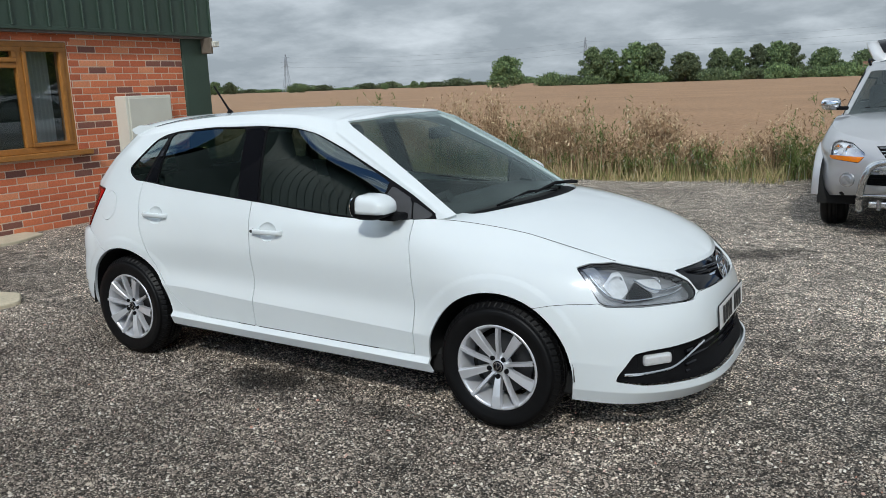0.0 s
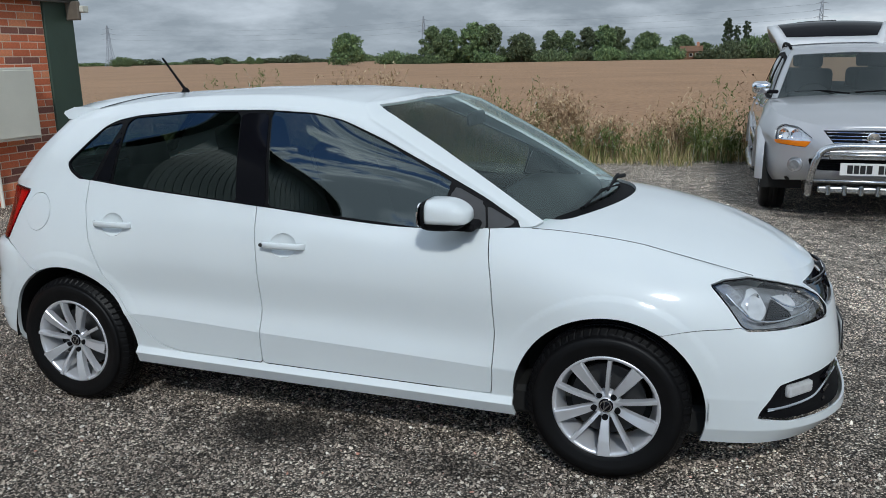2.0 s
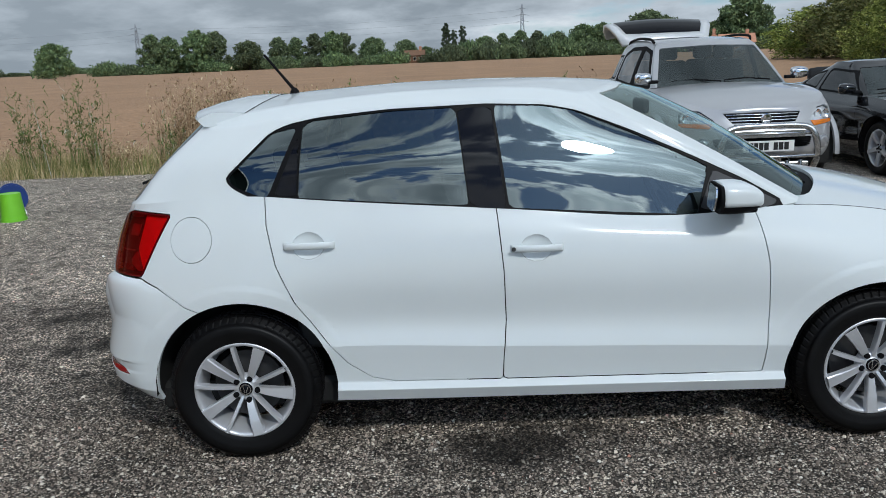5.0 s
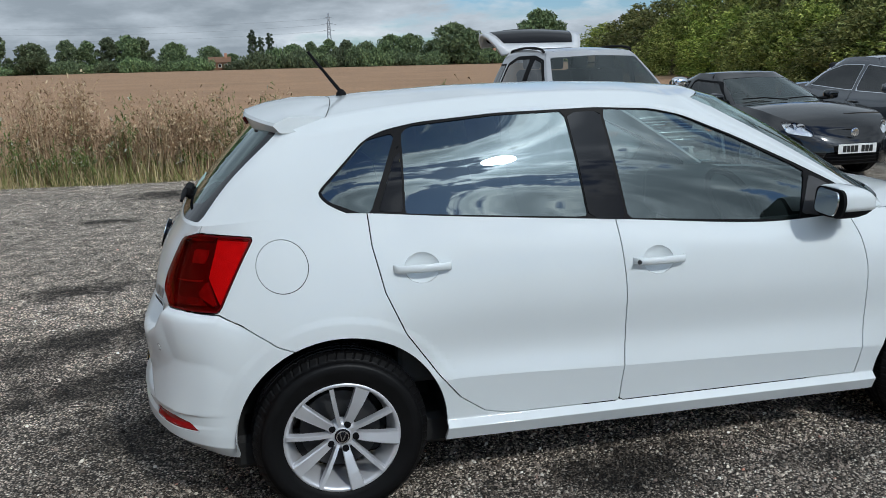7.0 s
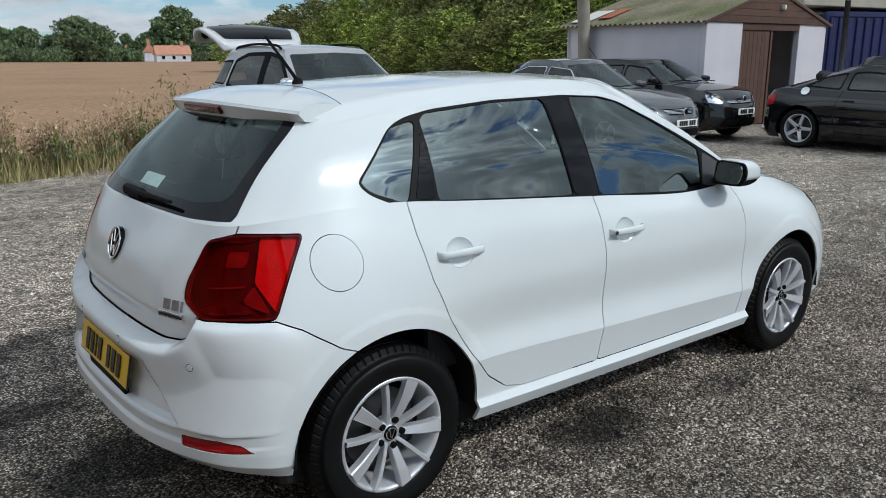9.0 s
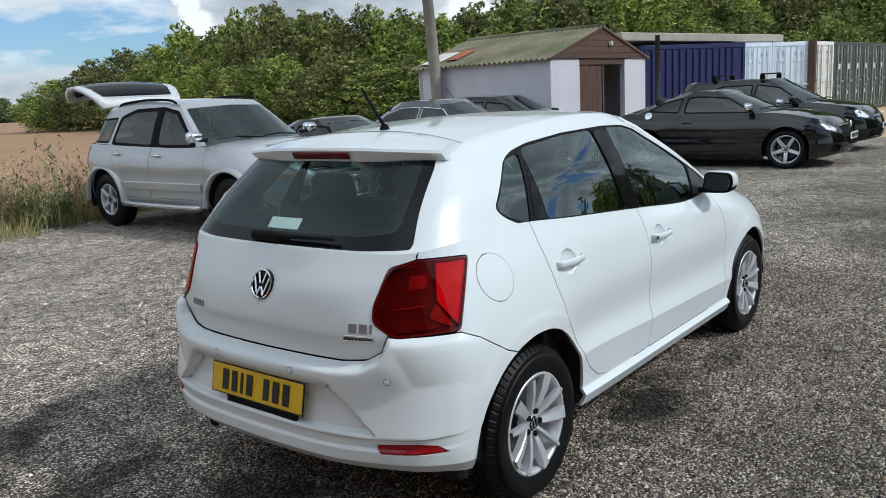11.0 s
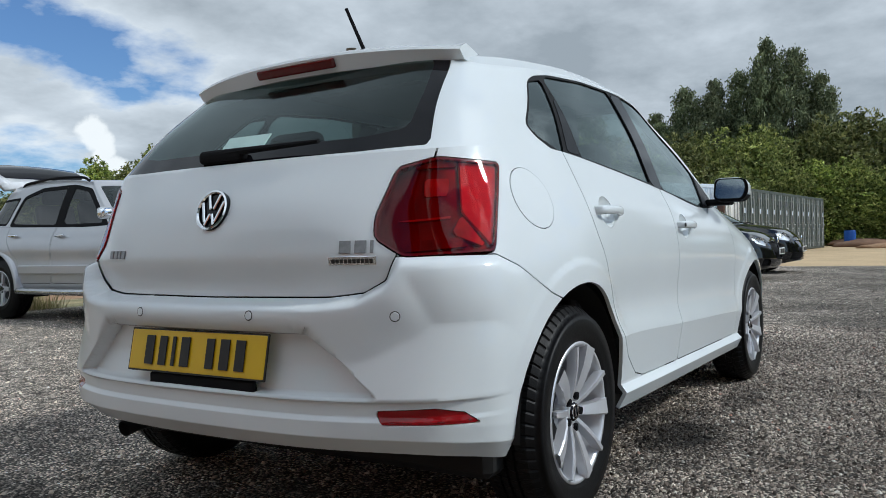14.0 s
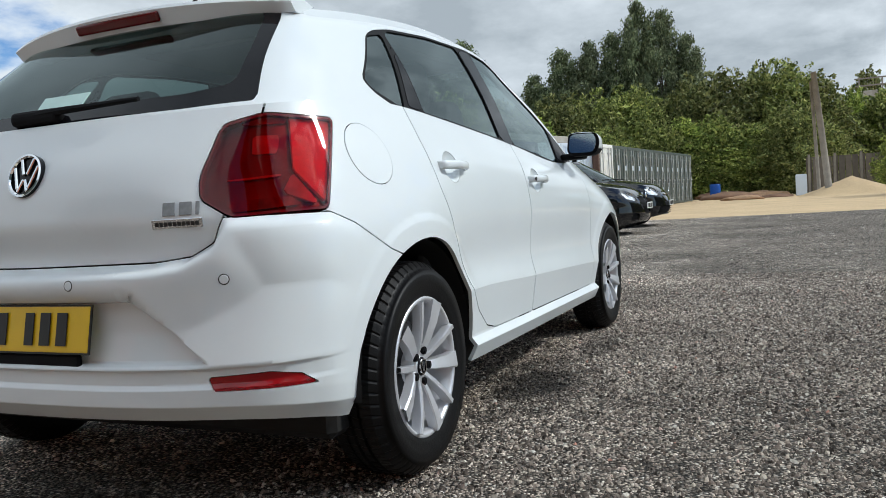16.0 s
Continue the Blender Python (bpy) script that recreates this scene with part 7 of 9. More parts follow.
for b, d, h, k in ((-3.5, 66, 7.0, "h1"), (-5.4, 64, 6.6, "h2"), (-7.5, 62, 6.4, "h1"), (-5.7, 46, 2.7, "h2"), (-7.6, 47, 2.9, "h1"), (-9.5, 42, 2.8, "h1"), (-12.5, 44, 3.2, "h2")):
    plant(k, b, d, h)
# far side of the field
E0 = (0.0, -3.6)
for b, d, h, k in ((115.6, 268, 10.0, "f1"), (109.6, 285, 12.5, "f2"), (108.6, 290, 12.0, "f2"), (106.8, 285, 13.5, "f2"), (105.6, 288, 13.0, "f2"), (103.4, 285, 9.6, "f1"), (101.4, 300, 10.8, "f2"), (100.2, 300, 10.5, "f2"), (98.9, 300, 11.6, "f2"), (97.8, 300, 12.2, "f2"), (96.9, 305, 11.6, "f2"), (94.9, 300, 9.6, "f1"), (92.6, 300, 8.2, "f1"), (91.2, 295, 5.5, "f1"),
                   (89.75, 300, 14.0, "p1"), (89.2, 302, 11.5, "p1"), (88.6, 300, 12.8, "p1"), (87.0, 310, 8.6, "f1"), (85.8, 320, 9.6, "f2"), (84.6, 320, 10.4, "f2"), (83.4, 315, 9.8, "f2"), (82.0, 310, 9.0, "f1"), (80.3, 305, 11.0, "f1"), (78.9, 310, 11.4, "f1"), (77.2, 300, 9.0, "f1"), (75.9, 290, 14.0, "f1"), (74.8, 290, 12.0, "f1"), (73.0, 300, 9.2, "f2"), (71.6, 300, 9.8, "f1"), (70.1, 300, 18.5, "f2"), (69.4, 302, 18.0, "f2"), (67.8, 290, 8.0, "f1"), (66.0, 280, 7.5, "f1")):
    plant(k, b, d, h, eye=E0)
for i, b in enumerate(np.arange(66.5, 113.5, 1.35)):
    plant("b1", float(b), 290 + 8 * math.sin(i * 2.1), 2.6 + 1.6 * (math.sin(i * 1.7) * 0.5 + 0.5) + (2.2 if 79 < b < 90 else 0), eye=E0, width=1.15)
for i, b in enumerate(np.arange(113, 150, 1.6)):
    plant("b1", float(b), 900 + 60 * math.sin(i), 5 + 2.5 * math.sin(i * 1.9), eye=E0, width=3.2)
for b, d, h in ((131.0, 480, 4), (130.3, 480, 4.5), (124.5, 520, 4), (122.4, 560, 5), (121.8, 560, 4.5), (135.2, 620, 9), (136.2, 620, 9.5), (137.4, 620, 9)):
    plant("f1", b, d, h, eye=E0)
# trees behind the walk, seen mirrored in the windows
for i in range(16):
    plant("m1", -62 + i * 3.0 + r.uniform(-1, 1), 42 + r.uniform(-4, 6), r.uniform(8.5, 13), eye=(0, -2), width=r.uniform(0.8, 1.0))


def weeds(name, label, count, kind, seed, mat, xr, yr, nclus=14):
    """Blades or branched stalks rising from the verge, one mesh."""
    r = np.random.RandomState(seed)
    verts, faces = [], []

    def blade(p, top, w):
        i = len(verts)
        a = r.rand() * 6.283
        dx, dy = math.cos(a) * w, math.sin(a) * w
        mid = (np.array(p) + top) / 2 + (r.randn(3) * 0.02)
        verts.extend([(p[0] - dx, p[1] - dy, p[2]), (p[0] + dx, p[1] + dy, p[2]), (mid[0] + dx * .7, mid[1] + dy * .7, mid[2]), (mid[0] - dx * .7, mid[1] - dy * .7, mid[2]), tuple(top)])
        faces.extend([(i, i + 1, i + 2, i + 3), (i + 3, i + 2, i + 4)])

    clusters = [(xr[0] + (xr[1] - xr[0]) * (c + r.rand()) / nclus, r.uniform(*yr), 0.18 + 0.42 * r.rand(), (0.45 + 1.0 * r.rand() ** 1.2)) for c in range(nclus)]
    for k in range(count):
        if kind == "grass":
            x, y = r.uniform(*xr), r.uniform(*yr)
            h = 0.07 + 0.34 * r.rand() ** 2.2
            blade((x, y, -0.03), (x + r.randn() * h * .35, y + r.randn() * h * .35, h), 0.006)
        else:
            cx, cy, cr, ch = clusters[r.randint(len(clusters))]
            x, y = cx + r.randn() * cr * .6, cy + r.randn() * cr * .35
            y = min(max(y, yr[0]), yr[1] + .6)
            h = ch * (0.45 + 0.6 * r.rand())
            top = np.array((x + r.randn() * .10 * h, y + r.randn() * .10 * h, h))
            blade((x, y, -0.03), top, 0.0055)
            for q in range(7):
                t = 0.35 + 0.6 * r.rand()
                p = np.array((x, y, 0)) * (1 - t) + top * t
                tip = p + np.array((r.randn() * .09, r.randn() * .09, .05 + .12 * r.rand()))
                blade(tuple(p), tip, 0.0035)
                if kind == "seed":
                    for _ in range(2):
                        pp = p + (tip - p) * r.uniform(.5, 1.1)
                        blade(tuple(pp), pp + r.randn(3) * .022, 0.011)
                else:
                    for _ in range(3):
                        pp = p + (tip - p) * r.uniform(.3, 1.0)
                        blade(tuple(pp), pp + r.randn(3) * .036, 0.010)
    return tagged(mesh_object(name, verts, faces, mat, smooth=False), label, "weeds", kind="stuff")


M_DRY = island_material("dry_stalks", [(0, (0.22, 0.135, 0.080)), (0.5, (0.48, 0.33, 0.20)), (1.0, (0.74, 0.60, 0.40))])
M_WEEDGREEN = island_material("weed_greens", [(0, (0.085, 0.125, 0.03)), (0.5, (0.14, 0.185, 0.055)), (0.9, (0.24, 0.25, 0.10)), (1.0, (0.65, 0.65, 0.58))])
M_GRASS = island_material("verge_grass", [(0, (0.20, 0.22, 0.08)), (0.35, (0.42, 0.39, 0.18)), (0.7, (0.62, 0.52, 0.30)), (1.0, (0.78, 0.66, 0.44))])
M_ROUGHGRASS = island_material("rough_verge_grass", [(0, (0.15, 0.19, 0.055)), (0.40, (0.31, 0.29, 0.12)), (0.70, (0.50, 0.40, 0.21)), (1.0, (0.70, 0.57, 0.35))])
weeds("verge_grass", "rough green and brown grass on the verge", 17000, "grass", 31, M_ROUGHGRASS, (-15, 1.2), (8.2, 10.4))
weeds("verge_grass", "short pale straw-coloured grass on the verge", 7000, "grass", 35, M_GRASS, (0.9, 3.4), (8.9, 11.0))
weeds("dry_weeds", "tall dry brown weed stalks on the verge", 1350, "seed", 32, M_DRY, (-4.9, 1.0), (8.5, 9.4), 10)
weeds("green_weeds", "leafy green weeds with pale flowers on the verge", 260, "leaf", 33, M_WEEDGREEN, (-8.0, 1.4), (8.4, 9.0), 14)
weeds("green_weeds", "leafy green weeds beside the parked cars", 70, "leaf", 36, M_WEEDGREEN, (0.9, 2.3), (8.6, 9.3), 6)
weeds("dry_weeds", "dry brown weed stalks beside the parked cars", 110, "seed", 37, M_DRY, (0.8, 2.5), (8.7, 9.6), 7)
weeds("dry_weeds", "sparse dry brown weed stalks on the verge", 300, "seed", 34, M_DRY, (-16, -5.0), (8.4, 9.7))

# ---------------------------------------------------------------- shed, containers, poles
M_RENDERW = material("whitewashed_wall", (0.60, 0.58, 0.62), 0.85, var=0.08, var_scale=1.2, fine=0.05, fine_scale=30, bump=0.3, bump_scale=25)
M_WOODBROWN = material("dark_brown_boards", (0.085, 0.042, 0.028), 0.7, var=0.2, var_scale=5, fine=0.2, fine_scale=50, bump=0.3, bump_scale=40, rand=0.15)
M_ASBESTOS = material("mossy_cement_sheet", (0.20, 0.175, 0.12), 0.95, var=0.25, var_scale=1.4, fine=0.2, fine_scale=25, bump=0.5, bump_scale=30, second=(0.11, 0.12, 0.055))
shed = empty("shed", "whitewashed shed with brown gable boards and mossy corrugated roof", "shed", m=pose(11.85, 6.80, 0, 0, 0, -2.5))
SW, SL, SH, SR = 4.50, 3.75, 2.16, 2.86
part("front_wall", box((1.22, 0.14, SH), (0.61, 0.07, SH / 2), 0.006, 1), M_RENDERW, shed)
part("front_wall", box((1.12, 0.14, SH), (SW - 0.56, 0.07, SH / 2), 0.006, 1), M_RENDERW, shed)
part("lintel", box((SW - 2.34, 0.14, 0.14), (SW / 2 + 0.05, 0.07, SH - 0.07), 0.004, 1), M_WOODBROWN, shed)
part("side_wall", box((0.14, SL, SH), (0.07, SL / 2 + 0.14, SH / 2), 0.006, 1), M_RENDERW, shed)
part("side_wall", box((0.14, SL, SH), (SW - 0.07, SL / 2 + 0.14, SH / 2), 0.006, 1), M_RENDERW, shed)
part("back_wall", box((SW, 0.14, SH), (SW / 2, SL + 0.1, SH / 2), 0.006, 1), M_RENDERW, shed)
dr = new("door"); dr.parent = shed
for k in range(7):
    part("board", box((0.145, 0.03, 2.0), (1.31 + k * 0.15, 0.05, 1.02), 0.004, 1), M_WOODBROWN, dr)
part("door_jamb", box((0.07, 0.10, 2.06), (2.36, 0.08, 1.03), 0.004, 1), M_WOODBROWN, shed)
# a dark panel stands in for the shade deep in the shed
part("dark_inside", box((SW - 0.4, 0.05, 2.2), (SW / 2, 1.8, 1.1)), M_DARKROOM, shed)
nrow = 5
for k in range(nrow):
    z0 = SH + k * (SR - SH) / nrow
    z1 = z0 + (SR - SH) / nrow
    h0, h1 = (SW / 2 + 0.12) * (1 - k / nrow), (SW / 2 + 0.12) * (1 - (k + 1) / nrow)
    part("gable_board", prism([(SW / 2 - h0, z0 + 0.006), (SW / 2 + h0, z0 + 0.006), (SW / 2 + h1, z1), (SW / 2 - h1, z1)], 0.03, "y", -0.02 - 0.006 * (nrow - k) / nrow), M_WOODBROWN, shed)
part("spotlight", box((0.08, 0.10, 0.10), (SW / 2 + 0.3, -0.08, SR - 0.35), 0.02, 2), M_BOXWHITE, shed)


def corrugated(name, w, length, mat, parent, m, pitch=0.146, amp=0.028):
    """A wavy roof sheet: w down the slope, length across."""
    bm = bmesh.new()
    n = int(length / pitch * 6)
    rows = []
    for k in range(n + 1):
        y = length * k / n
        z = amp * math.sin(2 * math.pi * y / pitch)
        rows.append([bm.verts.new((x, y, z + dz)) for x, dz in ((0, 0), (w, 0), (w, -0.008), (0, -0.008))])
    for a, b in zip(rows, rows[1:]):
        for j in range(4):
            bm.faces.new((a[j], a[(j + 1) % 4], b[(j + 1) % 4], b[j]))
    bmesh.ops.recalc_face_normals(bm, faces=bm.faces[:])
    return part(name, bm, mat, parent, smooth=False, m=m)


ang = math.atan2(SR - SH, SW / 2)
ln = math.hypot(SR - SH, SW / 2) + 0.16
corrugated("roof_sheet", ln, SL + 0.4, M_ASBESTOS, shed, Matrix.Translation((SW / 2, -0.07, SR + 0.05)) @ Matrix.Rotation(math.pi, 4, "Z") @ Matrix.Translation((0, -SL - 0.4, 0)) @ Matrix.Rotation(ang, 4, "Y"))
corrugated("roof_sheet", ln, SL + 0.4, M_ASBESTOS, shed, Matrix.Translation((SW / 2, -0.07, SR + 0.05)) @ Matrix.Rotation(ang, 4, "Y"))
part("ridge", tube([(SW / 2, -0.09, SR + 0.06), (SW / 2, SL + 0.33, SR + 0.06)], 0.055, 10), M_ASBESTOS, shed, smooth=True)
part("barge_board", box((ln, 0.03, 0.06), (0, 0, 0), 0.004, 1), M_WOODBROWN, shed, m=Matrix.Translation((SW / 4 - 0.06, -0.055, (SH + SR) / 2 + 0.005)) @ Matrix.Rotation(-ang, 4, "Y"))
part("barge_board", box((ln, 0.03, 0.06), (0, 0, 0), 0.004, 1), M_WOODBROWN, shed, m=Matrix.Translation((SW * 3 / 4 + 0.06, -0.055, (SH + SR) / 2 + 0.005)) @ Matrix.Rotation(ang, 4, "Y"))

for px_, py_, w_, l_, mt in ((0.45, 3.55, 0.95, 0.55, M_BOXWHITE), (0.62, 3.0, 0.8, 0.35, M_RUBBLE)):
    part("roof_patch", box((w_, l_, 0.012), (0, 0, 0), 0.003, 1), mt, shed, "patched sheet on the shed roof", m=Matrix.Translation((px_, py_, SH + (SR - SH) * px_ / (SW / 2) + 0.105)) @ Matrix.Rotation(-ang, 4, "Y"))
M_BLUEC = material("navy_blue_steel", (0.010, 0.016, 0.085), 0.5, var=0.15, var_scale=1.5, fine=0.1, fine_scale=30)
M_PALEC = material("pale_blue_white_steel", (0.64, 0.72, 0.80), 0.5, var=0.08, var_scale=1.0, fine=0.06, fine_scale=30)
M_WHITEC = material("white_steel", (0.76, 0.76, 0.73), 0.5, var=0.10, var_scale=1.0, fine=0.06, fine_scale=30)
M_GREYC = material("grey_green_steel", (0.065, 0.082, 0.07), 0.5, var=0.12, var_scale=1.0, fine=0.06, fine_scale=30)
M_GALV = material("galvanised_rod", (0.40, 0.41, 0.40), 0.55, metal=0.2, var=0.15, var_scale=6)
M_RUST = material("rusty_steel", (0.17, 0.09, 0.05), 0.8, var=0.3, var_scale=3, fine=0.2)


def container(at, rz, mat, label, width=2.44, height=2.59, length=6.06, long_side=False):
    c = empty("shipping_container", label, "container", group="row of containers", m=pose(*at, 0, 0, rz))
    # local x runs along the face that looks at the yard, y goes back
    w, d = (length, width) if long_side else (width, length)
    part("shell", box((w - 0.02, d - 0.02, height - 0.10), (w / 2, d / 2 + 0.03, height / 2), 0.02, 1), mat, c)
    for x in (0.05, w - 0.05):
        part("corner_post", box((0.11, 0.12, height), (x, 0.06, height / 2), 0.008, 1), mat, c)
    for z in (0.08, height - 0.06):
        part("rail", box((w - 0.2, 0.11, 0.13), (w / 2, 0.055, z), 0.008, 1), mat, c)
    if long_side:
        n = int((w - 0.3) / 0.27)
        for k in range(n):
            part("corrugation", box((0.13, 0.05, height - 0.3), (0.22 + k * 0.27, 0.022, height / 2), 0.016, 1), mat, c)
    else:
        for s in (0, 1):
            dx = w / 2 * s
            dp = part("door", box((w / 2 - 0.14, 0.05, height - 0.32), (dx + w / 4 + (0.04 if s == 0 else -0.04), 0.035, height / 2), 0.008, 1), mat, c)
            for q in (0.30, 0.72):
                xx = dx + 0.1 + q * (w / 2 - 0.2)
                rod_mat = M_GALV if mat in (M_GREYC, M_WHITEC) else mat
                part("lock_rod", tube([(xx, -0.035, 0.12), (xx, -0.035, height - 0.12)], 0.024, 6), rod_mat, dp)
                part("rod_handle", box((0.30, 0.03, 0.045), (xx + 0.10, -0.055, 1.02 + 0.18 * (q > .5)), 0.006, 1), rod_mat, dp)
                for zz in (0.30, height * .5, height - 0.34):
                    part("rod_bracket", box((0.11, 0.05, 0.07), (xx, -0.02, zz), 0.006, 1), rod_mat, dp)
            if mat is M_GREYC:
                part("notice", box((0.34, 0.012, 0.20), (dx + w / 4 + 0.02, -0.012, 1.72), 0, 1), M_PALEC, dp, "pale notice on the container door")
                part("notice", box((0.22, 0.012, 0.14), (dx + w / 4 - 0.04, -0.012, 0.78), 0, 1), M_PALEC, dp, "pale notice on the container door")
            for q in range(3):
                part("panel_rib", box((w / 2 - 0.30, 0.03, 0.10), (dx + w / 4, 0.005, 0.55 + q * 0.72), 0.01, 1), mat, dp)
    return c


row = Vector((43.0 - 25.4, 3.45 - 4.8))
rz = math.degrees(math.atan2(row.y, row.x))
container((18.6, 7.75, 0), -25, M_BLUEC, "navy blue steel shipping container with ribbed side", long_side=True, length=4.2)
container((22.35, 6.05, 0), -14, M_PALEC, "pale blue-white shipping container with closed doors", width=1.72)
container((24.04, 5.62, 0), -28, M_PALEC, "pale blue-white shipping container with closed doors", width=1.60)
dirv = row.normalized()
for k in range(8):
    p = Vector((25.7, 4.78)) + dirv * (2.2 * k)
    container((p.x, p.y, 0), rz, M_WHITEC if k == 0 else M_GREYC, "white steel storage container with closed doors" if k == 0 else "grey-green steel storage container with lock rods", width=2.16)
tagged(part("timber_post", box((0.22, 0.22, 2.65), (25.5, 4.75, 1.32), 0.01, 1), M_WOODBROWN), "square dark timber post between containers", "post")
tagged(part("steel_post", tube([(18.75, 7.3, 0), (18.75, 7.3, 2.85)], 0.07, 10), M_DARKMETAL, smooth=True), "grey steel post beside the blue container", "post")
flat_roof = tagged(part("flat_roof", box((7.4, 3.0, 0.24), (0, 0, 0), 0.02, 1), M_CONCRETE, m=pose(21.95, 8.2, 2.80, 0, 1, -20)), "pale flat roof over the blue container", "roof", kind="structure")
M_POLE = material("weathered_pole_wood", (0.26, 0.23, 0.19), 0.9, var=0.2, var_scale=3, fine=0.2, fine_scale=50, bump=0.4, bump_scale=40)


def pole(base, top, r0, r1, label, lamp=False, steps=True):
    p = empty("telegraph_pole", label, "pole", m=Matrix.Translation(base))
    b = Vector(top) - Vector(base)
    part("shaft", tube([(0, 0, -0.3), tuple(b * 0.5), tuple(b)], [r0, (r0 + r1) / 2, r1], 14), M_POLE, p, smooth=True)
    if lamp:
        part("floodlight", box((0.22, 0.30, 0.18), tuple(b * 0.965 + Vector((0.05, -0.25, 0.0))), 0.03, 2), M_GREYBOX, p)
        part("lamp_arm", tube([tuple(b * 0.97), tuple(b * 0.97 + Vector((0, -0.2, 0)))], 0.02, 6), M_DARKMETAL, p)
    return p


pole((11.92, 9.95, 0), (11.42, 9.92, 5.4), 0.16, 0.12, "leaning weathered wooden telegraph pole with a floodlight", True)
pole((40.0, -3.40, 0), (39.8, -2.82, 6.0), 0.17, 0.13, "leaning weathered wooden telegraph pole")
pole((40.3, -2.95, 0), (40.2, -2.70, 5.6), 0.09, 0.07, "thin wooden brace pole beside the telegraph pole")
# sand heap, fence, bin, board
bm = bmesh.new()
bmesh.ops.create_grid(bm, x_segments=36, y_segments=36, size=3.4)
for v in bm.verts:
    q = math.hypot(v.co.x, v.co.y * 0.85) / 3.0
    v.co.z = max(0, 1 - q) ** 1.15 * 1.35 + 0.10 * noise.noise(v.co * 0.9) * max(0, 1.05 - q) + (0.03 * noise.noise(v.co * 3) - 0.02)
tagged(part("sand_mound", bm, M_SAND, smooth=True, m=Matrix.Translation((40.5, -4.4, 0)) @ Matrix.Diagonal((.72, .72, .66, 1))), "heap of yellow sand on the ground", "sand heap")
for i, (x, y, s) in enumerate(((36, 0.6, .5), (41, 1.6, .8), (43, 0.9, .7), (45, 2.2, .9), (44, -0.2, .7), (38.5, -1.0, .4))):
    bm = bmesh.new()
    bmesh.ops.create_icosphere(bm, subdivisions=3, radius=1)
    for v in bm.verts:
        v.co *= 1 + 0.25 * noise.noise(v.co * 1.6 + Vector((i, 0, 0)))
        v.co.z *= 0.45
    tagged(part("spoil_mound", bm, M_RUST if i % 2 else M_SOIL, smooth=True, m=Matrix.Translation((x + 4, y, 0)) @ Matrix.Diagonal((s * 1.6, s * 2.0, s, 1))), "low mound of brown earth and rubble", "earth mound")
bin_ = empty("barrel", "blue plastic barrel by the hedge", "barrel", m=Matrix.Translation((46.0, 2.45, 0)))
bm = lathe([(0.0, 0.0), (0.27, 0.0), (0.30, 0.06), (0.30, 0.82), (0.27, 0.9), (0.0, 0.9)], 24, "z")
part("drum", bm, material("bright_blue_plastic", (0.015, 0.10, 0.42), 0.4, var=0.08), bin_, smooth=False)
part("lid", lathe([(0.0, 0.93), (0.28, 0.93), (0.29, 0.88)], 24, "z"), M_BLACKTRIM, bin_)
tagged(part("grey_board", box((0.12, 0.55, 1.12), (43.0, -2.15, 0.56), 0.03, 2), M_PALEC), "upright grey panel on the sand", "panel")
M_FENCE = material("grey_brown_fence_boards", (0.15, 0.125, 0.10), 0.85, var=0.2, var_scale=4, fine=0.2, fine_scale=40, bump=0.3, bump_scale=40, rand=0.2)
fence = empty("fence", "weathered dark board fence behind the sand", "fence")
for k in range(16):
    part("slat", box((0.04, 0.30, 2.0), (46.0, -2.6 - k * 0.33, 1.05), 0.004, 1), M_FENCE, fence)
for k in range(5):
    part("post", box((0.12, 0.12, 2.2), (45.9, -2.6 - k * 1.3, 1.1), 0.004, 1), M_POLE, fence)
# a road bridge beyond the trees
br = empty("road_bridge", "concrete road bridge with a metal railing far behind", "bridge", m=pose(86, -9.5, 0, 0, 0, 0))
part("deck", box((3, 30, 1.4), (0, -13, 8.4), 0.03, 1), M_CONCRETE, br)
part("pier", box((1.2, 1.2, 7.8), (0, -6, 3.9), 0.03, 1), M_CONCRETE, br)
for k in range(10):
    part("baluster", box((0.12, 0.12, 1.3), (-1.3, 1.6 - k * 2.0, 9.7), 0.01, 1), M_POLE, br)
for z in (9.6, 10.3):
    part("railing", box((0.10, 28, 0.14), (-1.3, -12, z), 0.01, 1), M_POLE, br)

# house far off
M_ROOFTILE = material("orange_red_roof_tiles", (0.50, 0.24, 0.15), 0.8, var=0.15, var_scale=1.0)


def house(bearing, dist, w, d, h, rh, label, turn=0.0, wallm=M_RENDERW, roofm=M_ROOFTILE):
    x, y = E0[0] + dist * math.cos(radians(bearing)), E0[1] + dist * math.sin(radians(bearing))
    hs = empty("house", label, "house", m=pose(x, y, 0, 0, 0, turn))
    part("wall", box((w, d, h), (0, 0, h / 2), 0.02, 1), wallm, hs)
    part("roof", prism([(-d / 2 - 0.4, h - 0.1), (0, h + rh), (d / 2 + 0.4, h - 0.1)], w + 0.6, "x"), roofm, hs)
    part("chimney", box((0.9, 0.9, 1.8), (w * 0.3, 0, h + rh + 0.3), 0.02, 1), M_ROOFTILE, hs)
    for k in range(3):
        wn_ = part("window", box((1.1, 0.08, 1.2), (-w * 0.3 + k * w * 0.3, -d / 2 - 0.02, h * 0.55), 0.01, 1), M_BOXWHITE, hs)
        part("pane", box((0.9, 0.04, 1.0), (-w * 0.3 + k * w * 0.3, -d / 2 - 0.06, h * 0.55)), M_GLOSSBLACK, wn_)
    return hs


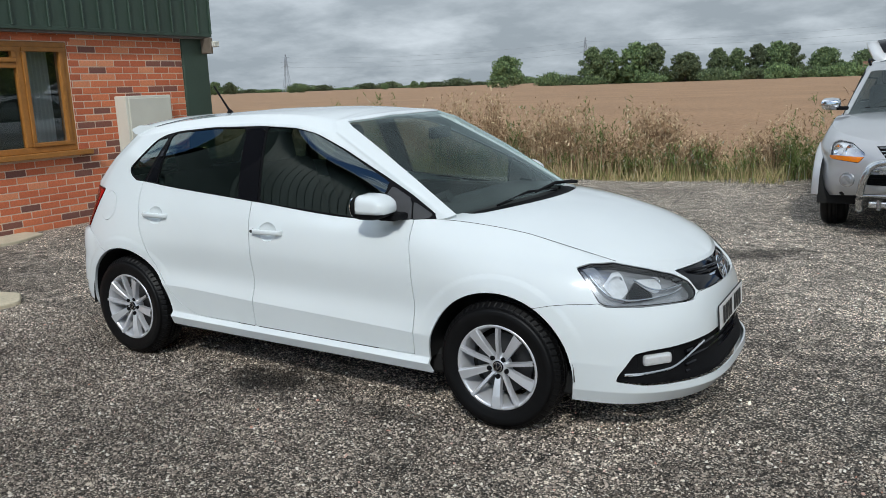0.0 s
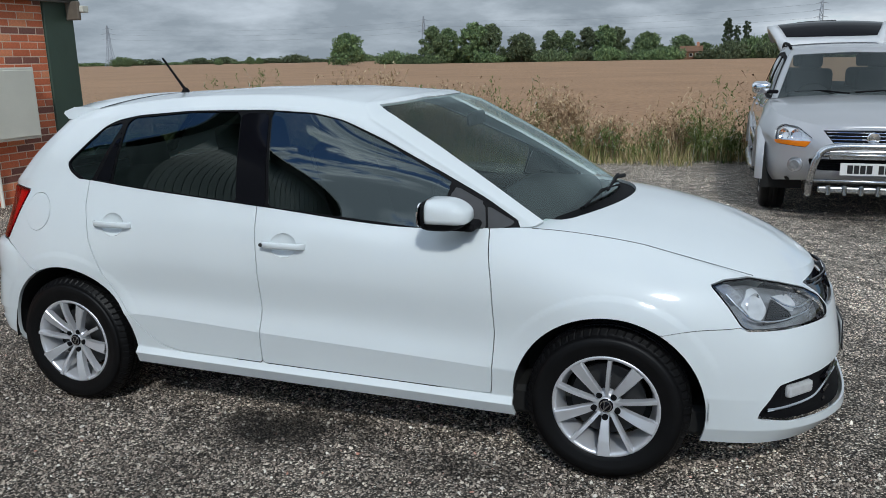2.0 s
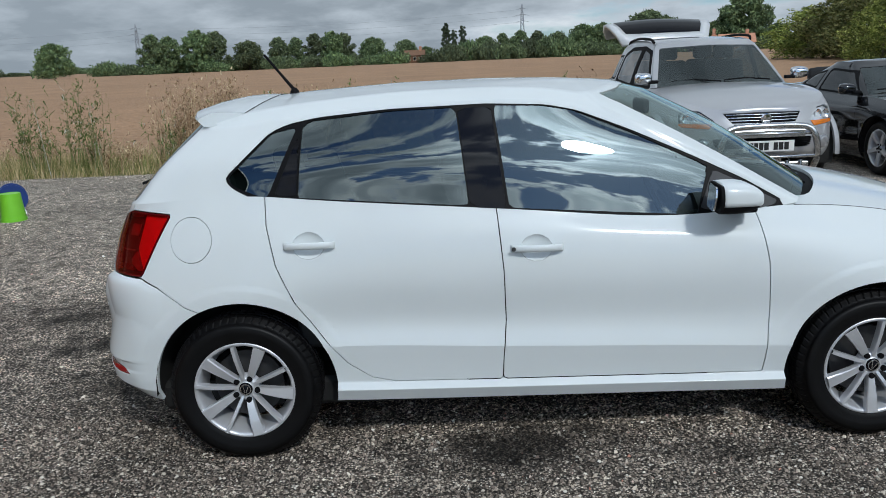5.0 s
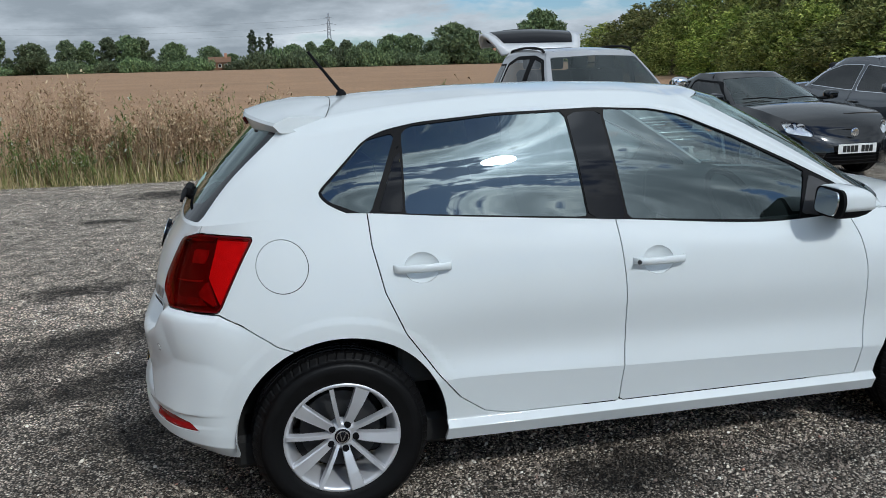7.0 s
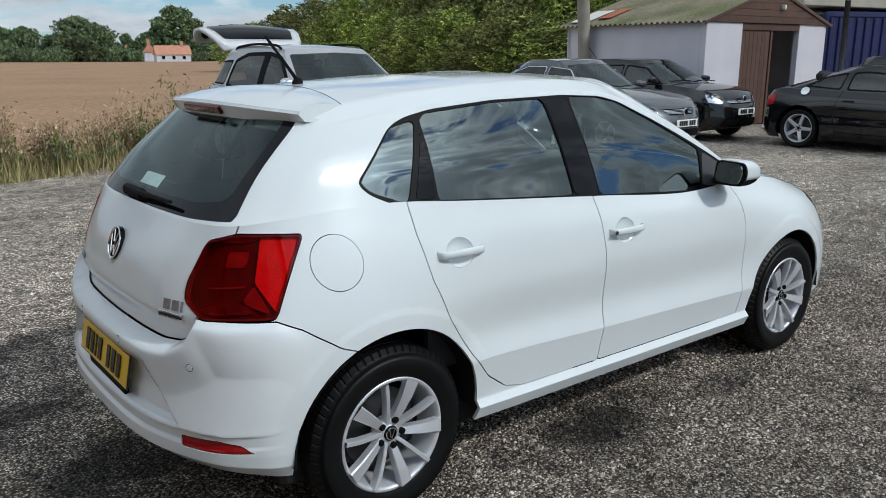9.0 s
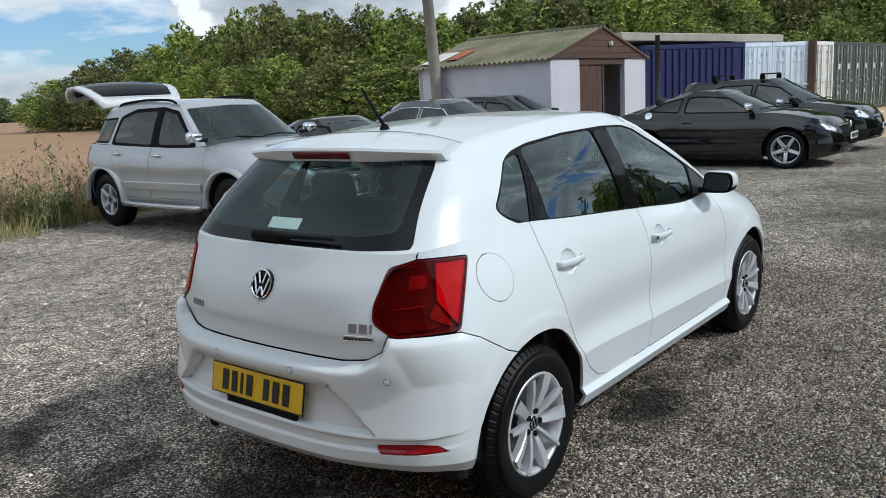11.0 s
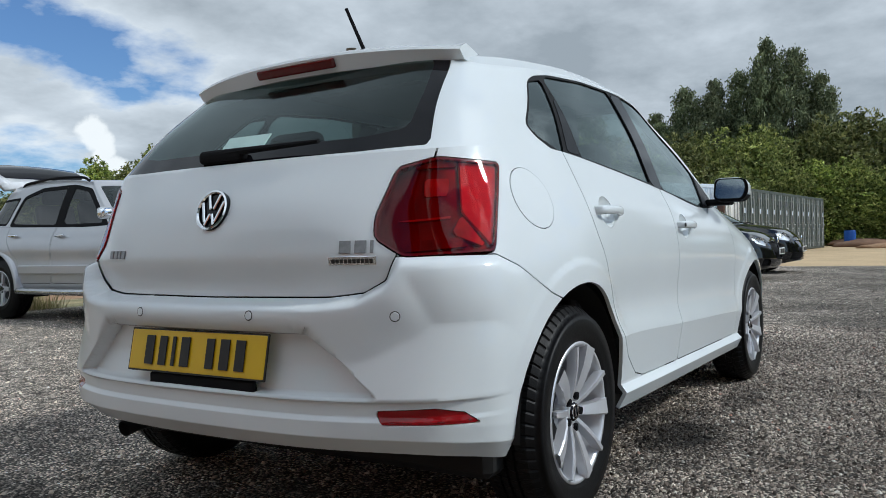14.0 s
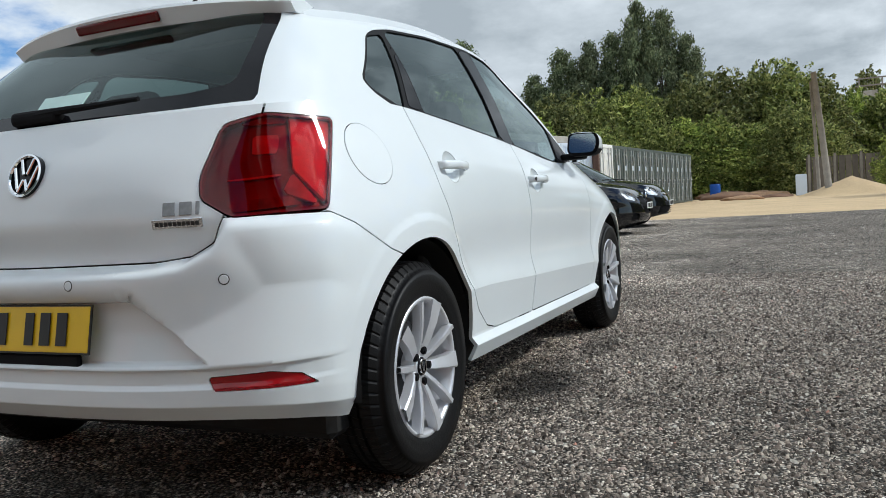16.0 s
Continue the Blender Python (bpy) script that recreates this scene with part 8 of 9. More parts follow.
house(70.3, 262, 10, 5, 2.2, 2.6, "white house with an orange-red tiled roof across the field", -10)
house(71.7, 275, 5, 3.2, 3.0, 2.6, "white gabled house with a tiled roof across the field", 75)
house(73.6, 290, 9, 6, 2.4, 1.6, "low white building with a dark roof across the field", 0, M_RENDERW, M_DARKMETAL)
house(92.0, 292, 7, 6, 2.6, 1.8, "low house with a brown roof among far trees", 0, M_RUST, M_RUST)

# pylons with their wires
M_STEEL = material("grey_pylon_steel", (0.30, 0.33, 0.37), 0.6, var=0.05)


def pylon(bearing, dist, h, turn):
    x, y = E0[0] + dist * math.cos(radians(bearing)), E0[1] + dist * math.sin(radians(bearing))
    p = empty("pylon", "grey lattice steel electricity pylon beyond the field", "pylon", group="pylons", m=pose(x, y, 0, 0, 0, turn))
    bm = bmesh.new()
    lv = [(0, 3.2), (h * 0.3, 1.9), (h * 0.55, 1.1), (h * 0.8, 0.8), (h, 0.15)]
    for (z0, a), (z1, b) in zip(lv, lv[1:]):
        for sx_ in (-1, 1):
            for sy_ in (-1, 1):
                tube([(sx_ * a, sy_ * a, z0), (sx_ * b, sy_ * b, z1)], 0.16, 4, bm=bm)
        n = 2
        for k in range(n):
            t0, t1 = k / n, (k + 1) / n
            a0, a1 = a + (b - a) * t0, a + (b - a) * t1
            y0, y1 = z0 + (z1 - z0) * t0, z0 + (z1 - z0) * t1
            for s in (-1, 1):
                tube([(-a0, s * a0, y0), (a1, s * a1, y1)], 0.09, 4, bm=bm)
                tube([(a0, s * a0, y0), (-a1, s * a1, y1)], 0.09, 4, bm=bm)
                tube([(s * a0, -a0, y0), (s * a1, a1, y1)], 0.09, 4, bm=bm)
    part("lattice", bm, M_STEEL, p)
    for z, w in ((h * 0.66, 4.2), (h * 0.78, 5.2), (h * 0.9, 3.6)):
        part("cross_arm", tube([(-w, 0, z), (0, 0, z + 0.9), (w, 0, z)], [0.08, 0.22, 0.08], 4), M_STEEL, p)
    return (x, y, h)


tops = [pylon(131.3, 640, 29, 20), pylon(110.4, 600, 32, 10), pylon(84.4, 560, 34, 0)]
for a, b in zip(tops, tops[1:]):
    for f in (0.66, 0.78, 0.9):
        pts = [(a[0] + (b[0] - a[0]) * t, a[1] + (b[1] - a[1]) * t, (a[2] + (b[2] - a[2]) * t) * f - 14 * t * (1 - t)) for t in np.linspace(0, 1, 13)]
        tagged(part("power_line", tube(pts, 0.05, 4), M_STEEL), "thin electricity cable between pylons", "cable", group="power lines")
# ---------------------------------------------------------------- the other parked cars
M_SILVER = material("silver_grey_car_paint", (0.47, 0.475, 0.49), 0.34, metal=0.35, coat=1.0, var=0.03, var_scale=3)
M_BLACKPAINT = material("black_car_paint", (0.005, 0.005, 0.006), 0.08, spec=0.4, coat=0.6, var=0.05, var_scale=3)
M_DARKGREY = material("dark_grey_car_paint", (0.085, 0.090, 0.100), 0.16, metal=0.3, coat=1.0, var=0.04, var_scale=3)
M_DARKGLASS = glass_material("dark_car_glass", (0.16, 0.18, 0.18))
M_CLEARCAR = glass_material("clear_car_glass", (0.50, 0.54, 0.53), ior=1.9, gloss_tint=(0.90, 1.0, 1.0))
M_STEELBAR = material("polished_steel", (0.55, 0.56, 0.57), 0.27, metal=1.0, var=0.04)
M_INTERIOR = material("grey_car_interior", (0.06, 0.06, 0.062), 0.9, var=0.2, var_scale=10)


def lerp_at(x, xs, ys):
    return float(np.interp(x, xs, ys))


def parked_car(label, group, m, paint, S, wheel_r, rim_r, tyre_w, glass, spokes=5, rim_mat=M_ALLOY, chrome_line=False, plate=M_PLATEWHITE, grille_mat=M_BLACKTRIM, cladding=None):
    """A parked car lofted from its main dimensions S; local x forward, y to its left."""
    car = empty("car", label, "car", group=group, m=m)
    xr, xra, xfa, xf, hw = S["xr"], S["xra"], S["xfa"], S["xf"], S["hw"]
    zs = S["sill"]
    ro, fo = xra - xr, xf - xfa
    ax = [xr, xr + .03 * ro, xr + .13 * ro, xr + .30 * ro, xr + .52 * ro, xra, xra + .18 * (xfa - xra), xra + .42 * (xfa - xra), xra + .65 * (xfa - xra), xra + .84 * (xfa - xra), xfa, xfa + .42 * fo, xfa + .70 * fo, xfa + .92 * fo, xf]
    yf = [0, .45, .76, .91, .96, 1, 1, 1, 1, 1, 1, .95, .80, .46, 0]
    top = [lerp_at(x, S["top_x"], S["top_z"]) for x in ax]
    bottom = [zs + (.06 if i in (0, 1, 13, 14) else .03 if i in (2, 12) else 0) for i in range(15)]
    frac = [0, .12, .30, .50, .68, .85, 1.0]
    wide = [.93, .975, .995, .99, 1.0, .965, S.get("tuck", .88)]
    inr = [.07, .01, 0, .02, .04, .08, .16]
    inf = [.07, .02, 0, .01, .04, .09, .16]
    low = []
    for k in range(7):
        line = []
        for i in range(15):
            e_r, e_f = max(0, (4 - i) / 4), max(0, (i - 10) / 4)
            x = ax[i] + inr[k] * e_r * ro / .75 - inf[k] * e_f * fo / .85
            z = bottom[i] + (top[i] - bottom[i]) * frac[k]
            bulge = S.get("flare", .0) * hw * max(0, 1 - min(abs(x - xra), abs(x - xfa)) / .42) * (1 if k in (1, 2, 3) else .5 if k == 4 else 0)
            line.append((x, yf[i] * (hw * wide[k] + bulge), z))
        low.append(line)
    low = right(low)
    body = Skin.grid(loft(low, 9, 6))
    ra = wheel_r + .055
    body = body.keep(-circle_field(xfa, wheel_r, ra, side_xz)(body.v))
    body = body.keep(-circle_field(xra, wheel_r, ra, side_xz)(body.v))

    def only(field, test):
        return lambda v: np.where(test(v), field(v), 1.0)

    inback = lambda v: v[:, 0] < xra - .1
    infront = lambda v: v[:, 0] > xfa + .1
    pieces = {}
    for key, test, wrap in (("head", infront, front_wrap), ("tail", inback, rear_wrap)):
        if key in S:
            pieces[key], body = body.cut(only(polygon_field(rounded(S[key], .02), wrap), test), .002)
    if "grille" in S:
        pieces["grille"], body = body.cut(only(polygon_field(S["grille"], rear_yz), infront), .001)
    if "mouth" in S:
        pieces["mouth"], body = body.cut(only(polygon_field(S["mouth"], rear_yz), infront), .001)
    skirt = None
    if cladding is not None:
        skirt, body = body.cut(lambda v: v[:, 2] - (zs + .10), 0.0)
    doors = []
    for line in S["doors"]:
        d, body = body.cut(polygon_field(line, side_xz), .003)
        doors.append(d)
    body.whole().object("body_shell", paint, car, .012)
    if skirt is not None:
        skirt.whole().object("lower_skirt", cladding, car, .012)
    dl = [(d.object("door", paint, car, .012), d.mirrored().object("door", paint, car, .012)) for d in doors]
    # deck: bonnet, cabin floor and boot
    edge = spline(low[-1], 9)
    crown = S.get("crown", .05)
    deck = Skin.grid(np.stack([np.stack([edge[:, 0], edge[:, 1] * (1 - t), edge[:, 2] + crown * (np.abs(edge[:, 1]) / hw) * (1 - (1 - t) ** 2)], -1) for t in np.linspace(0, 1, 9)]))
    gb, wb = S["glass_base"], S["screen_base"]
    cabin_in, deck = deck.cut(polygon_field([(gb + .06, -2), (wb - .10, -2), (wb - .10, 2), (gb + .06, 2)], lambda v: v[:, [0, 1]]), 0)
    front_deck, rear_deck = deck.keep(wb - .2 - deck.v[:, 0]), deck.keep(deck.v[:, 0] - gb - .2)
    if len(front_deck.f):
        front_deck.whole().object("bonnet", paint, car, 0)
    if len(rear_deck.f):
        rear_deck.whole().object("boot_lid", paint, car, 0)
    cabin_in.whole().object("cabin_floor", M_INTERIOR, car, 0)
    # cabin
    gt, wt, zr, tw = S["glass_top"], S["screen_top"], S["roof"], S.get("roof_w", .66)
    bx = [gb - .0, gb + .03, gb + .12, gb + .24, gb + .40, gb + .30 * (wb - gb), gb + .45 * (wb - gb), gb + .6 * (wb - gb), gb + .78 * (wb - gb), wb - .30, wb - .20, wb - .06, wb]
    tx = [gt, gt + .02, gt + .07, gt + .15, gt + .25, gt + .22 * (wt - gt) + .1, gt + .42 * (wt - gt), gt + .6 * (wt - gt), gt + .78 * (wt - gt), wt - .22, wt - .15, wt - .04, wt]
    yb = [0, .50, .76, .88, .95, .985, 1, 1, .995, .96, .90, .5, 0]
    zb = [lerp_at(x, S["top_x"], S["top_z"]) - .01 for x in bx]
    zb[0] = zb[1] = lerp_at(gb, S["top_x"], S["top_z"]) + crown * .7
    zb[-1] = zb[-2] = lerp_at(wb, S["top_x"], S["top_z"]) + crown * .7
    tuck = S.get("tuck", .88)
    arch = S.get("arch", .05)
    lines = []
    for t, bow in ((0, 0), (.5, .012), (.93, .0), (1.0, -.035)):
        line = []
        for i in range(13):
            zt = zr - arch * ((tx[i] - (gt + wt) / 2) / ((wt - gt) / 2)) ** 2 - (.035 if 3 <= i <= 9 else .012 if i in (2, 10) else 0)
            x = bx[i] + (tx[i] - bx[i]) * min(t, .97) + (0 if t < .97 else (.05 if i < 4 else -.05 if i > 8 else 0))
            w = yb[i] * hw * (tuck + (tw - tuck) * t + bow) if i not in (0, 12) else 0
            line.append((x, w, zb[i] + (zt - zb[i]) * t + (.018 if t == 1.0 else 0)))
        lines.append(line)
    lines = right(lines)
    cab = Skin.grid(loft(lines, 10, 7, (2,)))
    onside = lambda v: v[:, 1] < -hw * .40
    if "surround" in S:      # black frames between the side windows
        frame_skin, cab = cab.cut(only(polygon_field(rounded(S["surround"], .04), side_xz), onside), .0008)
        for line in S["windows"][:2]:
            frame_skin = frame_skin.cut(polygon_field(rounded(line, .03), side_xz), 0)[1]
        for sk in (frame_skin, frame_skin.mirrored()):
            sk.pushed(.0015).object("window_surround", M_BLACKTRIM, car, .006)
    cab_side = cab
    if "surround" in S:
        cab_side = Skin.grid(loft(lines, 10, 7, (2,)))
    for k, line in enumerate(S["windows"]):
        if "surround" in S and k < 2:
            w = cab_side.cut(only(polygon_field(rounded(line, .03), side_xz), onside), .001)[0]
        else:
            w, cab = cab.cut(only(polygon_field(rounded(line, .03), side_xz), onside), .001)
        trim, inner = None, w
        shr = polygon_field(rounded(line, .03), side_xz)(w.v)
        tw_ = .009 if chrome_line else .022
        inner = w.keep(shr + tw_)
        trim = w.keep(-(shr + tw_))
        for sk in (trim, trim.mirrored()):
            sk.pushed(.001).object("window_trim", M_CHROME if chrome_line else M_BLACKTRIM, car, .008)
        for sk in (inner, inner.mirrored()):
            o = sk.pushed(-.004).object("side_window", glass, car, 0)
            o.visible_shadow = False
    zb0 = lerp_at(wb, S["top_x"], S["top_z"])
    scr = [(-.3, zb0 - .1), (hw * tuck * .91, zb0 - .02), (hw * tw * .91, zr - arch - .045), (-.3, zr - arch - .012)]
    sc, cab = cab.cut(only(polygon_field(scr, rear_yz), lambda v: v[:, 0] > (wt + gt) / 2 + .15), .001)
    zb1 = lerp_at(gb, S["top_x"], S["top_z"])
    bk = [(-.3, zb1 + .03), (hw * tuck * .70, zb1 + .03), (hw * tw * .70, zr - arch - .06), (-.3, zr - arch - .03)]
    bkp, cab = cab.cut(only(polygon_field(bk, rear_yz), lambda v: v[:, 0] < (wt + gt) / 2 - .15), .001)
    o = sc.whole().pushed(-.003).object("windscreen", S.get("screen_glass", glass), car, 0)
    o.visible_shadow = False
    if not S.get("open_gate"):
        bkp.whole().pushed(-.003).object("rear_window", glass, car, 0)
    cab.whole().object("cabin_shell", paint, car, .01)
    e2 = spline(lines[-1], 10)
    rf = Skin.grid(np.stack([np.stack([e2[:, 0], e2[:, 1] * (1 - t), e2[:, 2] + .035 * (np.abs(e2[:, 1]) / hw) * (1 - (1 - t) ** 2)], -1) for t in np.linspace(0, 1, 7)]))
    rf.whole().object("roof", paint, car, 0)
    # lamps and grilles
    if "head" in pieces:
        for sk, s in ((pieces["head"], -1), (pieces["head"].mirrored(), 1)):
            hl = new("headlamp")
            hl.parent = car
            sk.pushed(-.03).object("bowl", S.get("bowl", M_REFLECTOR), hl, 0)
            c = sk.object("cover", M_LAMPGLASS, hl, 0)
            c.visible_shadow = False
            mid = sk.v.mean(0)
            for q in (-.06, .07):
                bm = lathe([(0.01, -.03), (.035, -.02), (.05, 0.0), (.053, .002)], 20, "x")
                part("reflector", bm, M_CHROME, hl, smooth=True, m=Matrix.Translation((mid[0] - .012 - q * .45, mid[1] - s * q * -.8, mid[2] + .008)) @ Matrix.Rotation(s * .5, 4, "Z"))
            if S.get("amber"):
                am, _ = sk.cut(lambda v: v[:, 2] - (mid[2] - .045), 0)
                if len(am.f):
                    am.pushed(.004).object("indicator", M_AMBER, hl, .01, "amber indicator lens")
    if "tail" in pieces:
        for sk in (pieces["tail"], pieces["tail"].mirrored()):
            sk.pushed(.006).object("tail_lamp", M_RED, car, .02, "red tail lamp")
    for key in ("grille", "mouth"):
        if key in pieces:
            halves = [pieces[key], pieces[key].mirrored()]
            if np.abs(pieces[key].v[:, 1]).min() < .03:
                halves = [pieces[key].whole()]
            for half_ in halves:
                gob = half_.pushed(-.03).object(key if key == "grille" else "lower_grille", grille_mat, car, 0)
            zz = pieces[key].v[:, 2]
            yy = np.abs(pieces[key].v[:, 1])
            for z in np.linspace(zz.min() + .02, zz.max() - .02, 4):
                near_ = np.abs(pieces[key].v[:, 2] - z) < .03
                if not near_.any():
                    continue
                wv = yy[near_].max() - .02
                xx = pieces[key].v[near_, 0].max()
                pts = [(xx - .006 - .30 * (q * wv) ** 2, q * wv, z) for q in np.linspace(-1, 1, 9)]
                part("slat", tube(pts, .0055, 6), M_CHROME if (key == "grille" and S.get("chrome_grille")) else M_BLACKTRIM, gob)
    # plate with plain marks
    zp = S["plate"]
    xp = S.get("plate_x", xf + .015)
    bm = box((.01, .52, .111), (0, 0, 0), .003, 1)
    pl = part("number_plate", bm, plate, car, "white number plate with dark marks", m=Matrix.Translation((xp, 0, zp)))
    bars_text(pl, M_INK, [.045, .040, .042, .045, -.03, .042, .045, .045], .075, .004, "plate_mark", .010, Matrix.Translation((.008, 0, 0)) @ Matrix.Rotation(math.pi / 2, 4, "Z"))
    part("badge", lathe([(0, .012), (.045, .010), (.055, 0.0)], 24, "x"), M_CHROME, car, "round chrome badge", smooth=False, m=Matrix.Translation((S.get("badge_x", xf - .01), 0, S["badge"])))
    # mirrors, handles, wheels, liners
    for s in (-1, 1):
        mi = new("door_mirror")
        mi.parent = dl[0][0 if s < 0 else 1]
        bm = bmesh.new()
        bmesh.ops.create_uvsphere(bm, u_segments=20, v_segments=12, radius=1)
        for v in bm.verts:
            p = [math.copysign(abs(c) ** .62, c) for c in v.co]
            v.co = (max(p[0] * .075, -.03), p[1] * .098, p[2] * .064 * (1 - .15 * p[0]))
        mx, mz = S["mirror"]
        part("mirror_cap", bm, S.get("mirror_mat", paint), mi, smooth=True, m=Matrix.Translation((mx, s * (hw * .95 + .035), mz)))
        part("mirror_arm", box((.07, .12, .04), (mx + .01, s * (hw * .865), mz - .045), .014, 2), M_BLACKTRIM, mi)
        for d, (hx, hz) in zip(dl, S["handles"]):
            part("handle", box((.17, .035, .028), (hx, s * (hw * .985 + .006), hz), .012, 2), S.get("handle_mat", paint), d[0 if s < 0 else 1], smooth=True)
        for k, wx in enumerate((xfa, xra)):
            make_wheel(car, (wx, s * (hw - tyre_w / 2 - .035), wheel_r), wheel_r, tyre_w, rim_r, spokes, M_TYRE, rim_mat, s, twin=False, detail=False, turn=.3 + k)
            bm = bmesh.new()
            prev = None
            for q in range(15):
                a = math.pi * (q / 14 * 1.16 - .08)
                p = [bm.verts.new((math.cos(a) * (ra + .006), yy_, math.sin(a) * (ra + .006))) for yy_ in (s * (hw - .02), s * (hw - .40))]
                if prev:
                    bm.faces.new((prev[0], p[0], p[1], prev[1]))
                prev = p
            part("wheel_arch_liner", bm, M_UNDER, car, smooth=True, m=Matrix.Translation((wx, 0, wheel_r)))
    part("floor_pan", box((xf - xr - .5, hw * 1.5, .12), ((xf + xr) / 2, 0, zs + .09), .02, 1), M_UNDER, car)
    # seats seen through the glass
    zseat = zb0 - .30
    for sx_, sy_ in ((S["seat_x"], -.36), (S["seat_x"], .36), (S["seat_x"] - .85, -.36), (S["seat_x"] - .85, .36)):
        st = new("seat")
        st.parent = car
        part("backrest", box((.14, .48, .62), (0, 0, 0), .06, 3), M_SEAT, st, smooth=True, m=Matrix.Translation((sx_ - .2, sy_, zseat + .30)) @ Matrix.Rotation(-.25, 4, "Y"))
        part("headrest", box((.09, .26, .18), (0, 0, 0), .04, 3), M_SEAT, st, smooth=True, m=Matrix.Translation((sx_ - .30, sy_, min(zseat + .70, zr - .19))))
    part("dashboard", box((.30, hw * 1.4, .14), (wb - .42, 0, zb0 + .0), .05, 2), M_DASH, car, smooth=True)
    part("steering_wheel", tube([(wb - .66 + math.sin(a) * .06, -.36 + math.cos(a) * .18, zb0 + .0 + math.sin(a) * .16) for a in np.linspace(0, 2 * math.pi, 25)], .014, 6, caps=False), M_BLACKTRIM, car, smooth=True)
    for a, b in (((wb + .02, -.08), (wb - .22, -.58)), ((wb + .02, .48), (wb - .04, -.02))):
        za, zb_ = zb0 + crown * .7 + .03, zb0 + crown * .5 + .03
        part("wiper", tube([(a[0], a[1], za), ((a[0] + b[0]) / 2 - .02, (a[1] + b[1]) / 2, (za + zb_) / 2 + .03), (b[0], b[1], zb_ + .02)], .009, 6), M_BLACKTRIM, car)
    return car


ROW = "row of parked cars"


def facing(x, nose_y, xf, rz=-90.0):
    """The pose of a car that looks along -y with its nose at nose_y."""
    return pose(x, nose_y + xf, 0, 0, 0, rz)


# silver sport utility car with its tailgate up
suv_spec = dict(xr=-2.03, xra=-1.30, xfa=1.41, xf=2.28, hw=.925, sill=.34, flare=.035, tuck=.90, roof_w=.69, crown=.06,
                top_x=[-2.03, -1.5, -.6, .6, 1.0, 1.5, 1.95, 2.28], top_z=[1.14, 1.12, 1.09, 1.06, 1.08, 1.04, .97, .87],
                glass_base=-1.98, screen_base=1.08, glass_top=-1.66, screen_top=.36, roof=1.665, arch=.085, surround=[(.74, 1.07), (.45, 1.32), (.23, 1.51), (-.06, 1.57), (-.68, 1.562), (-1.03, 1.475), (-1.19, 1.11), (-.2, 1.065)],
                doors=[[(-.18, .44), (.93, .44), (1.0, .75), (.98, 1.2), (-.16, 1.2)], [(-.20, .44), (-.18, 1.2), (-1.12, 1.2), (-1.1, .98), (-.86, .68), (-.83, .44)]],
                windows=[[(-.10, 1.085), (.70, 1.083), (.43, 1.305), (.215, 1.490), (-.06, 1.548)], [(-.20, 1.085), (-.16, 1.548), (-.68, 1.540), (-1.015, 1.458), (-1.165, 1.125)], [(-1.25, 1.13), (-1.10, 1.47), (-1.62, 1.45), (-1.82, 1.15)]],
                head=[(1.10, .86), (1.14, .72), (1.62, .70), (1.66, .78), (1.42, .88), (1.2, .90)], amber=True, bowl=M_REFLECTOR,
                tail=[(.90, 1.10), (.90, .80), (1.2, .80), (1.2, 1.10)],
                grille=[(-.1, .73), (.30, .73), (.40, .855), (-.1, .86)], chrome_grille=True, mouth=[(-.1, .50), (.48, .50), (.52, .60), (-.1, .61)],
                plate=.53, plate_x=2.345, badge=.80, badge_x=2.255, mirror=(.86, 1.20), mirror_mat=M_CHROME, handles=[(.0, .98), (-.93, 1.0)], handle_mat=M_CHROME, seat_x=.15, open_gate=True, screen_glass=M_CLEARCAR)
suv = parked_car("silver sport utility car with its tailgate raised open", ROW, facing(2.86, 4.40, 2.28), M_SILVER, suv_spec, .372, .215, .245, M_DARKGLASS, spokes=5)
# raised tailgate, bull bar, side steps, roof rails
tg = new("tailgate")
tg.parent = suv
M_PALEIN = material("pale_grey_gate_paint", (0.62, 0.63, 0.64), .35, coat=.6, var=.03)
prof = [(0, 0, .62), (-.12, .14, .68), (-.28, .24, .74), (-.46, .30, .77), (-.60, .29, .77), (-.70, .22, .75), (-.75, .12, .70)]
verts, faces = [], []
for x, z, w in prof:
    for q in np.linspace(-1, 1, 11):
        verts.append((-1.66 + x + .04 * q * q, q * w, 1.625 + z - .05 * q * q))
for i in range(len(prof) - 1):
    for j in range(10):
        faces.append((i * 11 + j, i * 11 + j + 1, (i + 1) * 11 + j + 1, (i + 1) * 11 + j))
sk = Skin(np.array(verts), faces)
gl, fr = sk.cut(polygon_field(rounded([(-1.75, -.575), (-2.355, -.690), (-2.355, .690), (-1.75, .575)], .05), lambda v: v[:, [0, 1]]), 0)
fo_ = fr.object("gate_panel", M_PALEIN, tg, .0)
mod = fo_.modifiers.new("thick", "SOLIDIFY")
mod.thickness, mod.offset = .045, 1
gl.pushed(.048).object("gate_glass", M_GLOSSBLACK, tg, 0, "dark tailgate glass")
gl.pushed(-.008).object("gate_inner_glass", M_GLOSSBLACK, tg, 0, "dark inner side of the tailgate glass")
part("gate_wiper", tube([(-2.27, .10, 1.975), (-2.18, -.25, 1.965), (-2.20, -.40, 1.955)], .014, 6), M_BLACKTRIM, tg)
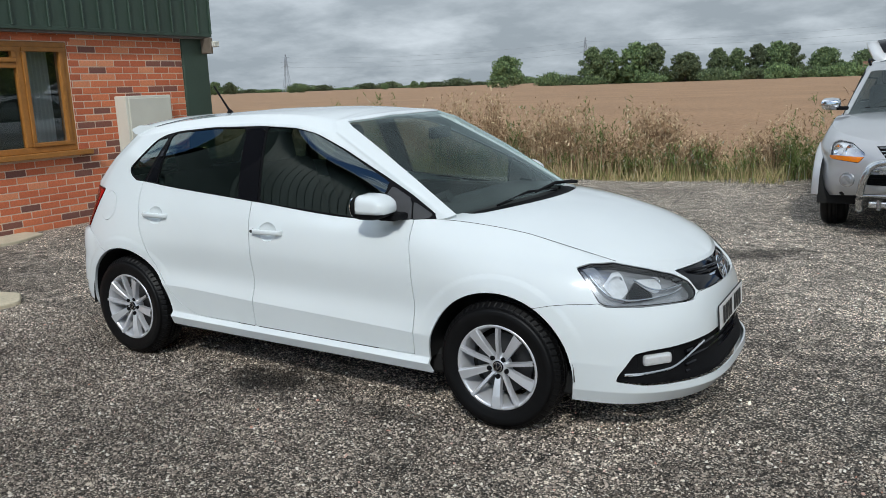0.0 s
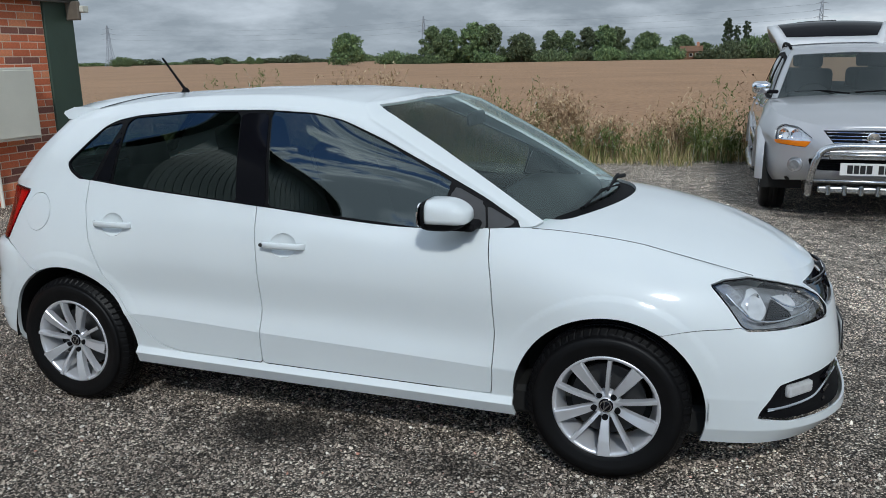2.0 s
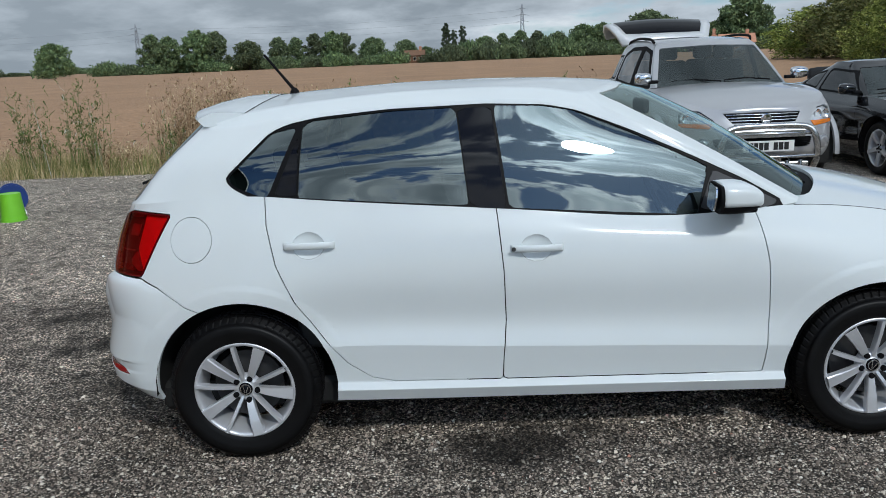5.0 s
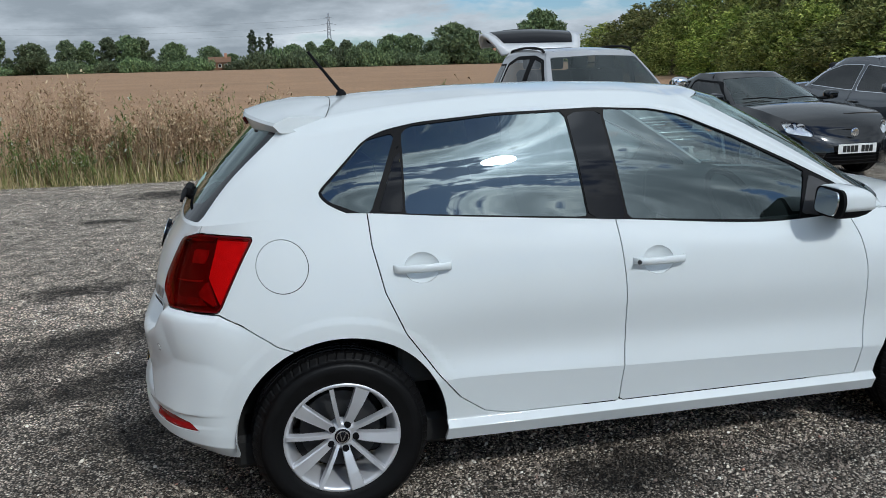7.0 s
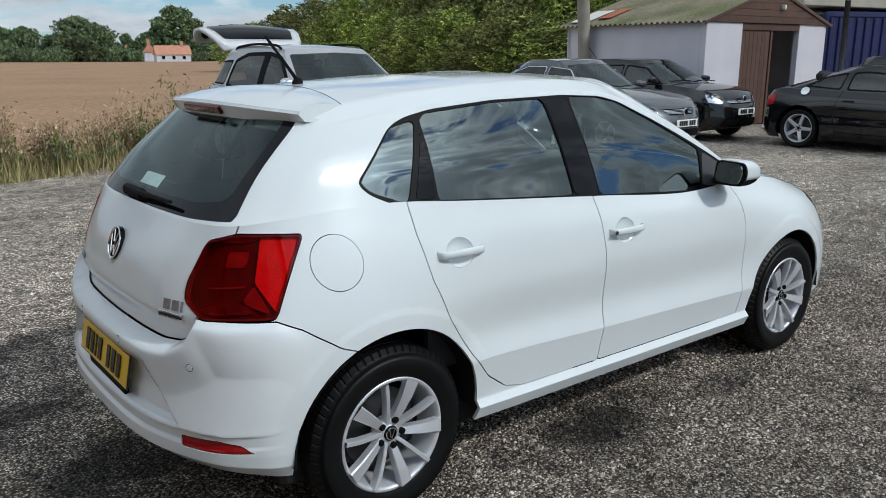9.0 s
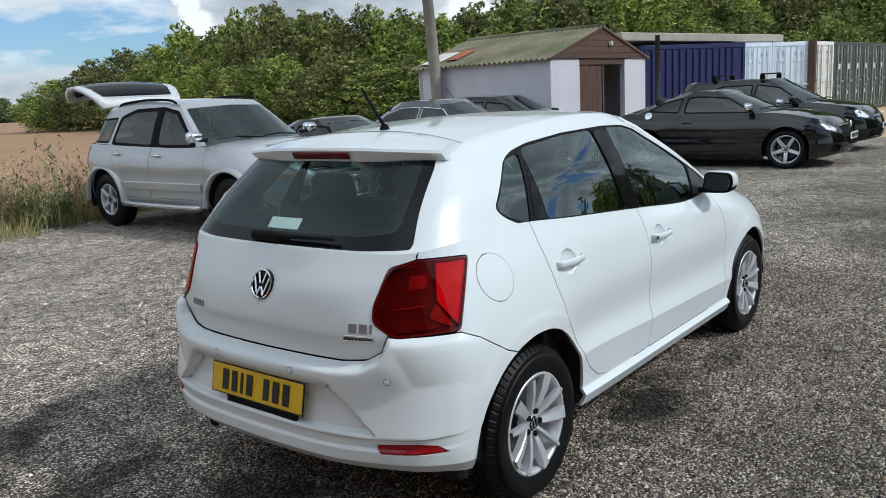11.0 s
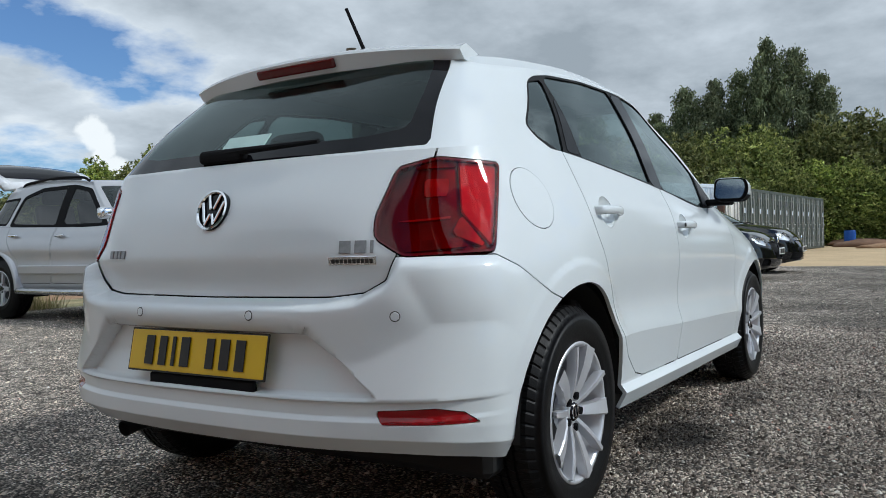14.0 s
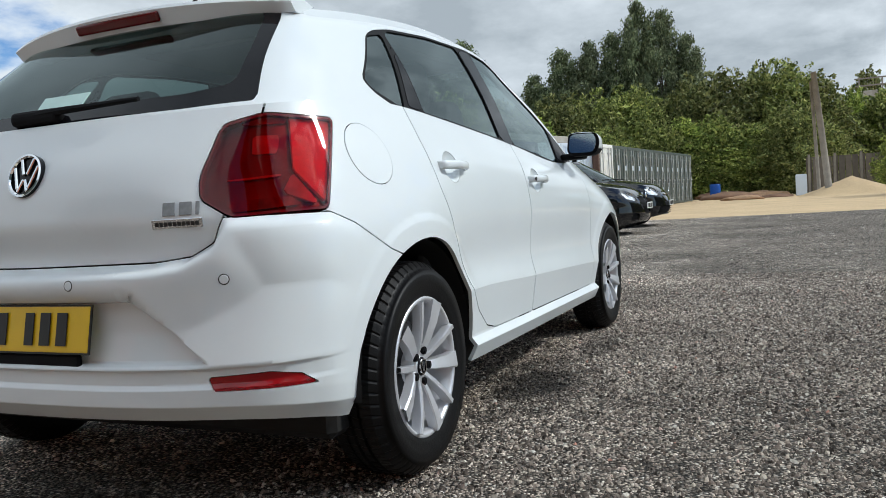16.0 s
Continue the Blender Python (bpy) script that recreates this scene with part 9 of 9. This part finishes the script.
for s in (-1, 1):
    rr = new("roof_rail")
    rr.parent = suv
    part("bar", tube([p for p in spline([(-1.20, s * .60, 1.600), (-1.08, s * .61, 1.640), (-.5, s * .63, 1.668), (.0, s * .62, 1.650), (.12, s * .60, 1.605)], 5)], .016, 8), M_BLACKTRIM, rr, smooth=True)
    ss = new("side_step")
    ss.parent = suv
    part("tread", tube([p for p in spline([(-.78, s * .88, .36), (-.72, s * .95, .35), (.72, s * .95, .35), (.80, s * .88, .36)], 5)], .038, 10), M_STEELBAR, ss, smooth=True)
    part("fog_lamp", lathe([(0, .006), (.042, .004), (.05, .0), (.066, -.004), (.07, -.02)], 24, "x"), M_LAMPBOWL, suv, "round fog lamp", smooth=False, m=Matrix.Translation((2.205, s * .63, .545)) @ Matrix.Rotation(s * .35, 4, "Z"))
bb = new("bull_bar")
bb.parent = suv
bb["label"] = "polished steel bull bar"
part("hoop", tube([p for p in spline([(2.25, -.50, .28), (2.34, -.50, .42), (2.37, -.46, .62), (2.35, -.36, .72), (2.36, 0, .735), (2.35, .36, .72), (2.37, .46, .62), (2.34, .50, .42), (2.25, .50, .28)], 6)], .032, 12), M_STEELBAR, bb, smooth=True)
for z, y in ((.42, .50), (.655, .44)):
    part("cross_bar", tube([(2.345, -y, z), (2.36, 0, z), (2.345, y, z)], .018, 8), M_STEELBAR, bb, smooth=True)
part("band", box((.02, .72, .075), (2.355, 0, .655), .006, 2), M_STEELBAR, bb)
part("skid_plate", box((.05, .86, .06), (2.30, 0, .335), .015, 2), M_STEELBAR, bb)
for k in range(6):
    part("stud", tube([(2.33, -.34 + k * .136, .38), (2.34, -.34 + k * .136, .29)], .020, 8), M_STEELBAR, bb)
for s in (-1, 1):
    for xx in (1.41, -1.30):
        bm = bmesh.new()
        rows = []
        for a in np.linspace(-.02, math.pi + .02, 25):
            drop = .05 * max(0, math.sin(a)) ** 3
            rows.append([bm.verts.new((xx + math.cos(a) * q, s * (y - drop * (q - .428) / .1), .372 + math.sin(a) * q)) for q, y in ((.428, .90), (.429, .955), (.438, .961), (.470, .957), (.495, .938), (.505, .890))])
        for p, q in zip(rows, rows[1:]):
            for k in range(5):
                bm.faces.new((p[k], p[k + 1], q[k + 1], q[k]))
        bmesh.ops.recalc_face_normals(bm, faces=bm.faces[:])
        part("arch_flare", bm, M_SILVER, suv, "broad silver wheel arch flare", smooth=True)
    part("side_moulding", box((1.72, .03, .10), (.06, s * .935, .60), .012, 2), M_SILVER, suv)

# black coupe
coupe_spec = dict(xr=-2.10, xra=-1.27, xfa=1.30, xf=2.14, hw=.885, sill=.16, flare=.03, tuck=.86, roof_w=.60, crown=.05,
                  top_x=[-2.10, -1.6, -.8, .3, .8, 1.3, 1.8, 2.14], top_z=[.92, .93, .89, .86, .88, .85, .76, .62],
                  glass_base=-1.65, screen_base=.92, glass_top=-.80, screen_top=.05, roof=1.285, arch=.05,
                  doors=[[(-.55, .30), (.72, .28), (.80, .55), (.78, 1.0), (-.50, 1.0), (-.62, .6)]],
                  windows=[[(-.50, .90), (.62, .87), (.12, 1.16), (-.40, 1.185), (-.48, 1.17)], [(-.58, .92), (-.56, 1.165), (-.90, 1.12), (-1.12, .96)]],
                  head=[(.98, .72), (1.12, .60), (1.52, .56), (1.50, .62), (1.22, .72)], bowl=M_REFLECTOR,
                  tail=[(.85, .85), (.85, .70), (1.2, .70), (1.2, .85)], mouth=[(-.1, .22), (.42, .22), (.36, .38), (-.1, .38)],
                  plate=.42, badge=.60, badge_x=2.09, mirror=(.55, .96), handles=[(-.42, .76)], seat_x=-.05, screen_glass=M_CLEARCAR)
parked_car("black two-door coupe with a low sloping roof", ROW, facing(5.42, 4.62, 2.14), M_BLACKPAINT, coupe_spec, .315, .215, .215, M_DARKGLASS)

# dark grey saloon
saloon_spec = dict(xr=-2.18, xra=-1.26, xfa=1.32, xf=2.20, hw=.89, sill=.18, flare=.015, tuck=.88, roof_w=.64, crown=.05,
                   top_x=[-2.18, -1.7, -.9, .3, .9, 1.4, 1.9, 2.20], top_z=[.99, 1.02, .96, .93, .96, .91, .82, .70],
                   glass_base=-1.62, screen_base=1.02, glass_top=-.92, screen_top=.22, roof=1.46, arch=.06,
                   doors=[[(-.20, .32), (.82, .30), (.86, .6), (.82, 1.05), (-.18, 1.05)], [(-.22, .32), (-.20, 1.05), (-1.08, 1.05), (-1.0, .75), (-.80, .45), (-.75, .32)]],
                   windows=[[(-.14, .955), (.78, .93), (.30, 1.29), (-.10, 1.335)], [(-.20, .96), (-.16, 1.335), (-.62, 1.33), (-.98, 1.22), (-1.18, 1.02)]],
                   head=[(1.02, .76), (1.06, .62), (1.45, .60), (1.58, .64), (1.45, .73), (1.2, .78)], bowl=M_REFLECTOR,
                   tail=[(.92, .92), (.92, .72), (1.3, .72), (1.3, .92)], grille=[(-.1, .62), (.30, .62), (.40, .71), (-.1, .72)], chrome_grille=True, mouth=[(-.1, .28), (.60, .28), (.62, .40), (-.1, .41)],
                   plate=.50, badge=.67, badge_x=2.175, mirror=(.62, 1.02), handles=[(-.05, .82), (-.92, .84)], seat_x=.10, screen_glass=M_CLEARCAR)
parked_car("dark grey four-door saloon with chrome window trim", ROW, facing(7.95, 4.45, 2.20), M_DARKGREY, saloon_spec, .315, .20, .205, M_DARKGLASS, chrome_line=True)

# black small hatchback
hatch_spec = dict(xr=-1.95, xra=-1.27, xfa=1.30, xf=2.10, hw=.86, sill=.18, flare=.015, tuck=.88, roof_w=.66, crown=.05,
                  top_x=[-1.95, -1.5, -.8, .3, .9, 1.4, 1.85, 2.10], top_z=[1.05, 1.06, 1.0, .95, .98, .94, .86, .74],
                  glass_base=-1.86, screen_base=1.10, glass_top=-1.52, screen_top=.25, roof=1.455, arch=.06,
                  doors=[[(-.20, .32), (.85, .30), (.90, .6), (.86, 1.08), (-.18, 1.08)], [(-.22, .32), (-.20, 1.08), (-1.05, 1.08), (-.98, .75), (-.78, .45), (-.73, .32)]],
                  windows=[[(-.14, .99), (.86, .96), (.34, 1.28), (-.10, 1.335)], [(-.20, 1.0), (-.16, 1.335), (-.75, 1.32), (-1.12, 1.24), (-1.20, 1.08)]],
                  head=[(.98, .86), (1.06, .70), (1.42, .66), (1.50, .72), (1.2, .84)], bowl=M_REFLECTOR,
                  tail=[(.85, 1.0), (.85, .75), (1.1, .75), (1.1, 1.0)], grille=[(-.1, .66), (.34, .66), (.42, .72), (-.1, .74)], chrome_grille=True, mouth=[(-.1, .26), (.55, .26), (.50, .40), (-.1, .41)],
                  plate=.53, badge=.76, badge_x=2.05, mirror=(.66, 1.06), handles=[(-.05, .85), (-.90, .88)], seat_x=.15, screen_glass=M_CLEARCAR)
hatch = parked_car("black five-door hatchback with a chrome grille", ROW, facing(10.60, 5.05, 2.10), M_BLACKPAINT, hatch_spec, .31, .20, .195, M_DARKGLASS)
part("roof_aerial", tube([(-1.40, 0, 1.44), (-1.62, 0, 1.66)], .006, 6), M_BLACKTRIM, hatch)

# black sports coupe in front
sport_spec = dict(xr=-2.05, xra=-1.234, xfa=1.234, xf=2.08, hw=.92, sill=.16, flare=.03, tuck=.87, roof_w=.62, crown=.05,
                  top_x=[-2.05, -1.6, -.8, .3, .8, 1.3, 1.8, 2.08], top_z=[.90, .97, .95, .92, .94, .90, .80, .68],
                  glass_base=-1.80, screen_base=.95, glass_top=-.75, screen_top=.15, roof=1.35, arch=.06,
                  doors=[[(-.62, .30), (.72, .28), (.80, .55), (.78, 1.05), (-.56, 1.05), (-.68, .6)]],
                  windows=[[(-.55, .955), (.70, .935), (.20, 1.21), (-.30, 1.25), (-.52, 1.235)], [(-.64, .96), (-.60, 1.235), (-.95, 1.17), (-1.25, 1.0)]],
                  head=[(.98, .74), (1.10, .64), (1.46, .58), (1.52, .66), (1.25, .74)], bowl=M_REFLECTOR,
                  tail=[(.82, .86), (.82, .70), (1.20, .68), (1.20, .84)], grille=[(-.1, .36), (.26, .36), (.40, .66), (-.1, .67)], mouth=[(.46, .26), (.66, .26), (.62, .38), (.48, .38)],
                  plate=.50, badge=.69, badge_x=2.03, mirror=(.62, 1.04), mirror_mat=M_CHROME, handles=[(-.45, .80)], seat_x=.0, screen_glass=M_CLEARCAR)
sport = parked_car("black sports coupe with silver five-spoke wheels", ROW, facing(11.15, .58, 2.08), M_BLACKPAINT, sport_spec, .325, .235, .235, M_DARKGLASS)
for s in (-1, 1):
    part("fuel_cap", lathe([(0, s * .012), (.07, s * .010), (.075, s * -.004)], 24), M_CHROME, sport, "round metal fuel cap", smooth=False, m=Matrix.Translation((-1.18, s * .85, .93)) @ Matrix.Rotation(s * .55, 4, "X"))
    part("exhaust", tube([(-1.95, s * .50, .25), (-2.06, s * .50, .25)], .045, 14, caps=False), M_CHROME, sport)

# black estate with roof bars behind it
estate_spec = dict(xr=-2.10, xra=-1.30, xfa=1.35, xf=2.18, hw=.89, sill=.18, flare=.015, tuck=.88, roof_w=.66, crown=.05,
                   top_x=[-2.10, -1.6, -.8, .3, .9, 1.4, 1.9, 2.18], top_z=[1.05, 1.04, .99, .95, .98, .93, .85, .72],
                   glass_base=-2.02, screen_base=1.10, glass_top=-1.68, screen_top=.28, roof=1.50, arch=.05,
                   doors=[[(-.20, .32), (.85, .30), (.90, .6), (.86, 1.08), (-.18, 1.08)], [(-.22, .32), (-.20, 1.08), (-1.08, 1.08), (-1.0, .75), (-.80, .45), (-.75, .32)]],
                   windows=[[(-.14, .985), (.86, .96), (.36, 1.31), (-.10, 1.38)], [(-.20, .99), (-.16, 1.38), (-.80, 1.37), (-1.02, 1.30), (-1.12, 1.04)]],
                   head=[(1.00, .82), (1.06, .68), (1.45, .64), (1.56, .70), (1.25, .82)], bowl=M_REFLECTOR,
                   tail=[(.90, 1.0), (.90, .75), (1.2, .75), (1.2, 1.0)], grille=[(-.1, .64), (.36, .64), (.42, .71), (-.1, .72)], chrome_grille=True, mouth=[(-.1, .26), (.60, .26), (.55, .42), (-.1, .43)],
                   plate=.48, badge=.70, badge_x=2.14, mirror=(.66, 1.06), handles=[(-.05, .85), (-.90, .88)], seat_x=.15, screen_glass=M_CLEARCAR)
estate = parked_car("black estate car with dark roof bars", ROW, facing(14.15, .62, 2.18), M_BLACKPAINT, estate_spec, .32, .205, .205, M_DARKGLASS)
for x in (-1.0, .0):
    rb_ = new("roof_bar")
    rb_.parent = estate
    part("bar", box((.07, 1.25, .03), (x, 0, 1.585), .012, 2), M_BLACKTRIM, rb_)
    for s in (-1, 1):
        part("foot", box((.10, .07, .10), (x, s * .58, 1.525), .02, 2), M_BLACKTRIM, rb_)
